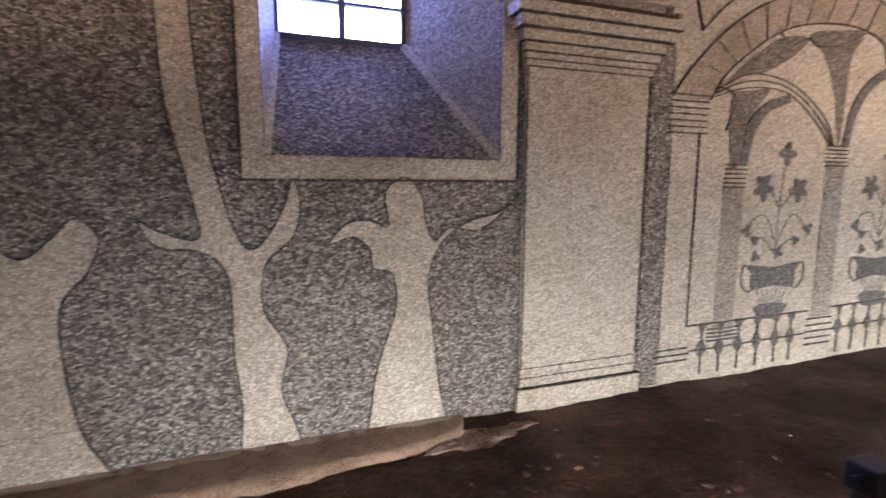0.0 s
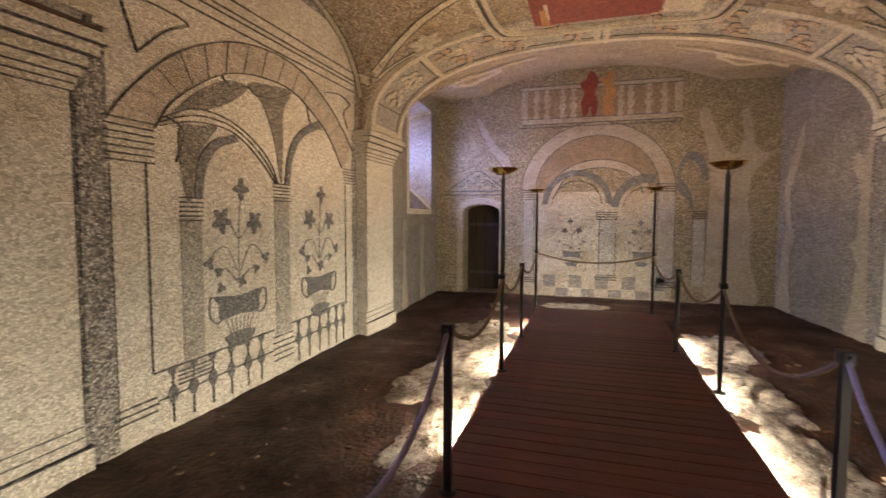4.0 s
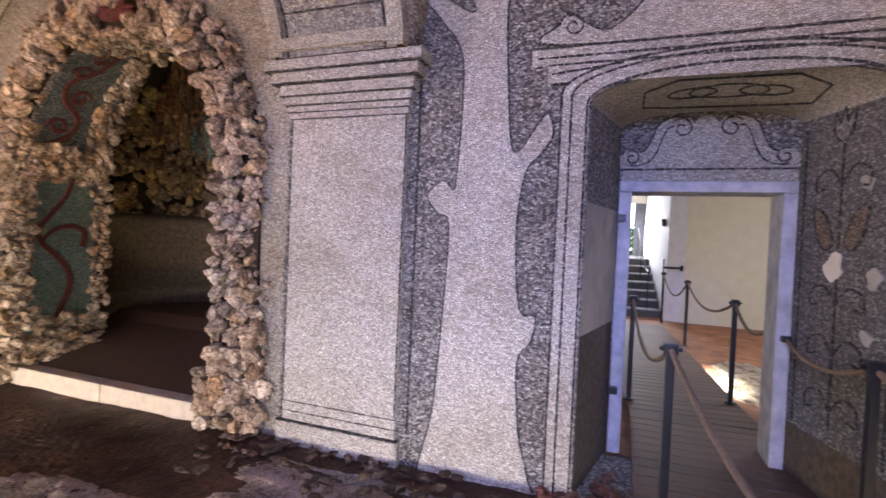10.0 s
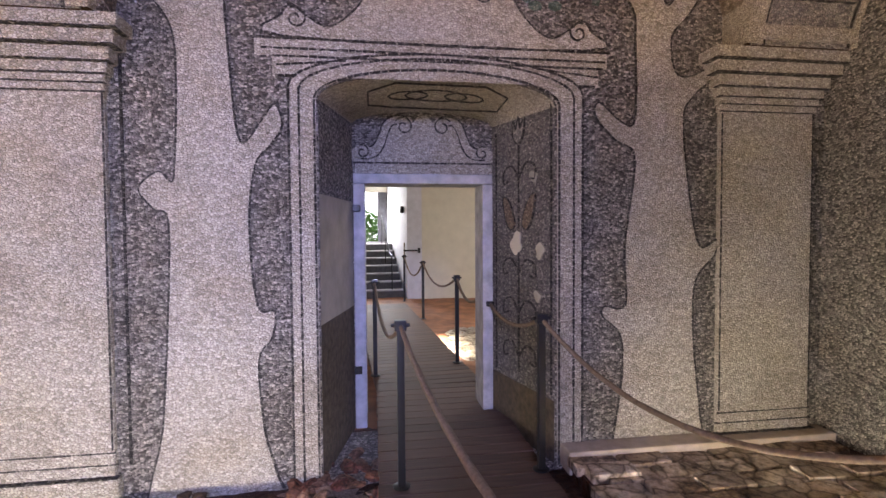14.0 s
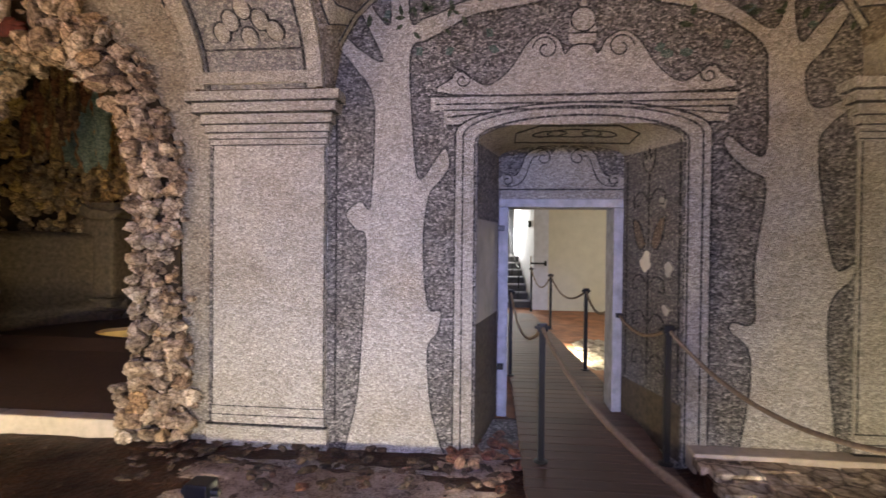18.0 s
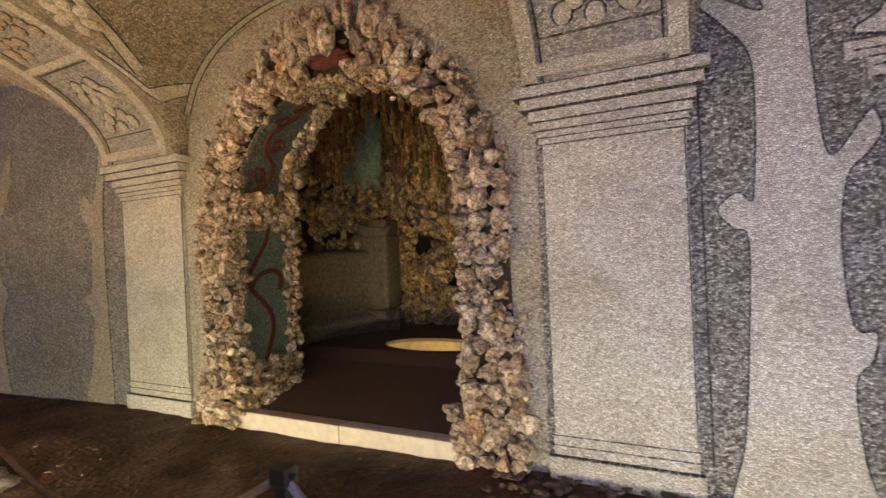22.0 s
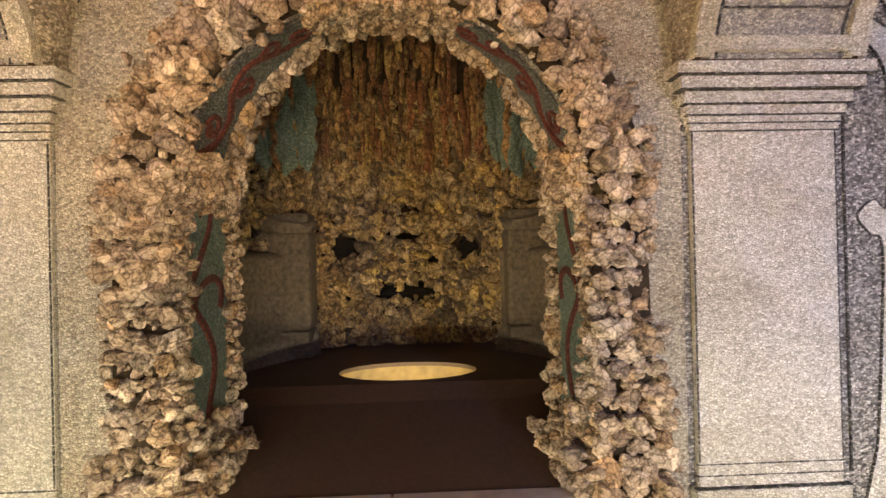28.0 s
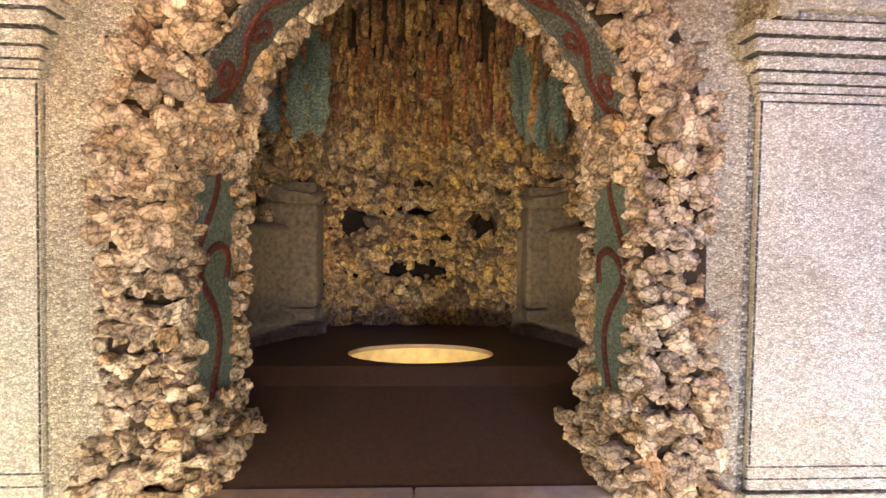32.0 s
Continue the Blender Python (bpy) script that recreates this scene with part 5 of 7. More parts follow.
# ---- room beyond the doorway ----
far_floor = height_sheet("floor_far_room", -6.2, 0.4, -15.6, -4.75, 0.12, lambda x, y: floor_z(x, y) + 0.0, plain("red_earth", (0.25, 0.105, 0.05), 0.8, 0, 3, 0.5, 0.03), "reddish bare earth floor of the far room", "floor")
M_RISER = plain("dark_riser_stone", (0.08, 0.078, 0.085), 0.8, 0, 14, 0.3, 0.005)
far = thing("wall_far_room", "plain cream plaster walls of the room beyond", "wall", kind="structure")
box("plaster_wall", -6.2, -1.25, -12.6, -12.4, -0.3, 3.6, M_PLASTER, far)
box("plaster_wall", 0.1, 0.3, -15.6, -5.04, -0.3, 3.6, M_PLASTER, far)
box("plaster_wall", -6.4, -6.2, -12.6, -5.04, -0.3, 3.6, M_PLASTER, far)
lime = [(x, y, z) for z in (-0.3, 3.6) for x, y in ((-1.248, -12.398), (-0.885, -15.4), (-1.3, -15.4), (-1.6, -12.398))]
mesh("plaster_wall", lime, [(0, 1, 2, 3), (7, 6, 5, 4), (0, 4, 5, 1), (1, 5, 6, 2), (2, 6, 7, 3), (3, 7, 4, 0)], M_LIME, far, "blue-white limewashed wall")
box("plaster_wall", -1.3, 0.1, -15.6, -15.4, -0.3, 1.30, M_GREYSTONE, far)
box("plaster_wall", -1.3, -0.60, -15.6, -15.402, 1.302, 2.748, M_RISER, far)
box("plaster_wall", -1.3, 0.1, -15.6, -15.4, 2.75, 3.6, M_PLASTER, far)
tagged(box("ceiling_far_room", -6.4, 0.3, -15.6, -5.04, 3.6, 3.8, M_PLASTER), "plain plaster ceiling of the far room", "ceiling", kind="structure")
stairs = thing("stairs", "grey stone steps rising to a bright garden door", "stairs", (-0.6, -12.6, 0))
stairs.rotation_euler = (0, 0, radians(6.5))
for k in range(7):
    box("step", -1.19, 0.09, -12.6 - 0.3 * (k + 1), -12.6 - 0.3 * k + 0.02, -0.2, 0.18 * (k + 1) - 0.03, M_RISER, stairs, bevel=0.008).location = (0.6, 12.6, 0)
    box("nosing", -1.19, 0.09, -12.6 - 0.3 * (k + 1), -12.6 - 0.3 * k + 0.035, 0.18 * (k + 1) - 0.029, 0.18 * (k + 1), M_GREYSTONE, stairs, "worn pale tread edge", 0.008).location = (0.6, 12.6, 0)
rail = thing("handrail", "black iron handrail beside the far stone steps", "handrail", (-0.90, -12.7, 0))
rail.rotation_euler = (0, 0, radians(6.5))
bm = bmesh.new()
add_tube(bm, [(0.0, 0.05, 1.0), (0.0, -0.4, 1.06), (0.0, -1.9, 2.05)], 0.018, 8)
part("grab_bar", bm, M_IRON, rail)
for yy, zt in ((0.0, 1.0), (-1.1, 1.52), (-1.8, 1.95)):
    bm = bmesh.new()
    add_tube(bm, [(0.0, yy, 0.0), (0.0, yy, zt)], 0.014, 8)
    part("upright", bm, M_IRON, rail)
bracket = thing("wall_bracket", "black iron rope bracket on the far corner", "bracket", (-1.22, -12.39, 1.13))
box("arm", -0.30, 0.06, 0.0, 0.03, -0.02, 0.02, M_IRON, bracket, bevel=0.004)
box("plate", -0.34, -0.28, -0.005, 0.035, -0.06, 0.06, M_IRON, bracket, bevel=0.004)
spot = thing("wall_lamp", "small dark lamp fitting high on the white corner wall", "lamp", (-1.20, -12.75, 2.12))
box("housing", 0.0, 0.09, -0.05, 0.05, -0.09, 0.07, M_IRON, spot, bevel=0.01)
ms2, ts2, bs2 = nodes_of("white_day_sky")
bs2.inputs["Emission Color"].default_value = (0.95, 0.97, 1.0, 1)
bs2.inputs["Emission Strength"].default_value = 5.0
sky2 = box("backdrop", -3, 2, -19.2, -19.1, -0.4, 6, ms2)
tagged(sky2, "bright overcast daylight beyond the garden door", "sky", kind="structure")
bush = thing("garden_bush", "fresh green leafy bush outside the garden door", "bush", (-0.6, -17.2, -0.5))
random.seed(9)
vs, fs = [], []
for _ in range(4200):
    c = Vector((random.uniform(-0.9, 1.2), random.gauss(0, 0.3), 1.55 + random.random() ** 0.8 * 1.12 + 0.12 * random.gauss(0, 1)))
    a, b = Vector((random.uniform(-1, 1), random.uniform(-1, 1), random.uniform(-1, 1))).normalized() * 0.07, Vector((random.uniform(-1, 1), random.uniform(-1, 1), random.uniform(-1, 1))).normalized() * 0.035
    k = len(vs)
    vs += [c - a, c + b, c + a, c - b]
    fs.append((k, k + 1, k + 2, k + 3))
mesh("foliage", vs, fs, M_LEAF, bush)
bm = bmesh.new()
for k in range(5):
    add_tube(bm, [(0.1 * k - 0.2, 0, 0), (0.18 * k - 0.36, 0.05, 0.9), (0.3 * k - 0.6, 0, 1.7)], 0.02, 6, [1, 0.8, 0.4])
part("stem", bm, M_DOOR, bush)

# ---- end wall: arcade, balustrade, checker, door ----
arc_c = inlay("arcade_field", PC, [rect(-1.98, 0.88, 0.0, 2.1)], M_PALE, wall_C, -0.01, 0.004, "pale yellowish field of the end arcade")


def C_in(name, loops, mat, d1=0.012):
    return inlay(name, PC, loops, mat, wall_C, 0.0, d1)


def C_ln(paths, w=0.016, closed=False, mat=None):
    return lines("outline", PC, paths, 1.5 * w, wall_C, mat, 0.0, 0.016, closed)


C_in("great_arch", [arc(-0.55, 2.12, 1.45, 1.34, 0, 180, 30) + arc(-0.55, 2.12, 1.17, 1.08, 180, 0, 30)], M_FADE)
C_in("arch_web", [arc(-0.55, 2.12, 1.165, 1.075, 0, 180, 30) + arc(-0.62, 2.05, 0.95, 0.68, 180, 0, 24)], M_OCHREGREY, 0.008)
C_in("arch_ring", [arc(-0.62, 2.05, 0.95, 0.68, 0, 180, 24) + arc(-0.62, 2.05, 0.80, 0.52, 180, 0, 24)], M_FADE, 0.010)
C_ln([arc(-0.55, 2.12, 1.45, 1.34, 0, 180, 30), arc(-0.55, 2.12, 1.17, 1.08, 0, 180, 30), arc(-0.62, 2.05, 0.95, 0.68, 0, 180, 24), arc(-0.62, 2.05, 0.80, 0.52, 0, 180, 24)], 0.012)
C_in("small_arch", [arc(-0.20, 1.86, 0.68, 0.68, 0, 180, 20) + arc(-0.20, 1.86, 0.56, 0.55, 180, 0, 20)], M_PAINTGREY, 0.016)
C_in("small_arch", [arc(-1.50, 1.80, 0.64, 0.64, 0, 105, 16) + arc(-1.50, 1.80, 0.50, 0.46, 105, 0, 16)], M_PAINTGREY, 0.016)
C_in("small_arch", [arc(-2.28, 2.30, 0.27, 0.54, 0, 180, 16) + arc(-2.25, 2.28, 0.19, 0.38, 180, 0, 16)], M_PAINTGREY, 0.016)
C_in("small_arch", [spline([(-2.03, 2.34), (-2.05, 2.1), (-2.20, 1.95), (-2.30, 1.75), (-2.28, 2.02), (-2.16, 2.25)], 4, True)], M_PAINTGREY, 0.016)
C_ln([arc(-0.20, 1.86, 0.47, 0.46, 0, 180, 20), arc(-1.50, 1.80, 0.42, 0.38, 0, 100, 16)], 0.012)
C_in("column", [rect(0.64, 0.86, 0.3, 1.95), rect(-0.95, -0.64, 0.46, 1.56), rect(-2.0, -1.70, 0.3, 2.1), rect(-2.53, -2.31, 0.3, 1.56)], M_MID)
C_ln([[(u, 0.4), (u, v)] for u, v in ((0.64, 1.95), (0.86, 1.95), (-0.95, 1.56), (-0.64, 1.56), (-2.0, 2.1), (-1.70, 2.1), (-2.53, 1.56), (-2.31, 1.56))], 0.009)
for u0, u1, v0, n in ((0.58, 0.92, 1.96, 5), (-0.99, -0.58, 1.56, 4), (-2.06, -1.64, 2.10, 4), (-2.57, -2.27, 1.58, 4), (0.58, 0.92, 0.26, 3), (-0.99, -0.58, 0.36, 3), (-2.06, -1.64, 0.26, 3)):
    C_ln([[(u0, v0 + 0.045 * k), (u1, v0 + 0.045 * k)] for k in range(n)], 0.014)
C_in("balustrade_field", [rect(-2.05, 0.90, 3.52, 4.20)], M_OCHREGREY, 0.008)
C_in("rail", [rect(-2.07, 0.92, 3.46, 3.57), rect(-2.07, 0.92, 4.13, 4.21), rect(0.80, 0.92, 3.57, 4.13), rect(-2.07, -1.93, 3.57, 4.13)], M_FADE, 0.014)
C_ln([[(-2.07, v), (0.92, v)] for v in (3.40, 3.46, 3.57, 4.13, 4.21)], 0.012)
for u in (0.62, 0.41, 0.11, -0.10, -0.98, -1.16, -1.48, -1.75):
    C_in("baluster", [spline([(u - 0.055, 3.58), (u + 0.055, 3.58), (u + 0.03, 3.70), (u + 0.075, 3.80), (u + 0.03, 3.88), (u + 0.07, 3.96), (u + 0.03, 4.06), (u + 0.05, 4.12), (u - 0.05, 4.12), (u - 0.03, 4.06), (u - 0.07, 3.96), (u - 0.03, 3.88), (u - 0.075, 3.80), (u - 0.03, 3.70)], 3, True)], M_FADE, 0.02)
C_in("red_shape", [spline([(-0.28, 3.60), (-0.24, 3.85), (-0.30, 4.02), (-0.22, 4.2), (-0.34, 4.30), (-0.40, 4.44), (-0.52, 4.36), (-0.56, 4.2), (-0.50, 4.0), (-0.56, 3.85), (-0.52, 3.60), (-0.44, 3.60), (-0.42, 3.78), (-0.36, 3.60)], 4, True)], M_RED, 0.024)
C_in("ochre_shape", [spline([(-0.66, 3.60), (-0.66, 3.9), (-0.70, 4.05), (-0.60, 4.28), (-0.70, 4.30), (-0.76, 4.44), (-0.86, 4.36), (-0.84, 4.2), (-0.90, 4.0), (-0.84, 3.8), (-0.86, 3.60)], 4, True)], M_OCHRE, 0.022)
for row in range(2):
    for col in range(9):
        if (row + col) % 2 == 0:
            u = 0.44 - 0.255 * col
            C_in("checker_tile", [rect(u - 0.25, u, (0.0, 0.17)[1 - row] + 0.01, (0.165, 0.43)[1 - row])], M_DIM)
vase(PC, wall_C, -0.12, 0.86, 0.62)
vase(PC, wall_C, -1.43, 0.88, 0.58)
tree(PC, wall_C, [[(-2.60, 0.0), (-2.54, 1.07), (-2.57, 1.9), (-2.58, 2.3), (-2.50, 2.9), (-2.35, 3.5), (-2.50, 3.6), (-2.75, 3.0), (-2.95, 2.75), (-3.10, 3.0), (-3.05, 3.5), (-3.2, 3.5), (-3.3, 2.9), (-3.50, 2.78), (-3.66, 2.84),
                   (-3.45, 2.6), (-3.26, 2.35), (-3.22, 1.75), (-3.26, 1.6), (-3.28, 0.8), (-3.42, 0.02)]], mat=M_FADE)
tree(PC, wall_C, [[(1.10, 2.55), (1.2, 2.85), (1.5, 3.15), (1.74, 3.6), (1.84, 3.58), (1.62, 3.1), (1.34, 2.7), (1.2, 2.5)]], mat=M_FADE)
C_ln([[(2.57, 2.06), (1.2, 2.06)], [(2.57, 2.14), (1.2, 2.14)], spline([(2.48, 2.16), (2.2, 2.34), (1.82, 2.56), (1.5, 2.36), (1.25, 2.16)], 5), spline([(2.2, 2.2), (2.05, 2.36), (1.9, 2.3), (1.82, 2.46), (1.74, 2.3), (1.6, 2.36), (1.45, 2.2)], 5)], 0.014)
inlay("door_surround", PC, [[(1.24, 0.0), (1.355, 0.0), (1.355, 1.71)] + arch_top(1.355, 2.145, 1.71, 1.875, 10)[::-1][1:-1] + [(2.145, 1.71), (2.145, 0.0), (2.27, 0.0), (2.27, 1.78)] + arch_top(1.24, 2.27, 1.78, 2.0, 10)[1:]], M_FADE, wall_C, -0.004, 0.02, "cream border of the small door")
tree(A3, wall_A3, [[(1.1, 0.0), (1.45, 0.0), (1.38, 0.5), (1.35, 1.1), (1.45, 1.4), (1.3, 1.55), (1.15, 1.4), (1.18, 0.8)], [(2.2, 0.0), (2.55, 0.0), (2.45, 0.7), (2.5, 1.3), (2.3, 1.45), (2.22, 0.8)]], mat=M_FADE)
inlay("window_border", A3, [rect(W2[0] - 0.12, W2[0] - 0.004, W2[2] - 0.1, 3.8), rect(W2[0], W2[1], W2[2] - 0.1, W2[2] - 0.004)], M_LIGHT, wall_A3, -0.004, 0.012)
tree(D3W, wall_D3, [[(0.35, -0.1), (0.8, -0.1), (0.68, 0.5), (0.62, 1.0), (0.78, 1.25), (0.65, 1.35), (0.62, 2.0), (0.8, 2.3), (0.7, 2.5), (0.55, 2.4), (0.4, 3.0), (0.3, 3.0), (0.38, 2.2), (0.36, 1.0)],
                    [(2.35, -0.1), (2.9, -0.1), (2.75, 0.6), (2.7, 1.2), (2.5, 1.45), (2.6, 1.5), (2.72, 2.1), (2.5, 2.6), (2.1, 3.2), (2.2, 2.6), (2.48, 2.1), (2.42, 1.5), (2.3, 1.3), (2.45, 0.8)]], mat=M_FADE)
# black planks stand in for the unlit depth of an open doorway
small_door = thing("door_1", "small plank door blackened as the dark of a round-headed open doorway", "door", (XC + 0.08, DC[1], 0))
for k in range(4):
    w = (DC[1] - DC[0]) / 4
    bx = box("plank", 0.34, 0.385, -DC[1] + DC[0] + w * k + 0.004, -DC[1] + DC[0] + w * (k + 1) - 0.004, 0.03, 1.8, M_DOOR, small_door, bevel=0.005)
for z in (0.35, 1.4):
    box("iron_strap", 0.325, 0.338, -0.74, -0.04, z, z + 0.06, M_IRON, small_door, "black iron strap", 0.003)
bm = bmesh.new()
add_tube(bm, [(0.31, -0.68, 0.95), (0.28, -0.68, 1.0), (0.31, -0.68, 1.07)], 0.012, 8)
part("handle", bm, M_IRON, small_door, "black iron handle")
box("reveal_back", XC + 0.5, XC + 0.6, 0.6, 3.0, -0.2, 2.4, M_DOOR, wall_C)

# west wall tree shapes
tree(PE, wall_E, [[(-2.55, 0.0), (-1.85, 0.0), (-2.05, 0.4), (-2.2, 1.0), (-2.15, 1.6), (-2.35, 2.2), (-2.55, 2.6), (-2.85, 2.9), (-2.95, 2.8), (-2.65, 2.4), (-2.45, 1.9), (-2.65, 1.75), (-2.7, 1.65), (-2.45, 1.6), (-2.5, 1.0), (-2.4, 0.5)]])
tree(PE, wall_E, [[(-3.40, 0.0), (-3.0, 0.0), (-3.05, 0.6), (-2.95, 0.9), (-3.1, 1.0), (-3.15, 1.5), (-3.3, 1.5), (-3.25, 0.8)]])

# small green leaves inlaid between the branches over the doorway
random.seed(61)
leaf_loops = []
for cx, cz, n, spread in ((0.55, 3.35, 16, 0.35), (0.1, 3.5, 10, 0.25), (-1.75, 3.45, 14, 0.35), (-2.35, 3.3, 12, 0.3)):
    for _ in range(n):
        u, v, a, r = cx + random.gauss(0, spread), cz + random.gauss(0, 0.12), random.uniform(0, 6.28), random.uniform(0.03, 0.055)
        leaf_loops.append([(u + r * k * math.cos(a) - r * w * math.sin(a), v + r * k * math.sin(a) + r * w * math.cos(a)) for k, w in ((-1, 0), (-0.3, -0.4), (0.5, -0.3), (1, 0), (0.5, 0.3), (-0.3, 0.4))])
inlay("leaf_inlay", PD, leaf_loops, M_LEAFCHIP, wall_D, 0.0, 0.016, "small dark green chip leaves")

# ---- the grotto niche ----
def broken_stone(seed, sub, rough=1.0):
    """A broken lump of tufa: split faces with pitted, layered relief."""
    rng = random.Random(seed)
    cuts = []
    for _ in range(13):
        n = Vector((rng.gauss(0, 1), rng.gauss(0, 1), rng.gauss(0, 1))).normalized()
        cuts.append((n, rng.uniform(0.46, 0.86)))
    off = Vector((seed * 7.3, seed * 3.1, seed * 1.7))
    bm = bmesh.new()
    bmesh.ops.create_icosphere(bm, subdivisions=sub, radius=1.0)
    for v in bm.verts:
        d = v.co.normalized()
        r = min([1.12] + [c / n.dot(d) for n, c in cuts if n.dot(d) > 0.2])
        p = d * r
        layer = noise.noise(Vector((p.x * 1.6, p.y * 1.6, p.z * 6.0)) + off)
        pit = noise.ridged_multi_fractal(p * 1.7 + off, 0.9, 2.2, 4, 1.0, 2.0)
        step = 0.09 * math.floor(3.0 * layer + 0.5) / 3.0
        r = 1.16 * r + rough * (step + 0.05 * (pit - 0.9) + 0.035 * noise.noise(p * 3.8 + off) + 0.035 * noise.noise(p * 8.0 + off) + 0.03 * noise.noise(p * 16 + off))
        v.co = d * r
    return bm


rock_sets = {}
for mat in (M_ROCK, M_ROCK_IN, M_STALACTITE):
    rock_sets[mat.name] = []
for mat, sub in ((M_ROCK, 4), (M_ROCK_IN, 3)):
    for k in range(12):
        bm = broken_stone(k + 1, sub)
        me = bpy.data.meshes.new("rock")
        bm.to_mesh(me)
        bm.free()
        me.materials.append(mat)
        rock_sets[mat.name].append(me)
low_rocks = []
for k in range(7):
    bm = broken_stone(k + 40, 2, 1.3)
    low_rocks.append(([tuple(v.co) for v in bm.verts], [tuple(v.index for v in f.verts) for f in bm.faces]))
    bm.free()


def rock_pose(p, sx, sy, sz, tilt=0.5):
    return Matrix.Translation(p) @ Euler((random.uniform(-tilt, tilt), random.uniform(-tilt, tilt), random.uniform(0, 6.28))).to_matrix().to_4x4() @ Matrix.Diagonal((sx, sy, sz, 1))


def place_rock(parent, mat, m, name="rock"):
    ob = new(name, random.choice(rock_sets[mat.name]))
    ob.parent = parent
    ob.matrix_basis = m
    return ob


def rock_stuff(name, mats, material, label, parent=None):
    vs, fs = [], []
    for m in mats:
        v0, f0 = random.choice(low_rocks)
        k = len(vs)
        vs += [m @ Vector(v) for v in v0]
        fs += [tuple(i + k for i in f) for f in f0]
    ob = mesh(name, vs, fs, material, parent, smooth=False)
    return tagged(ob, label, "rocks", kind="stuff")


random.seed(21)
surround = thing("rock_surround", "rough tan tufa rocks framing the grotto arch", "rock surround", (0, 0, 0), kind="structure")
NC = (NX0 + NX1) / 2
# pale wall field round the arch, and a mortar bed darkened as crevice shade under the rocks
half = [(NC + 1.28 * math.cos(a), NSPR + 1.28 * math.sin(a)) for a in (math.pi / 2 * i / 14 for i in range(15))]
field_r = [(NX1 + 0.01, -0.3), (5.85, -0.3), (5.85, 4.4), (NC + 0.002, 4.4)] + half[::-1]
field_l = [(2 * NC - u, v) for u, v in field_r]
field_l = [(max(u, 2.03), v) for u, v in field_l]
inlay("pale_field", PD, [field_r, field_l], M_PALE, wall_D, -0.01, 0.005, "pale weathered chip field round the grotto")
bed_r = [(NX1 + 0.005, 0.0), (NX1 + 0.38, 0.0)] + [(NC + 1.62 * math.cos(a), NSPR + 1.66 * math.sin(a)) for a in (math.pi / 2 * i / 14 for i in range(15))] + half[::-1]
inlay("mortar_bed", PD, [bed_r, [(2 * NC - u, v) for u, v in bed_r]], M_BED, surround, 0.0, 0.03, "mortar bed darkened as shade between the rocks")
spots = []
for side in (-1, 1):
    edge = NX1 if side > 0 else NX0
    row, z = 0, 0.05
    while z < 1.98:
        wide = 0.44 + 0.05 * math.sin(z * 4 + side) + (0.10 if z < 0.35 else 0)
        cols = 3 if row % 3 else 4
        for c in range(cols):
            f = (c + 0.5 + random.uniform(-0.16, 0.16)) / cols
            u = edge + side * (-0.05 + wide * f)
            spots.append((u, YD + 0.085 - 0.05 * f + random.uniform(-0.02, 0.03) + (0.06 if z < 0.25 else 0), z + random.uniform(-0.03, 0.03), wide / cols * 0.56, 1.0))
        z += random.uniform(0.12, 0.165)
        row += 1
for ring, (r0, count) in enumerate(((1.325, 28), (1.45, 31), (1.59, 33))):
    for k in range(count):
        a = math.pi * (k + 0.5 + random.uniform(-0.2, 0.2)) / count
        up = max(0, math.sin(a) - 0.72) / 0.28
        rx, rz = r0 + random.uniform(-0.02, 0.02), r0 + random.uniform(-0.02, 0.02) + (0.0, 0.07, 0.19)[ring] * up
        spots.append((NC + rx * math.cos(a), YD + (0.10, 0.085, 0.04)[ring] + random.uniform(-0.015, 0.03), NSPR + rz * math.sin(a), random.uniform(0.068, 0.095), 1.0 + (0.25, 0.9, 1.5)[ring] * up))
infill = []
ROSE = (3.79, 3.34)
for x, y, z, r, tall in spots:
    if abs(x - ROSE[0]) < 0.28 and abs(z - ROSE[1]) < 0.10:
        continue
    m = rock_pose((x, y, z), r * random.uniform(0.95, 1.3), r * random.uniform(0.85, 1.15), r * tall * random.uniform(0.72, 1.05), 0.12 if tall > 1.3 else 0.4)
    place_rock(surround, M_ROCK, m)
for _ in range(1500):
    x, y, z, r, tall = random.choice(spots)
    x, z = x + random.uniform(-0.11, 0.11), z + random.uniform(-0.11, 0.11)
    if abs(x - ROSE[0]) < 0.29 and abs(z - ROSE[1]) < 0.12 or (2.66 < x < 5.12 and z < NSPR) or abs(x - NC) > 1.80:
        continue
    q = random.uniform(0.022, 0.048)
    infill.append(rock_pose((x, YD + random.uniform(0.0, 0.085), z), q * random.uniform(0.8, 1.4), q * random.uniform(0.7, 1.2), q * random.uniform(0.5, 1.2)))
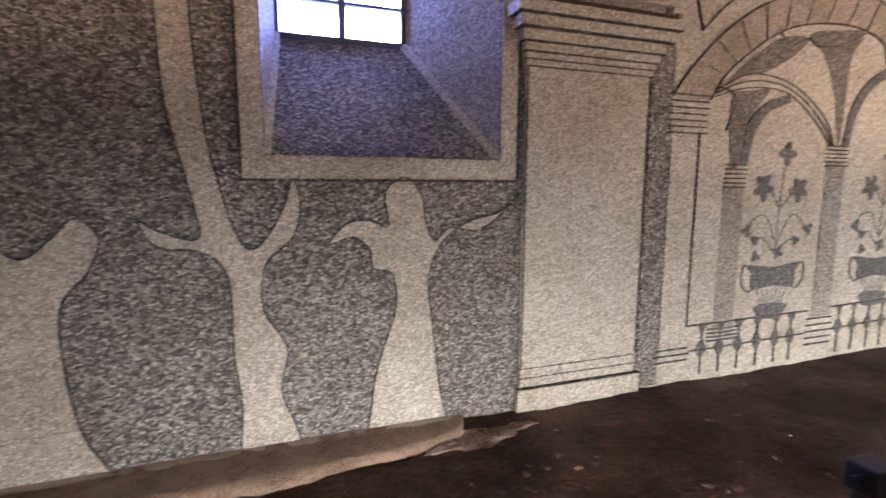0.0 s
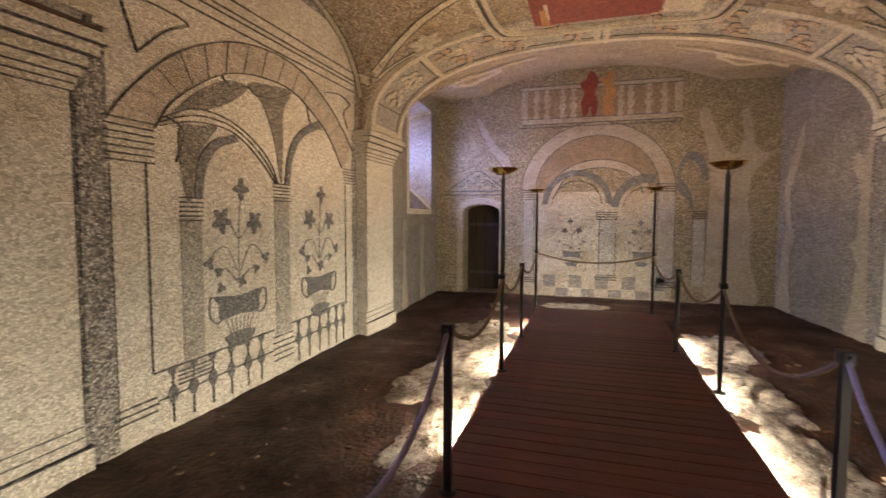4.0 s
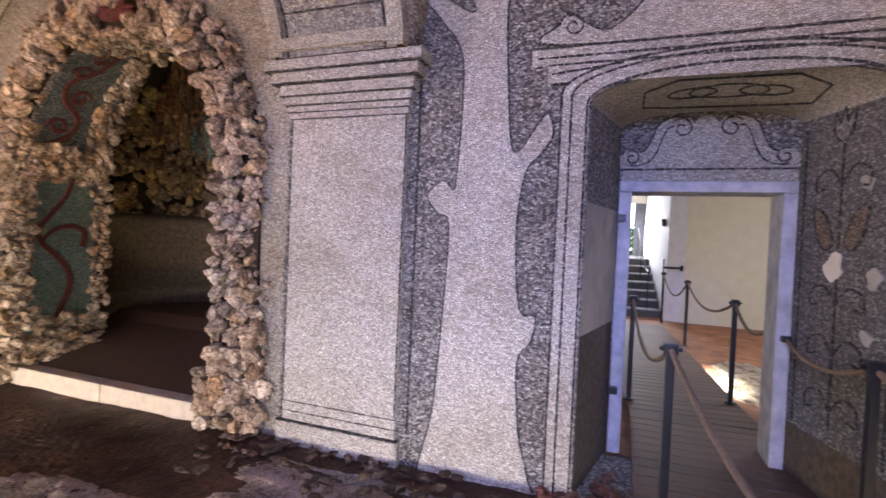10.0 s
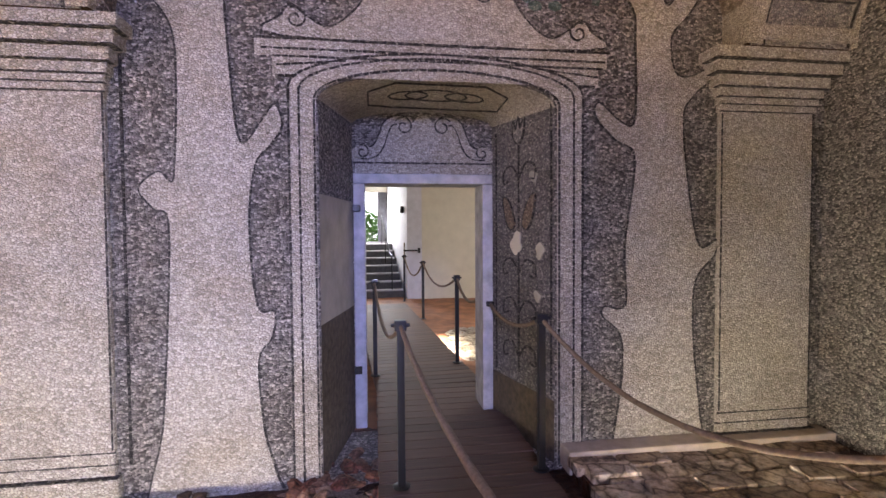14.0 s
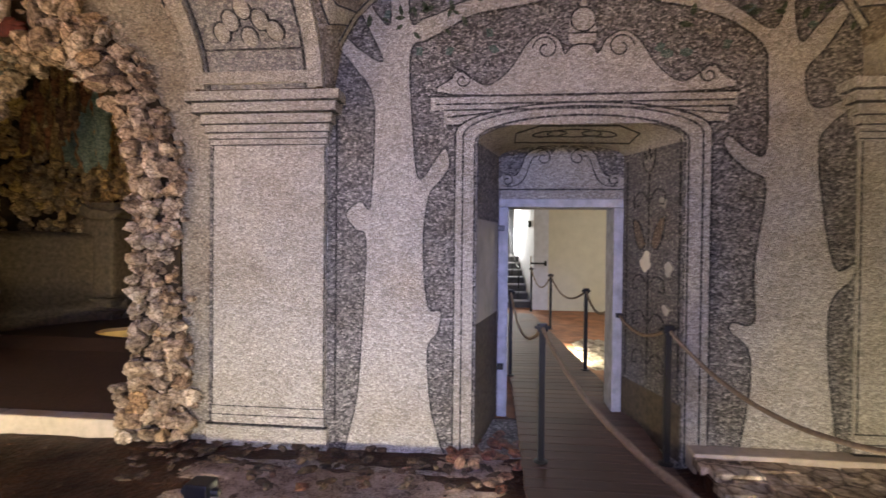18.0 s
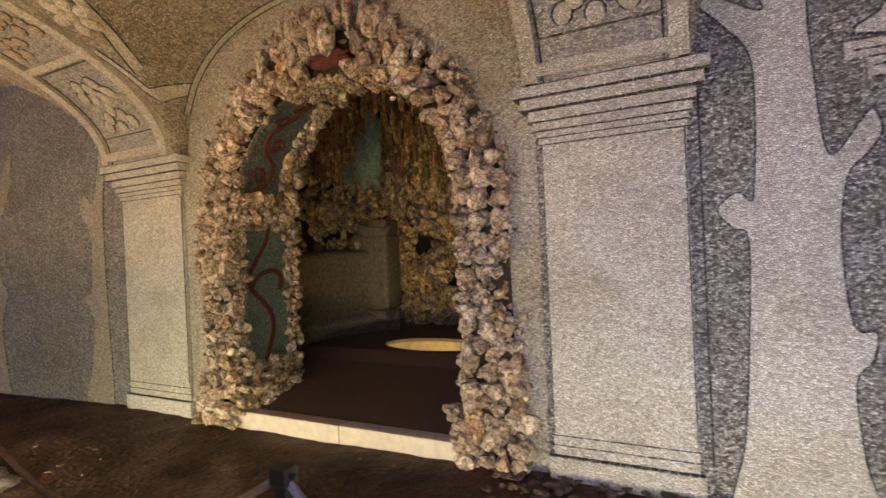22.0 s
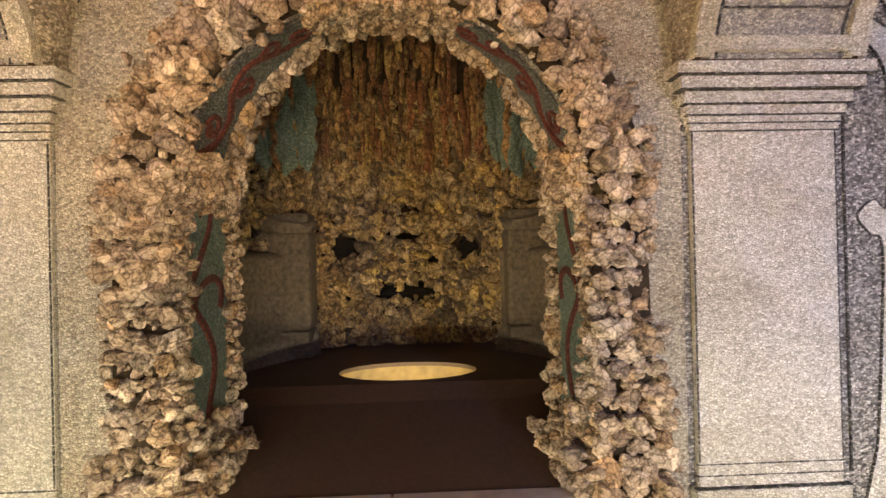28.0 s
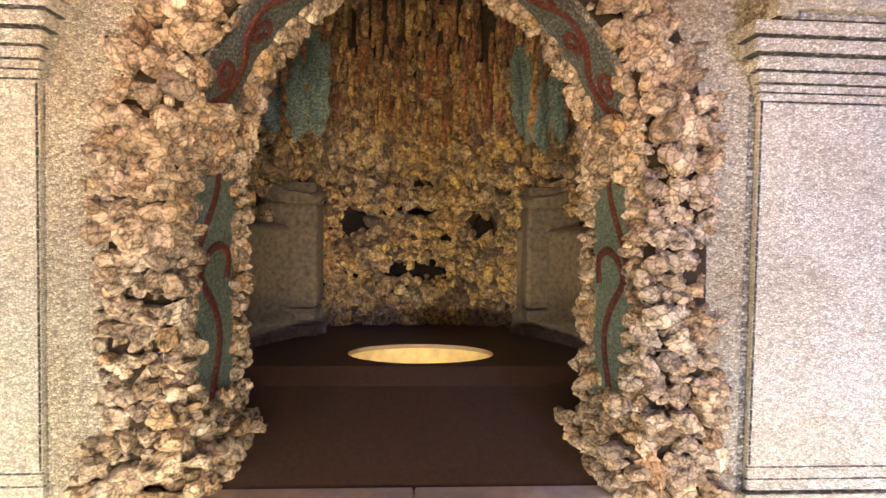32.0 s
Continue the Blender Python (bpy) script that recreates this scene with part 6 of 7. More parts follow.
# rocks wrapping the back edge of the arch
for side in (-1, 1):
    edge = NX1 if side > 0 else NX0
    for k in range(150):
        z = random.uniform(0.15, 2.15)
        q = random.uniform(0.03, 0.06)
        infill.append(rock_pose((edge - side * random.uniform(-0.02, 0.09), -4.61 - random.uniform(0, 0.16), z), q * 1.2, q, q * random.uniform(0.7, 1.3)))
    for k in range(150):
        q = random.uniform(0.028, 0.06)
        infill.append(rock_pose((edge - side * random.uniform(-0.02, 0.05), YD + 0.03 - random.uniform(0, 0.13), random.uniform(0.15, 2.2)), q, q * 1.2, q))
    for k in range(110):
        q = random.uniform(0.035, 0.07)
        f = random.random()
        infill.append(rock_pose((edge - side * random.uniform(-0.02, 0.10), -4.0 - 0.62 * random.random(), 0.13 + 0.45 * f * f + 0.1 * random.random()), q * 1.1, q * 1.3, q))
    # a course of stones between the panel and the arch above it
    for k in range(95):
        q, a = random.uniform(0.04, 0.08), radians(random.uniform(1, 15))
        infill.append(rock_pose((NC + side * random.uniform(1.20, 1.28) * math.cos(a), -4.0 - random.uniform(0, 0.68), NSPR + random.uniform(1.20, 1.28) * math.sin(a)), q * 1.1, q * 1.3, q))
    # rubble heaped on the ends of the sill and the edge of the floor
    for k in range(120):
        f = random.random()
        q = random.uniform(0.03, 0.07)
        infill.append(rock_pose((edge - side * random.uniform(-0.05, 0.24) * (0.55 + 0.6 * f), YD + 0.10 - 0.78 * f, 0.12 + 0.02 * f + abs(random.gauss(0, 0.16)) * (1 - 0.3 * f)), q * 1.4, q * 1.2, q * 0.8))
for k in range(210):
    a = math.pi * random.uniform(0.01, 0.99)
    rr = random.uniform(0.935, 1.0) + 0.025 * math.sin(a)
    q = random.uniform(0.04, 0.075)
    y = -4.50 - random.uniform(0, 0.24)
    infill.append(rock_pose((NC + 1.27 * rr * math.cos(a), y, NSPR + 1.27 * rr * math.sin(a) + arch_lift(a, y)), q, q, q * random.uniform(1.0, 1.7), 0.2))
for k in range(90):
    a = math.pi * random.choice((random.uniform(0.02, 0.14), random.uniform(0.38, 0.62), random.uniform(0.86, 0.98)))
    q = random.uniform(0.028, 0.055)
    infill.append(rock_pose((NC + 1.25 * math.cos(a), YD + 0.03 - random.uniform(0.0, 0.10), NSPR + 1.25 * math.sin(a)), q, q, q * random.uniform(0.9, 1.5), 0.3))
for k in range(240):
    a = math.pi * random.uniform(0.37, 0.63)
    q = random.uniform(0.025, 0.05)
    y = YD + 0.02 - random.uniform(0.0, 0.62)
    infill.append(rock_pose((NC + 1.265 * math.cos(a), y, NSPR + 1.265 * math.sin(a) + arch_lift(a, y)), q, q, q * random.uniform(0.9, 1.7), 0.15))
rock_stuff("rock_chips", infill, M_ROCK, "small tan tufa pieces filling the gaps of the arch")


def vine_stroke(bm, place, pts, w0, w1, lift=0.014):
    """A raised line that swells from w0 to w1, on a curved or flat face."""
    n = len(pts)
    rows = []
    for i in range(n):
        a, b = Vector(pts[max(i - 1, 0)]), Vector(pts[min(i + 1, n - 1)])
        t = (b - a).normalized() if (b - a).length > 1e-6 else Vector((1, 0))
        sd = Vector((-t.y, t.x)) * (w0 + (w1 - w0) * i / (n - 1)) / 2
        c = Vector(pts[i])
        rows.append([bm.verts.new(place(*q, d)) for q, d in ((c - sd, 0.0), (c - sd * 0.7, lift), (c + sd * 0.7, lift), (c + sd, 0.0))])
    for a, b in zip(rows, rows[1:]):
        for k in range(3):
            bm.faces.new((a[k], a[k + 1], b[k + 1], b[k]))
    bm.faces.new(rows[0])
    bm.faces.new(rows[-1][::-1])


# teal panels with red scrolls on the reveals of the arch
for side, x in ((1, NX1 - 0.012), (-1, NX0 + 0.012)):
    pl = Plane((x, 0, 0), (0, 1, 0), (-side, 0, 0))
    pan = thing("scroll_panel", "teal mosaic panel with a red scrolling vine", "mosaic panel", kind="structure")
    inlay("teal_field", pl, [spline([(-4.06, 0.30), (-4.05, 1.2), (-4.12, 2.0), (-4.30, 2.14), (-4.56, 2.14), (-4.64, 1.6), (-4.62, 0.9), (-4.60, 0.3)], 5, True)], M_TEAL, pan, -0.01, 0.008)
    bm = bmesh.new()
    place = lambda u, v, d: pl.at(u, v, 0.008 + d)
    vine_stroke(bm, place, spline([(-4.26, 1.95), (-4.22, 2.05), (-4.33, 2.10), (-4.40, 2.02), (-4.35, 1.82), (-4.20, 1.61), (-4.10, 1.46), (-4.13, 1.32), (-4.30, 1.15), (-4.40, 0.98), (-4.39, 0.81), (-4.31, 0.62), (-4.28, 0.40)], 7), 0.042, 0.078)
    vine_stroke(bm, place, spline([(-4.13, 1.30), (-4.16, 1.38), (-4.25, 1.46), (-4.42, 1.50), (-4.54, 1.43), (-4.52, 1.28)], 6), 0.034, 0.075)
    vine_stroke(bm, place, spline([(-4.22, 2.05), (-4.24, 1.99), (-4.27, 1.93)], 4), 0.06, 0.10)
    part("red_vine", bm, M_VINE, pan)
    a0, a1 = 13, 70
    n = 14
    ang = lambda v: radians(v if side > 0 else 180 - v)
    vs, fs = [], []
    for i in range(n + 1):
        a = ang(a0 + (a1 - a0) * i / n)
        for yy in (-3.99, -4.50):
            vs.append((NC + 1.25 * math.cos(a), yy, NSPR + 1.25 * math.sin(a) + arch_lift(a, yy)))
        if i:
            fs.append((2 * i - 2, 2 * i, 2 * i + 1, 2 * i - 1))
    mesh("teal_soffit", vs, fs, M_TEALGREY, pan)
    bm = bmesh.new()
    bend = lambda v: ang(14 + (v - 26) * 1.22)
    place = lambda u, v, d: Vector((NC + (1.248 - d) * math.cos(bend(v)), u, NSPR + (1.248 - d) * math.sin(bend(v)) + arch_lift(bend(v), u)))
    vine_stroke(bm, lambda u, v, d: place(u, v * 40, d), spline([(-4.08, 27 / 40), (-4.29, 32 / 40), (-4.33, 39 / 40), (-4.14, 46 / 40), (-4.11, 53 / 40), (-4.28, 60 / 40), (-4.33, 68 / 40)], 7), 0.06, 0.05, 0.018)
    for cu, cv, fl in ((-4.17, 35, 1), (-4.27, 47, -1), (-4.15, 58, 1), (-4.22, 66, -1)):
        vine_stroke(bm, lambda u, v, d: place(u, v * 40, d), [(cu + fl * (0.10 - 0.0042 * i) * math.cos(i * 0.42), cv / 40 + (0.085 - 0.0036 * i) * math.sin(i * 0.42)) for i in range(17)], 0.03, 0.055, 0.018)
    part("red_vine", bm, M_VINE, pan)
bm = bmesh.new()
add_petals(bm, Matrix.Translation((ROSE[0], YD + 0.10, ROSE[1])) @ Matrix.Rotation(radians(75), 4, "X") @ Matrix.Diagonal((1.7, 0.55, 1, 1)), 0.14, 9, 0.03)
bmesh.ops.create_icosphere(bm, subdivisions=3, radius=1.0, matrix=Matrix.Translation((ROSE[0], YD + 0.08, ROSE[1] - 0.01)) @ Matrix.Diagonal((0.22, 0.06, 0.065, 1)))
tagged(part("red_rosette", bm, plain("maroon_shell", (0.065, 0.011, 0.009), 0.95, 0, 20, 0.45, 0.012), None, smooth=True), "dark red shell rosette at the crown of the arch", "ornament", kind="structure")

sill = thing("threshold", "pale stone sill of two slabs across the grotto mouth", "sill", (NC, -3.95, 0), kind="structure")
for a, b in ((NX0 - 0.1, 3.885), (3.893, NX1 + 0.08)):
    box("slab", a - NC, b - NC, -0.11, 0.07, -0.08, 0.135, M_STONE, sill, bevel=0.012)

# chamber behind the arch
cave = thing("wall_grotto", "dark rounded grotto chamber lined with tufa", "grotto", kind="structure")
CX, CY, RX, RY = 3.86, -5.3, 2.0, 1.95
PITX, PITY = 3.84, -5.70


def cave_at(a, z, r=1.0):
    k = 1.0 if z < 2.6 else math.sqrt(max(0.0, 1 - ((z - 2.6) / 1.5) ** 2))
    return Vector((CX + RX * r * k * math.cos(a), CY - RY * r * k * math.sin(a), z))


vs, fs = [], []
NA, NZ = 28, 20
for j in range(NZ + 1):
    z = 0.2 + (4.1 - 0.2) * j / NZ
    for i in range(NA + 1):
        vs.append(cave_at(math.pi * i / NA, z, 1.03))
for j in range(NZ):
    for i in range(NA):
        k = j * (NA + 1) + i
        fs.append((k, k + 1, k + NA + 2, k + NA + 1))
# shell kept near black so gaps between the lining rocks look shaded
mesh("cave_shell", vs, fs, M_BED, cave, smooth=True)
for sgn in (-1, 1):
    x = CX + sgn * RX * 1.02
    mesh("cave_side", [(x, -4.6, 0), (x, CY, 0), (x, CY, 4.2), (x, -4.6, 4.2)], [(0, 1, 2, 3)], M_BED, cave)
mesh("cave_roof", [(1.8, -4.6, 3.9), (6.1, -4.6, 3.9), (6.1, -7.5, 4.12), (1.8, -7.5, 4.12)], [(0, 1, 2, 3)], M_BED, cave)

# plain stone dado on both flanks, with a rounded foot and a worn top
for sgn in (-1, 1):
    prof = ((0.955, 1.70), (0.90, 1.66), (0.885, 1.60), (0.90, 1.55), (0.905, 0.78), (0.86, 0.74), (0.845, 0.66), (0.87, 0.60), (0.83, 0.55), (0.82, 0.40))
    ND = 18
    vs, fs = [], []
    for i in range(ND + 1):
        a = -0.30 + 1.22 * i / ND
        for r, z in prof:
            z += 0.016 * noise.noise(Vector((a * 4, z * 3, sgn)))
            r += 0.012 * noise.noise(Vector((a * 6, z * 5, sgn + 4)))
            vs.append((CX + sgn * RX * r * math.cos(a), CY - RY * r * math.sin(a), z))
    m = len(prof)
    for i in range(ND):
        for k in range(m - 1):
            q = i * m + k
            fs.append((q, q + 1, q + m + 1, q + m))
    mesh("stone_dado", vs, fs, M_PEDESTAL, cave, smooth=True)

# platform with an oval pit
plat = thing("floor_grotto", "dark brown sloping grotto floor with a lit oval pit", "floor", kind="structure")
bm = bmesh.new()
pit = [(PITX + 0.665 * math.cos(2 * math.pi * i / 40), PITY + 0.36 * math.sin(2 * math.pi * i / 40)) for i in range(40)]
lp = [bm.verts.new((x, y, 0.5)) for x, y in ((1.9, -7.5), (6.0, -7.5), (6.0, -5.25), (1.9, -5.25))]
lq = [bm.verts.new((x, y, 0.5)) for x, y in pit]
es = [bm.edges.new((a, b)) for L in (lp, lq) for a, b in zip(L, L[1:] + L[:1])]
bmesh.ops.triangle_fill(bm, edges=es, use_beauty=True)
ld = [bm.verts.new((x, y, 0.455)) for x, y in pit]
for i in range(40):
    bm.faces.new((lq[i], lq[(i + 1) % 40], ld[(i + 1) % 40], ld[i]))
fr = [bm.verts.new(p) for p in ((2.9, -5.05, 0.40), (5.0, -5.05, 0.40), (2.5, -4.0, 0.13), (5.25, -4.0, 0.13), (1.9, -4.6, 0.14), (6.0, -4.6, 0.14))]
bm.faces.new((lp[3], lp[2], fr[1], fr[0]))
bm.faces.new((fr[0], fr[1], fr[3], fr[2]))
bm.faces.new((lp[3], fr[0], fr[2], fr[4]))
bm.faces.new((lp[2], fr[5], fr[3], fr[1]))
part("screed", bm, M_BROWN, plat)
bm = bmesh.new()
ra = [bm.verts.new((x, y, 0.46)) for x, y in pit]
rb = [bm.verts.new((PITX + (x - PITX) * 0.94, PITY + (y - PITY) * 0.94, 0.08)) for x, y in pit]
for i in range(40):
    bm.faces.new((ra[i], ra[(i + 1) % 40], rb[(i + 1) % 40], rb[i]))
bm.faces.new(rb)
part("pit_lining", bm, M_GOLD, plat, "yellow-lit lining of the oval pit", True)
bm = bmesh.new()
add_lathe(bm, [(0.07, 0.0), (0.09, 0.05), (0.085, 0.06), (0.0, 0.06)], seg=16)
spot = part("pit_lamp", bm, M_IRON, plat, "small sunk lamp in the pit")
spot.location = (PITX, PITY + 0.14, 0.085)

# the mask of rocks on the back wall
random.seed(33)
mask = thing("rock_mask", "grotesque face of ochre tufa rocks with hollow eyes and mouth", "rock mask", kind="structure")
MX = 3.865
EYES, MOUTH = ((MX + 0.76, 1.72), (MX - 0.755, 1.71)), (MX, 1.15)
inner, count = [], 0


def mask_free(u, v):
    u += 0.06 * noise.noise(Vector((u * 7, v * 7, 3.1)))
    v += 0.06 * noise.noise(Vector((u * 7, v * 7, 8.4)))
    if any(abs(u - a) < 0.15 and abs(v - b) < 0.13 for a, b in EYES):
        return False
    if abs(u - MOUTH[0]) < 0.42 and abs(v - MOUTH[1]) < 0.11:
        return False
    return not (abs(u - MOUTH[0]) < 0.16 and abs(v - 1.86) < 0.06) and not (abs(u - MOUTH[0]) < 0.55 and abs(v - 2.20) < 0.05)


def mask_out(u, v):
    du, b = u - MX, 0.0
    b += 0.22 * math.exp(-(du / 0.16) ** 2 - ((v - 1.55) / 0.25) ** 2)
    b += 0.20 * sum(math.exp(-((u - q) / 0.25) ** 2 - ((v - 1.3) / 0.22) ** 2) for q in (MX + 0.57, MX - 0.57))
    b += 0.18 * math.exp(-((v - 2.02) / 0.12) ** 2) * (1 if abs(du) < 1.0 else 0.3)
    b += 0.20 * math.exp(-(du / 0.5) ** 2 - ((v - 0.9) / 0.14) ** 2)
    return b


for iv in range(25):
    v = 0.56 + 0.115 * iv
    for iu in range(17):
        u = MX + (iu - 8) * 0.145 + (0.07 if iv % 2 else 0) + random.uniform(-0.035, 0.035)
        vv = v + random.uniform(-0.03, 0.03)
        if not mask_free(u, vv):
            continue
        a = math.acos(max(-0.9, min(0.9, (u - CX) / RX)))
        y = max(-7.12, CY - RY * math.sin(a)) + mask_out(u, vv) + random.uniform(-0.04, 0.05)
        r = random.uniform(0.072, 0.125)
        tall = 1.0 if vv < 2.3 else 1.4
        m = rock_pose((u, y, vv), r * 1.05, r * 0.9, r * random.uniform(0.75, 1.0) * tall)
        if count < 300:
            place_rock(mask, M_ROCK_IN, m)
            count += 1
        else:
            inner.append(m)
for _ in range(2600):
    u, vv = MX + random.uniform(-1.25, 1.25), random.uniform(0.5, 2.9)
    if not mask_free(u, vv) and (vv > 1.4 or random.random() < 0.8):
        continue
    a = math.acos(max(-0.9, min(0.9, (u - CX) / RX)))
    q = random.uniform(0.022, 0.06)
    inner.append(rock_pose((u, max(-7.12, CY - RY * math.sin(a)) + mask_out(u, vv) + random.uniform(-0.06, 0.06), vv), q * 1.2, q, q * random.uniform(0.7, 1.4)))
for _ in range(2100):
    a, z = random.uniform(0.05, math.pi - 0.05), random.uniform(0.5, 3.3)
    p = cave_at(a, z, 0.99)
    if abs(p.x - MX) < 1.1 and z < 2.4:
        continue
    if abs(p.x - MX) > 1.05 and 0.5 < z < 1.62:
        continue
    inner.append(rock_pose(p, *(random.uniform(0.05, 0.105) for _ in range(3))))
for _ in range(800):
    a, z = random.uniform(0.3, math.pi - 0.3), random.uniform(2.2, 3.5)
    q = random.uniform(0.04, 0.09)
    inner.append(rock_pose(cave_at(a, z, random.uniform(0.90, 0.98)), q, q, q * random.uniform(0.9, 1.8), 0.3))
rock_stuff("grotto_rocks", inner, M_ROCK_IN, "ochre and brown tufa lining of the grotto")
stal = []
for _ in range(560):
    a, z = random.uniform(0.25, math.pi - 0.25), random.uniform(2.78, 3.95)
    L = random.uniform(0.16, 0.40)
    stal.append(rock_pose(cave_at(a, z, random.uniform(0.86, 0.99)), random.uniform(0.035, 0.075), random.uniform(0.025, 0.05), L, 0.05))
rock_stuff("stalactites", stal, M_STALACTITE, "hanging reddish-brown stalactites under the grotto vault")
# flat black lumps paint the darkness of the eyes and mouth
for (u, v), nm in ((EYES[0], "eye_shade"), (EYES[1], "eye_shade"), (MOUTH, "mouth_shade")):
    w, h = (0.11, 0.10) if nm == "eye_shade" else (0.36, 0.085)
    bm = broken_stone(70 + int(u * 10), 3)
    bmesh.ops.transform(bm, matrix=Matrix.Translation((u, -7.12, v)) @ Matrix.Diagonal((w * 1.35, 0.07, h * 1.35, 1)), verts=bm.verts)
    part(nm, bm, M_BLACK, mask, "black lump painting the shade of a hollow")
random.seed(7)
for sgn, x0, x1, zb in ((1, 4.82, 5.42, 2.56), (-1, 2.42, 2.92, 2.50)):
    drape = thing("teal_drapery", "teal mosaic stalactite drapery in the grotto corner", "stalactites", kind="structure")
    for k in range(12):
        f = (k + 0.5) / 12
        x = x0 + (x1 - x0) * f
        zt = 3.75 - 0.5 * abs(f - 0.5) + random.uniform(-0.05, 0.05)
        zl = zb - 0.10 + random.uniform(0.0, 0.20) + 0.22 * abs(f - 0.45)
        yb = cave_at(math.acos(max(-0.95, min(0.95, (x - CX) / RX))), 2.5, 1.0).y
        bm = bmesh.new()
        pts, tap = [], []
        for i in range(26):
            s = i / 25
            pts.append((x + 0.014 * math.sin(i * 0.9 + k * 2), max(yb + 0.36, -6.20) + 0.05 * math.sin(2.2 * s + k), zt + (zl - zt) * s))
            tap.append((0.7 + 0.4 * math.sin(math.pi * min(1, 0.15 + s * 0.8)) + 0.22 * noise.noise(Vector((k * 3.3, i * 0.45, sgn)))) * (0.3 if i == 25 else 0.7 if i == 24 else 1))
        add_tube(bm, pts, (x1 - x0) / 12 * 1.25, 12, tap)
        for vert in bm.verts:
            vert.co += 0.022 * Vector((noise.noise(vert.co * 17), noise.noise(vert.co * 17 + Vector((9, 3, 1))), noise.noise(vert.co * 11)))
        part("stalactite", bm, M_TEAL if k not in (3, 7) else M_STALACTITE, drape, smooth=False)
    px = 3.83 + sgn * 1.42
    pd = thing("pedestal", "grey-brown grit stone pedestal with a carved claw", "pedestal", (px, -6.62, 0.5), "grotto pedestals")
    box("foot", -0.34, 0.34, -0.2, 0.26, 0.0, 0.12, M_PEDESTAL, pd, bevel=0.045)
    box("cushion", -0.31, 0.31, -0.2, 0.24, 0.16, 0.30, M_PEDESTAL, pd, bevel=0.06)
    box("block", -0.31, 0.31, -0.2, 0.20, 0.30, 1.40, M_PEDESTAL, pd, bevel=0.05)
    box("cap", -0.30, 0.30, -0.2, 0.17, 1.395, 1.62, M_PEDESTAL, pd, bevel=0.05)
    for k in range(6):
        bm = bmesh.new()
        add_tube(bm, [(sgn * 0.34, 0.10, 1.66 + 0.02 * k), (sgn * (0.22 - 0.02 * k), 0.19, 1.60 - 0.028 * k), (-sgn * 0.02, 0.24, 1.50 - 0.018 * k), (-sgn * (0.24 + 0.012 * k), 0.20, 1.47 - 0.012 * k), (-sgn * (0.34 + 0.01 * k), 0.12, 1.52)], 0.032, 8, [0.9, 1.1, 1.0, 1.0, 0.5])
        part("talon", bm, M_PEDESTAL, pd, "carved stone talon", True)

# ---- walkway, posts, ropes, torches ----
deck = thing("boardwalk", "long reddish-brown timber boardwalk on low joists", "boardwalk", (3.0, -0.6, 0))
DX0, DX1, DY0, DY1 = -1.66, 7.93, -1.53, 0.36
bm = bmesh.new()
add_box(bm, -0.068, 0.068, DY0 + 0.6, DY1 + 0.6, 0.068, 0.1, 0.005)
plank = part("plank", bm, M_DECK, deck)
plank.location = (DX0 + 0.07 - 3.0, 0, 0)
k = 1
while DX0 + 0.07 + 0.1425 * k < DX1 - 0.05:
    p2 = new("plank", plank.data)
    p2.parent = deck
    p2.location = (DX0 + 0.07 + 0.1425 * k - 3.0, 0.004 * math.sin(k * 12.9), 0.0012 * math.sin(k * 7.7))
    k += 1
for y in (-1.2, -0.6, 0.05):
    box("joist", DX0 + 0.03 - 3, DX1 - 0.03 - 3, y - 0.03 + 0.6, y + 0.03 + 0.6, -0.06, 0.066, M_DECK, deck)
deck2 = thing("side_boardwalk", "narrow weathered boardwalk leading through the doorway", "boardwalk", (-0.975, -5.45, 0))
BEND = radians(4.0)
bm = bmesh.new()
add_box(bm, -0.515, 0.515, -0.066, 0.066, 0.062, 0.094, 0.005)
plank = part("plank", bm, M_DECK2, deck2)
plank.location = (0, 3.78, 0)
for k in range(1, 67):
    p2 = new("plank", plank.data)
    p2.parent = deck2
    run, shift = 3.78 - 0.1395 * k, 0.004 * math.sin(k * 9.1)
    if run > 0:
        p2.matrix_basis = pose(shift, run, 0.001 * math.sin(k * 5.7))
    else:
        p2.matrix_basis = pose(shift - math.sin(BEND) * run, math.cos(BEND) * run, 0.001 * math.sin(k * 5.7) - 0.002, 0, 0, math.degrees(BEND))
for x in (-0.4, 0.4):
    box("joist", x - 0.03, x + 0.03, 0.0, 3.83, -0.06, 0.06, M_DECK2, deck2)
    box("joist", x - 0.03, x + 0.03, -5.4, -0.02, -0.064, 0.056, M_DECK2, deck2).rotation_euler = (0, 0, BEND)


def post(x, y, top=1.05, base=0.1, label="slim black iron rope post with a hooked cap"):
    ob = thing("rope_post", label, "rope post", (x, y, base), "rope posts")
    h = top - base
    bm = bmesh.new()
    add_lathe(bm, [(0.05, 0.0), (0.05, 0.008), (0.024, 0.014), (0.0, 0.014)], seg=16)
    part("foot_plate", bm, M_IRON, ob, smooth=False)
    bm = bmesh.new()
    add_box(bm, -0.021, 0.021, -0.021, 0.021, 0.012, h - 0.05, 0.004)
    part("pole", bm, M_IRON, ob, smooth=False)
    bm = bmesh.new()
    add_box(bm, -0.034, 0.034, -0.03, 0.03, h - 0.06, h, 0.006)
    cap = part("cap", bm, M_IRON, ob)
    bm = bmesh.new()
    add_tube(bm, [(0.028 * s, 0, h - 0.03) for s in (-1.9, -1, 1, 1.9)], 0.011, 8)
    part("hook", bm, M_IRON, cap)
    return ob


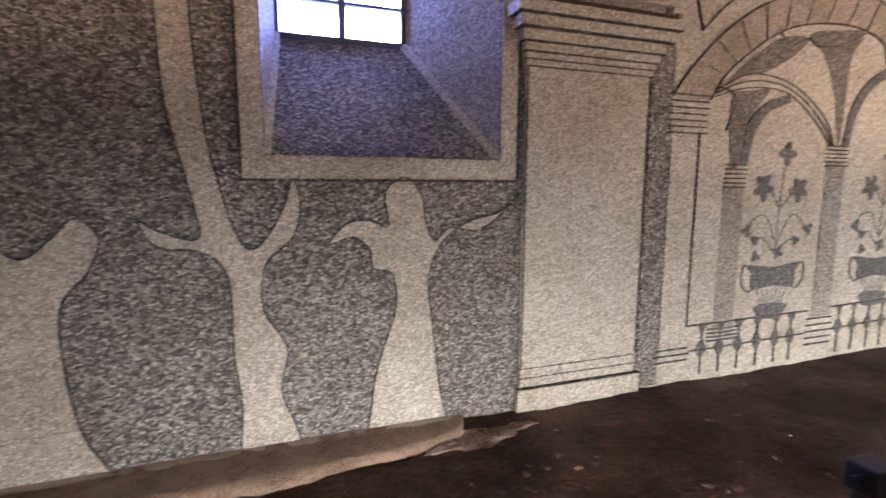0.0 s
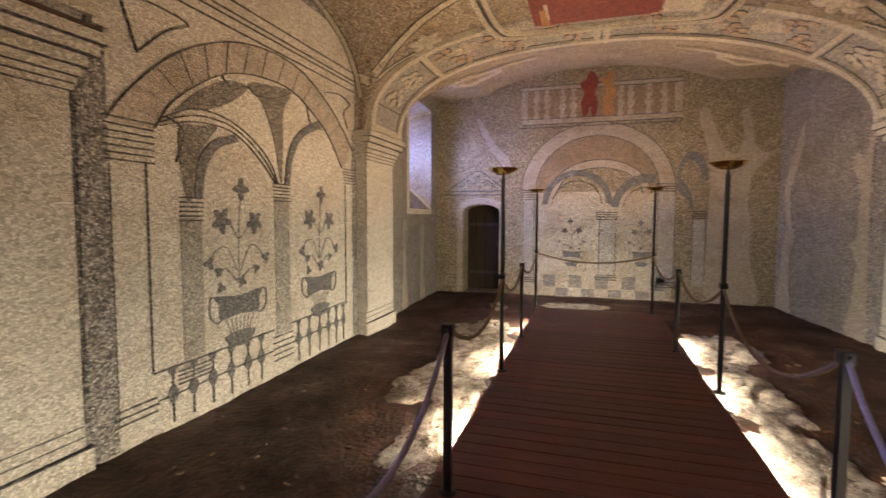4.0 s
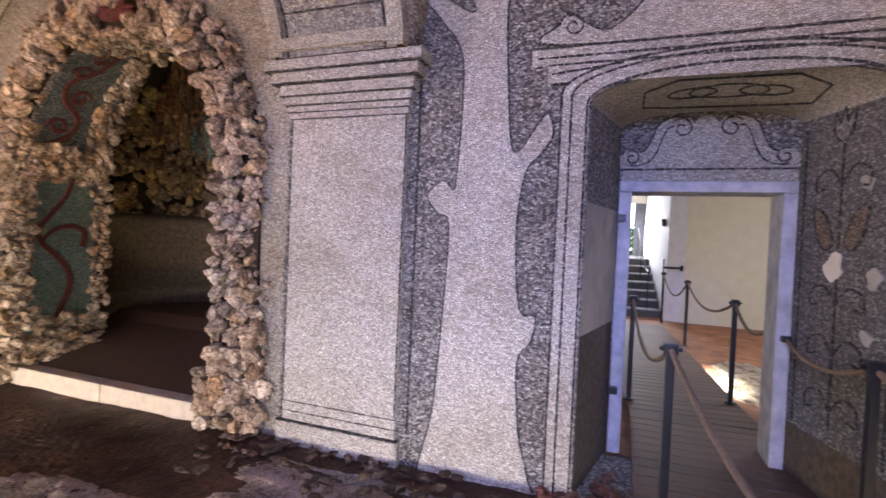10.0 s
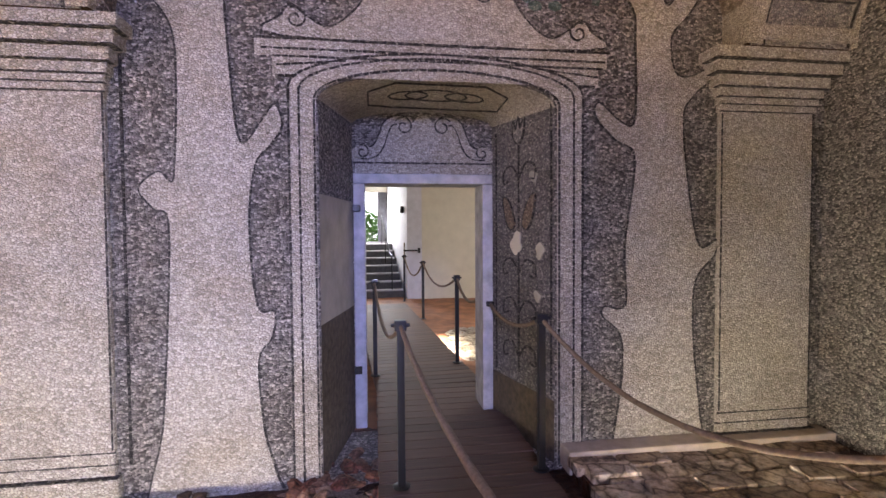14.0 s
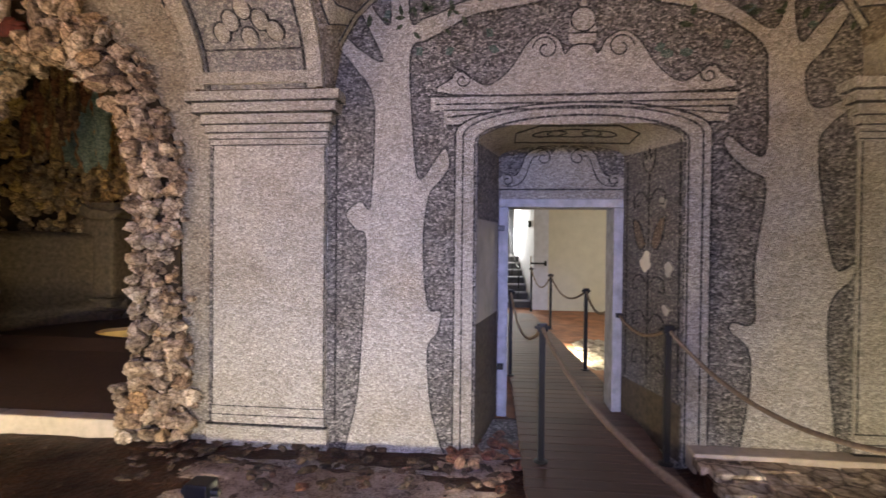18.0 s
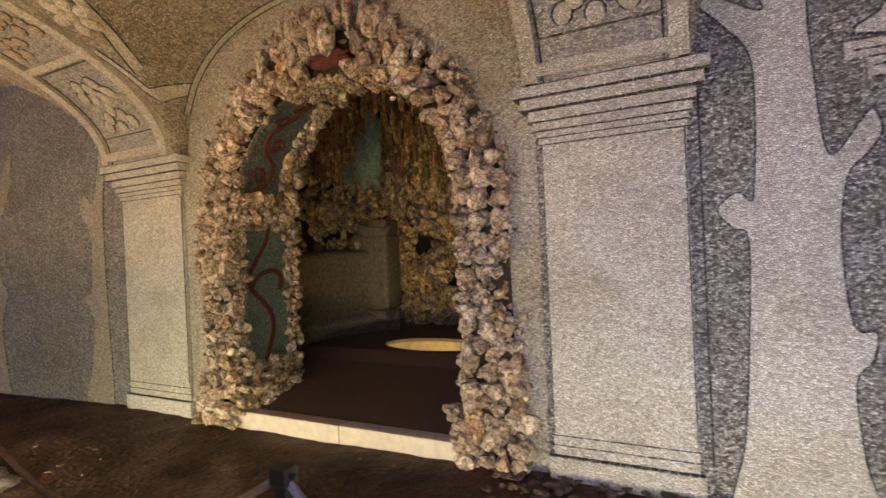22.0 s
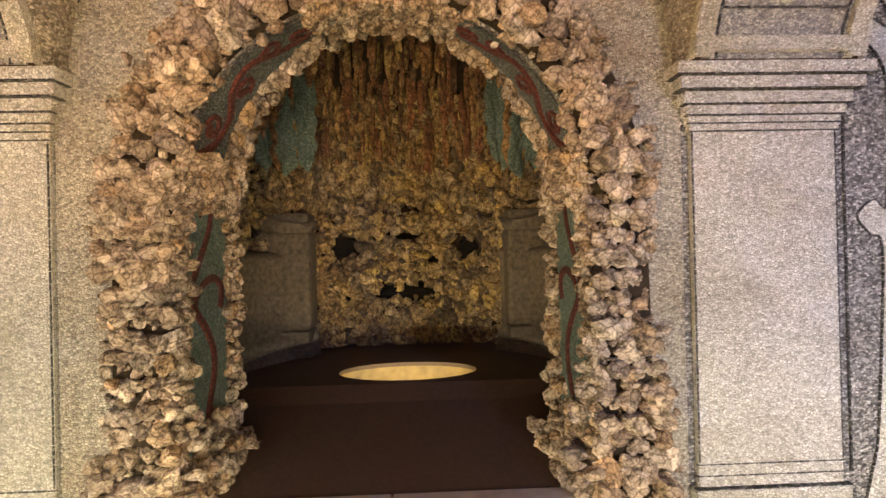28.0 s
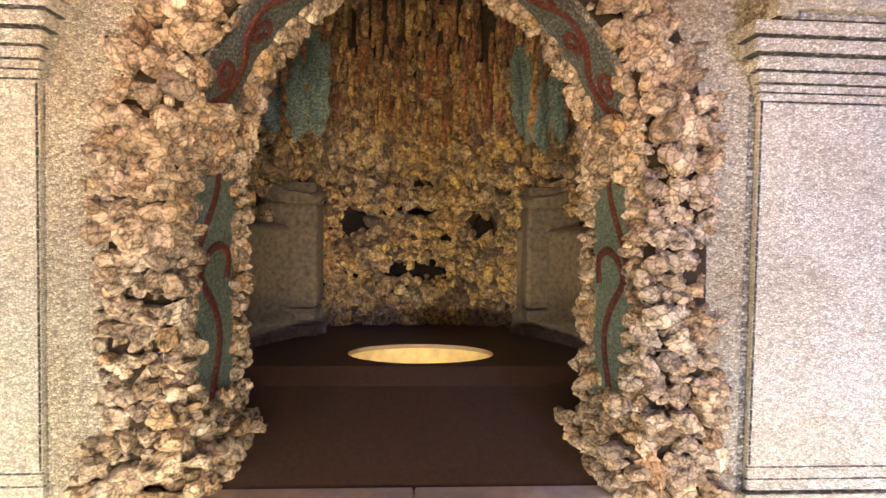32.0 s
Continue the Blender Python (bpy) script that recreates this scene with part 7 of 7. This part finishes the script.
def torch(x, y, base=0.1, tall=0.0, label="tall black floor lamp with a shallow brass bowl"):
    ob = thing("floor_lamp", label, "floor lamp", (x, y, base), "bowl lamps")
    bm = bmesh.new()
    add_lathe(bm, [(0.055, 0.0), (0.055, 0.01), (0.03, 0.016), (0.0, 0.016)], seg=16)
    part("foot_plate", bm, M_IRON, ob)
    bm = bmesh.new()
    add_lathe(bm, [(0.021, 0.014), (0.021, 1.86 + tall), (0.008, 1.93 + tall), (0.0, 1.94 + tall)], seg=12)
    part("pole", bm, M_IRON, ob)
    bm = bmesh.new()
    add_lathe(bm, [(r, z + tall) for r, z in ((0.0, 1.915), (0.05, 1.92), (0.10, 1.94), (0.145, 1.972), (0.15, 1.98), (0.143, 1.978), (0.10, 1.95), (0.05, 1.93), (0.0, 1.926))], seg=28)
    part("bowl", bm, M_BRASS, ob, "polished brass bowl", True)
    bm = bmesh.new()
    add_box(bm, -0.035, 0.035, -0.03, 0.03, 0.90, 0.95, 0.006)
    part("rope_clamp", bm, M_IRON, ob)
    return ob


def rope(a, b, sag, material=None, label="thick brown hemp barrier rope hanging between posts"):
    a, b = Vector(a), Vector(b)
    pts = [a.lerp(b, i / 22) - Vector((0, 0, sag * 4 * (i / 22) * (1 - i / 22))) for i in range(23)]
    bm = bmesh.new()
    seg = 9
    rings = []
    for i, p in enumerate(pts):
        d = (pts[min(i + 1, 22)] - pts[max(i - 1, 0)]).normalized()
        s = d.cross(Vector((0, 0, 1))).normalized()
        u = s.cross(d)
        rings.append([bm.verts.new(p + 0.0135 * (1 + 0.12 * math.cos(3 * (2 * math.pi * q / seg) + i * 2.0)) * (math.cos(2 * math.pi * q / seg) * s + math.sin(2 * math.pi * q / seg) * u)) for q in range(seg)])
    for r0, r1 in zip(rings, rings[1:]):
        for q in range(seg):
            bm.faces.new((r0[q], r0[(q + 1) % seg], r1[(q + 1) % seg], r1[q]))
    ob = part("rope", bm, material or M_ROPE, None, smooth=True)
    return tagged(ob, label, "rope", "barrier ropes")


LEFT = [(0.38, 0.17), (2.15, 0.24), (4.33, 0.33), (5.75, 0.33), (7.98, 0.39)]
RIGHT = [(0.55, -1.49), (2.25, -1.58), (4.28, -1.56), (5.60, -1.42), (7.85, -1.42)]
for row in (LEFT, RIGHT):
    for i, (x, y) in enumerate(row):
        if i in (2, 4):
            torch(x, y, 0.1, -0.02)
        else:
            post(x, y, (0.94 if i == 0 else 1.01) if row is RIGHT and i < 2 else 1.03)
torch(-2.06, -1.86, 0.1, 0.25)
# never in view: added by symmetry to carry the near bay's warm light
torch(-1.70, 0.35)
HT = 1.0
for i in range(4):
    rope((*LEFT[i], HT), (*LEFT[i + 1], HT), (0.34, 0.24, 0.2, 0.2)[i], M_ROPE_LILAC if i == 0 else None)
    rope((*RIGHT[i], (0.91, 0.98, HT, HT)[i]), (*RIGHT[i + 1], HT if i else 0.98), (0.38, 0.34, 0.22, 0.2)[i], M_ROPE_LILAC if i == 0 else None)
rope((*LEFT[4], HT), (*RIGHT[4], HT), 0.14)
post(-0.59, -3.63, 1.06)
post(-1.445, -3.70, 1.06)
post(-0.77, -1.31, 1.03)
rope((-0.59, -3.63, 1.03), (-0.77, -1.31, HT), 0.12)
rope((-1.445, -3.70, 1.03), (-2.06, -1.86, HT), 0.30)
rope((-1.445, -3.70, 1.03), (-1.38, YI + 0.06, 0.97), 0.10)
rope((-0.77, -1.31, HT), (*RIGHT[0], 0.91), 0.24)
FAR = [(-0.455, -5.85), (-1.36, -6.2), (-1.27, -9.0), (-1.10, -11.2)]
for x, y in FAR:
    post(x, y, 1.08)
rope((-1.38, YI - 0.3, 1.0), (*FAR[1], 1.05), 0.15)
rope((*FAR[1], 1.05), (*FAR[2], 1.05), 0.22)
rope((*FAR[2], 1.05), (*FAR[3], 1.05), 0.3)
rope((*FAR[0], 1.05), (-0.59, -3.63, 1.03), 0.25)
rope((*FAR[3], 1.05), (-1.2, -12.7, 1.3), 0.25)

# ---- paving, rubble and plaster lips at the foot of the walls ----
random.seed(12)
paving = thing("pavement", "worn reddish-grey brick paving beside the doorway", "paving", kind="structure")
M_BRICK = rock_material("worn_paving_brick", [(0.0, (0.38, 0.30, 0.23)), (0.5, (0.56, 0.48, 0.39)), (1.0, (0.68, 0.61, 0.51))], 2)
bm = bmesh.new()
add_box(bm, -0.152, 0.152, -0.078, 0.078, 0.0, 0.06, 0.010)
brick0 = part("brick", bm, M_BRICK, paving)
brick0.location = (-1.85, -3.6, 0.07)
row = 0
y = -3.72
while y < -1.7:
    x = -1.80 - (0.15 if row % 2 else 0)
    while x > XE + 0.12:
        o = new("brick", brick0.data)
        o.parent = paving
        o.matrix_basis = pose(x + random.uniform(-0.01, 0.01), y + random.uniform(-0.006, 0.006), 0.055 + random.uniform(-0.014, 0.012), random.uniform(-2, 2), random.uniform(-2, 2), random.uniform(-2.5, 2.5))
        x -= 0.318
    y += 0.166
    row += 1
scene_bed = box("mortar_bed", XE, -1.68, -3.95, -1.6, -0.05, 0.075, M_EARTH, paving)
kerb = box("trim_kerb", XE + 0.02, -1.66, YD - 0.0, YD + 0.17, 0.0, 0.15, M_STONE, None, bevel=0.015)
tagged(kerb, "pale worn stone kerb along the wall by the doorway", "kerb", kind="structure")
lip = box("trim_lip", -3.6, 0.39, YA - 0.075, YA + 0.02, -0.1, 0.025, M_STONE, None, bevel=0.02)
vs, fs = [], []
APR = 70
for i in range(APR + 1):
    x = -3.6 + 4.05 * i / APR
    wide = 0.24 + 0.16 * max(0.0, min(1.0, (0.35 - x) / 0.9)) + 0.07 * noise.noise(Vector((x * 2.3, 1.7, 0))) + 0.035 * noise.noise(Vector((x * 8.0, 4.1, 0)))
    wide *= min(1.0, max(0.08, (0.47 - x) / 0.10))
    for f, z in ((0.0, 0.010), (0.35, 0.012), (0.7, 0.006), (0.95, 0.0), (1.0, -0.075)):
        rough = 0.012 * noise.noise(Vector((x * 6, f * 5, 2.2))) + 0.008 * noise.noise(Vector((x * 19, f * 9, 7.7)))
        vs.append((x + 0.02 * noise.noise(Vector((x * 9, f * 4, 9))), YA - 0.02 - wide * f, z + rough + 0.012))
    if i:
        for k in range(4):
            a = 5 * (i - 1) + k
            fs.append((a, a + 1, a + 6, a + 5))
apron = mesh("trim_apron", vs, fs, grit("worn_plaster_apron", (0.15, 0.085, 0.055), (0.40, 0.29, 0.21), 0.62, 1.04), None, smooth=True)
box("wall_foot", 0.33, 0.86, YA - 0.012, YA + 0.15, -0.2, 0.05, M_DARK, wall_A)
tagged(apron, "worn brown plaster apron broken off at its edge", "plaster apron", kind="structure")
tagged(lip, "broken pale plaster lip along the foot of the wall", "plaster lip", kind="structure")
rub = []
for _ in range(150):
    x = random.uniform(-0.3, 2.4)
    rub.append(rock_pose((x, YD + abs(random.gauss(0.08, 0.35)) + 0.05, random.uniform(-0.01, 0.02)), random.uniform(0.02, 0.07), random.uniform(0.02, 0.06), random.uniform(0.012, 0.025), 0.1))
for _ in range(420):
    x, y = random.uniform(-1.5, 9.6), random.choice((random.uniform(0.5, 2.4), random.uniform(-3.7, -1.7)))
    rub.append(rock_pose((x, y, floor_z(x, y)), random.uniform(0.012, 0.04), random.uniform(0.012, 0.035), random.uniform(0.006, 0.014), 0.1))
redbits = []
for _ in range(26):
    redbits.append(rock_pose((random.uniform(-0.5, 0.05), random.uniform(-4.3, -3.3), 0.02), random.uniform(0.05, 0.12), random.uniform(0.04, 0.09), random.uniform(0.02, 0.05), 0.15))
M_REDBIT = rock_material("broken_red_brick", [(0.0, (0.24, 0.09, 0.06)), (0.5, (0.32, 0.16, 0.11)), (1.0, (0.36, 0.27, 0.22))], 4)
rock_stuff("brick_rubble", redbits, M_REDBIT, "broken red brick rubble beside the narrow boardwalk")
M_RUBBLE = rock_material("floor_rubble", [(0.0, (0.07, 0.04, 0.028)), (0.5, (0.12, 0.08, 0.055)), (0.8, (0.17, 0.13, 0.10)), (1.0, (0.16, 0.07, 0.045))], 4)
rock_stuff("floor_rubble", rub, M_RUBBLE, "flat broken stones and brick bits trodden into the floor")

# ---- plaster crusts and painted pools of lamp light on the earth floor ----
random.seed(44)
crust = thing("floor_crust", "pale plaster crusts and painted pools of lamp light on the earth floor", "debris", kind="structure")


def floor_patch(cx, cy, rx, ry, material, turn=0.0, high=0.022, seed=0):
    """A low ragged patch that follows the floor."""
    n, rings = 110, 8
    vs = [(cx, cy, floor_z(cx, cy) + high)]
    fs = []
    for j in range(1, rings + 1):
        f = j / rings
        for i in range(n):
            a = 2 * math.pi * i / n
            w = 1 + 0.45 * noise.noise(Vector((1.6 * math.cos(a), 1.6 * math.sin(a), seed * 3.7))) + 0.20 * noise.noise(Vector((4 * math.cos(a), 4 * math.sin(a), seed * 5.1))) + 0.10 * noise.noise(Vector((13 * math.cos(a), 13 * math.sin(a), seed)))
            u, v = rx * f * w * math.cos(a), ry * f * w * math.sin(a)
            x, y = cx + u * math.cos(turn) - v * math.sin(turn), cy + u * math.sin(turn) + v * math.cos(turn)
            lump = 0.014 * noise.noise(Vector((x * 9, y * 9, seed))) + 0.009 * noise.noise(Vector((x * 24, y * 24, seed)))
            vs.append((x, y, floor_z(x, y) + (high + lump if j < rings else -0.012)))
    for i in range(n):
        fs.append((0, 1 + i, 1 + (i + 1) % n))
    for j in range(rings - 1):
        for i in range(n):
            a, b = 1 + j * n + i, 1 + j * n + (i + 1) % n
            fs.append((a, a + n, b + n, b))
    return mesh("crust", vs, fs, material, crust, smooth=True)


M_REDCRUST = grit("brick_dust_crust", (0.09, 0.05, 0.034), (0.52, 0.39, 0.31), 0.70, 1.02)
# pale patches beside the boardwalk put the strip lamps' pools into the colour
for k, (cx, cy, rx, ry, mat, turn) in enumerate((
(6.0, 0.90, 1.15, 0.55, M_DUST_POOL, 0.1), (4.5, 0.88, 1.0, 0.52, M_DUST_POOL, -0.05), (3.1, 0.64, 0.75, 0.28, M_DUST_POOL, 0.0), (6.2, -1.95, 1.0, 0.42, M_DUST_POOL, -0.1), (4.6, -1.9, 0.95, 0.34, M_DUST_POOL, 0.05),
        (3.2, -1.90, 0.85, 0.30, M_DUST_POOL, 0.0), (1.7, -1.95, 0.8, 0.30, M_REDCRUST, 0.05), (2.6, -2.75, 0.6, 0.22, M_REDCRUST, 0.1), (8.75, -0.25, 0.45, 0.60, M_DUST_POOL, 0.0), (8.4, 1.1, 0.42, 0.16, M_DUST_POOL, 0.3), (3.0, -2.35, 0.28, 0.13, M_REDCRUST, 0.2),
        (0.9, -3.62, 0.95, 0.05, M_DUST_POOL, -0.03), (0.75, -3.25, 1.25, 0.42, M_REDCRUST, -0.04), (1.0, -2.5, 0.35, 0.12, M_REDCRUST, 0.1),
        (6.9, -2.3, 0.3, 0.10, M_DUST_POOL, 0.0), (2.1, -1.95, 0.5, 0.18, M_REDCRUST, 0.0), (-0.15, -3.75, 0.33, 0.25, M_REDCRUST, 0.0), (-1.95, -7.5, 0.48, 1.3, M_DUST_POOL, 0.06), (0.45, 2.28, 0.5, 0.10, M_REDCRUST, 0.1))):
    floor_patch(cx, cy, rx, ry, mat, turn, 0.009 if mat is M_DUST_POOL else 0.008, k + 1)
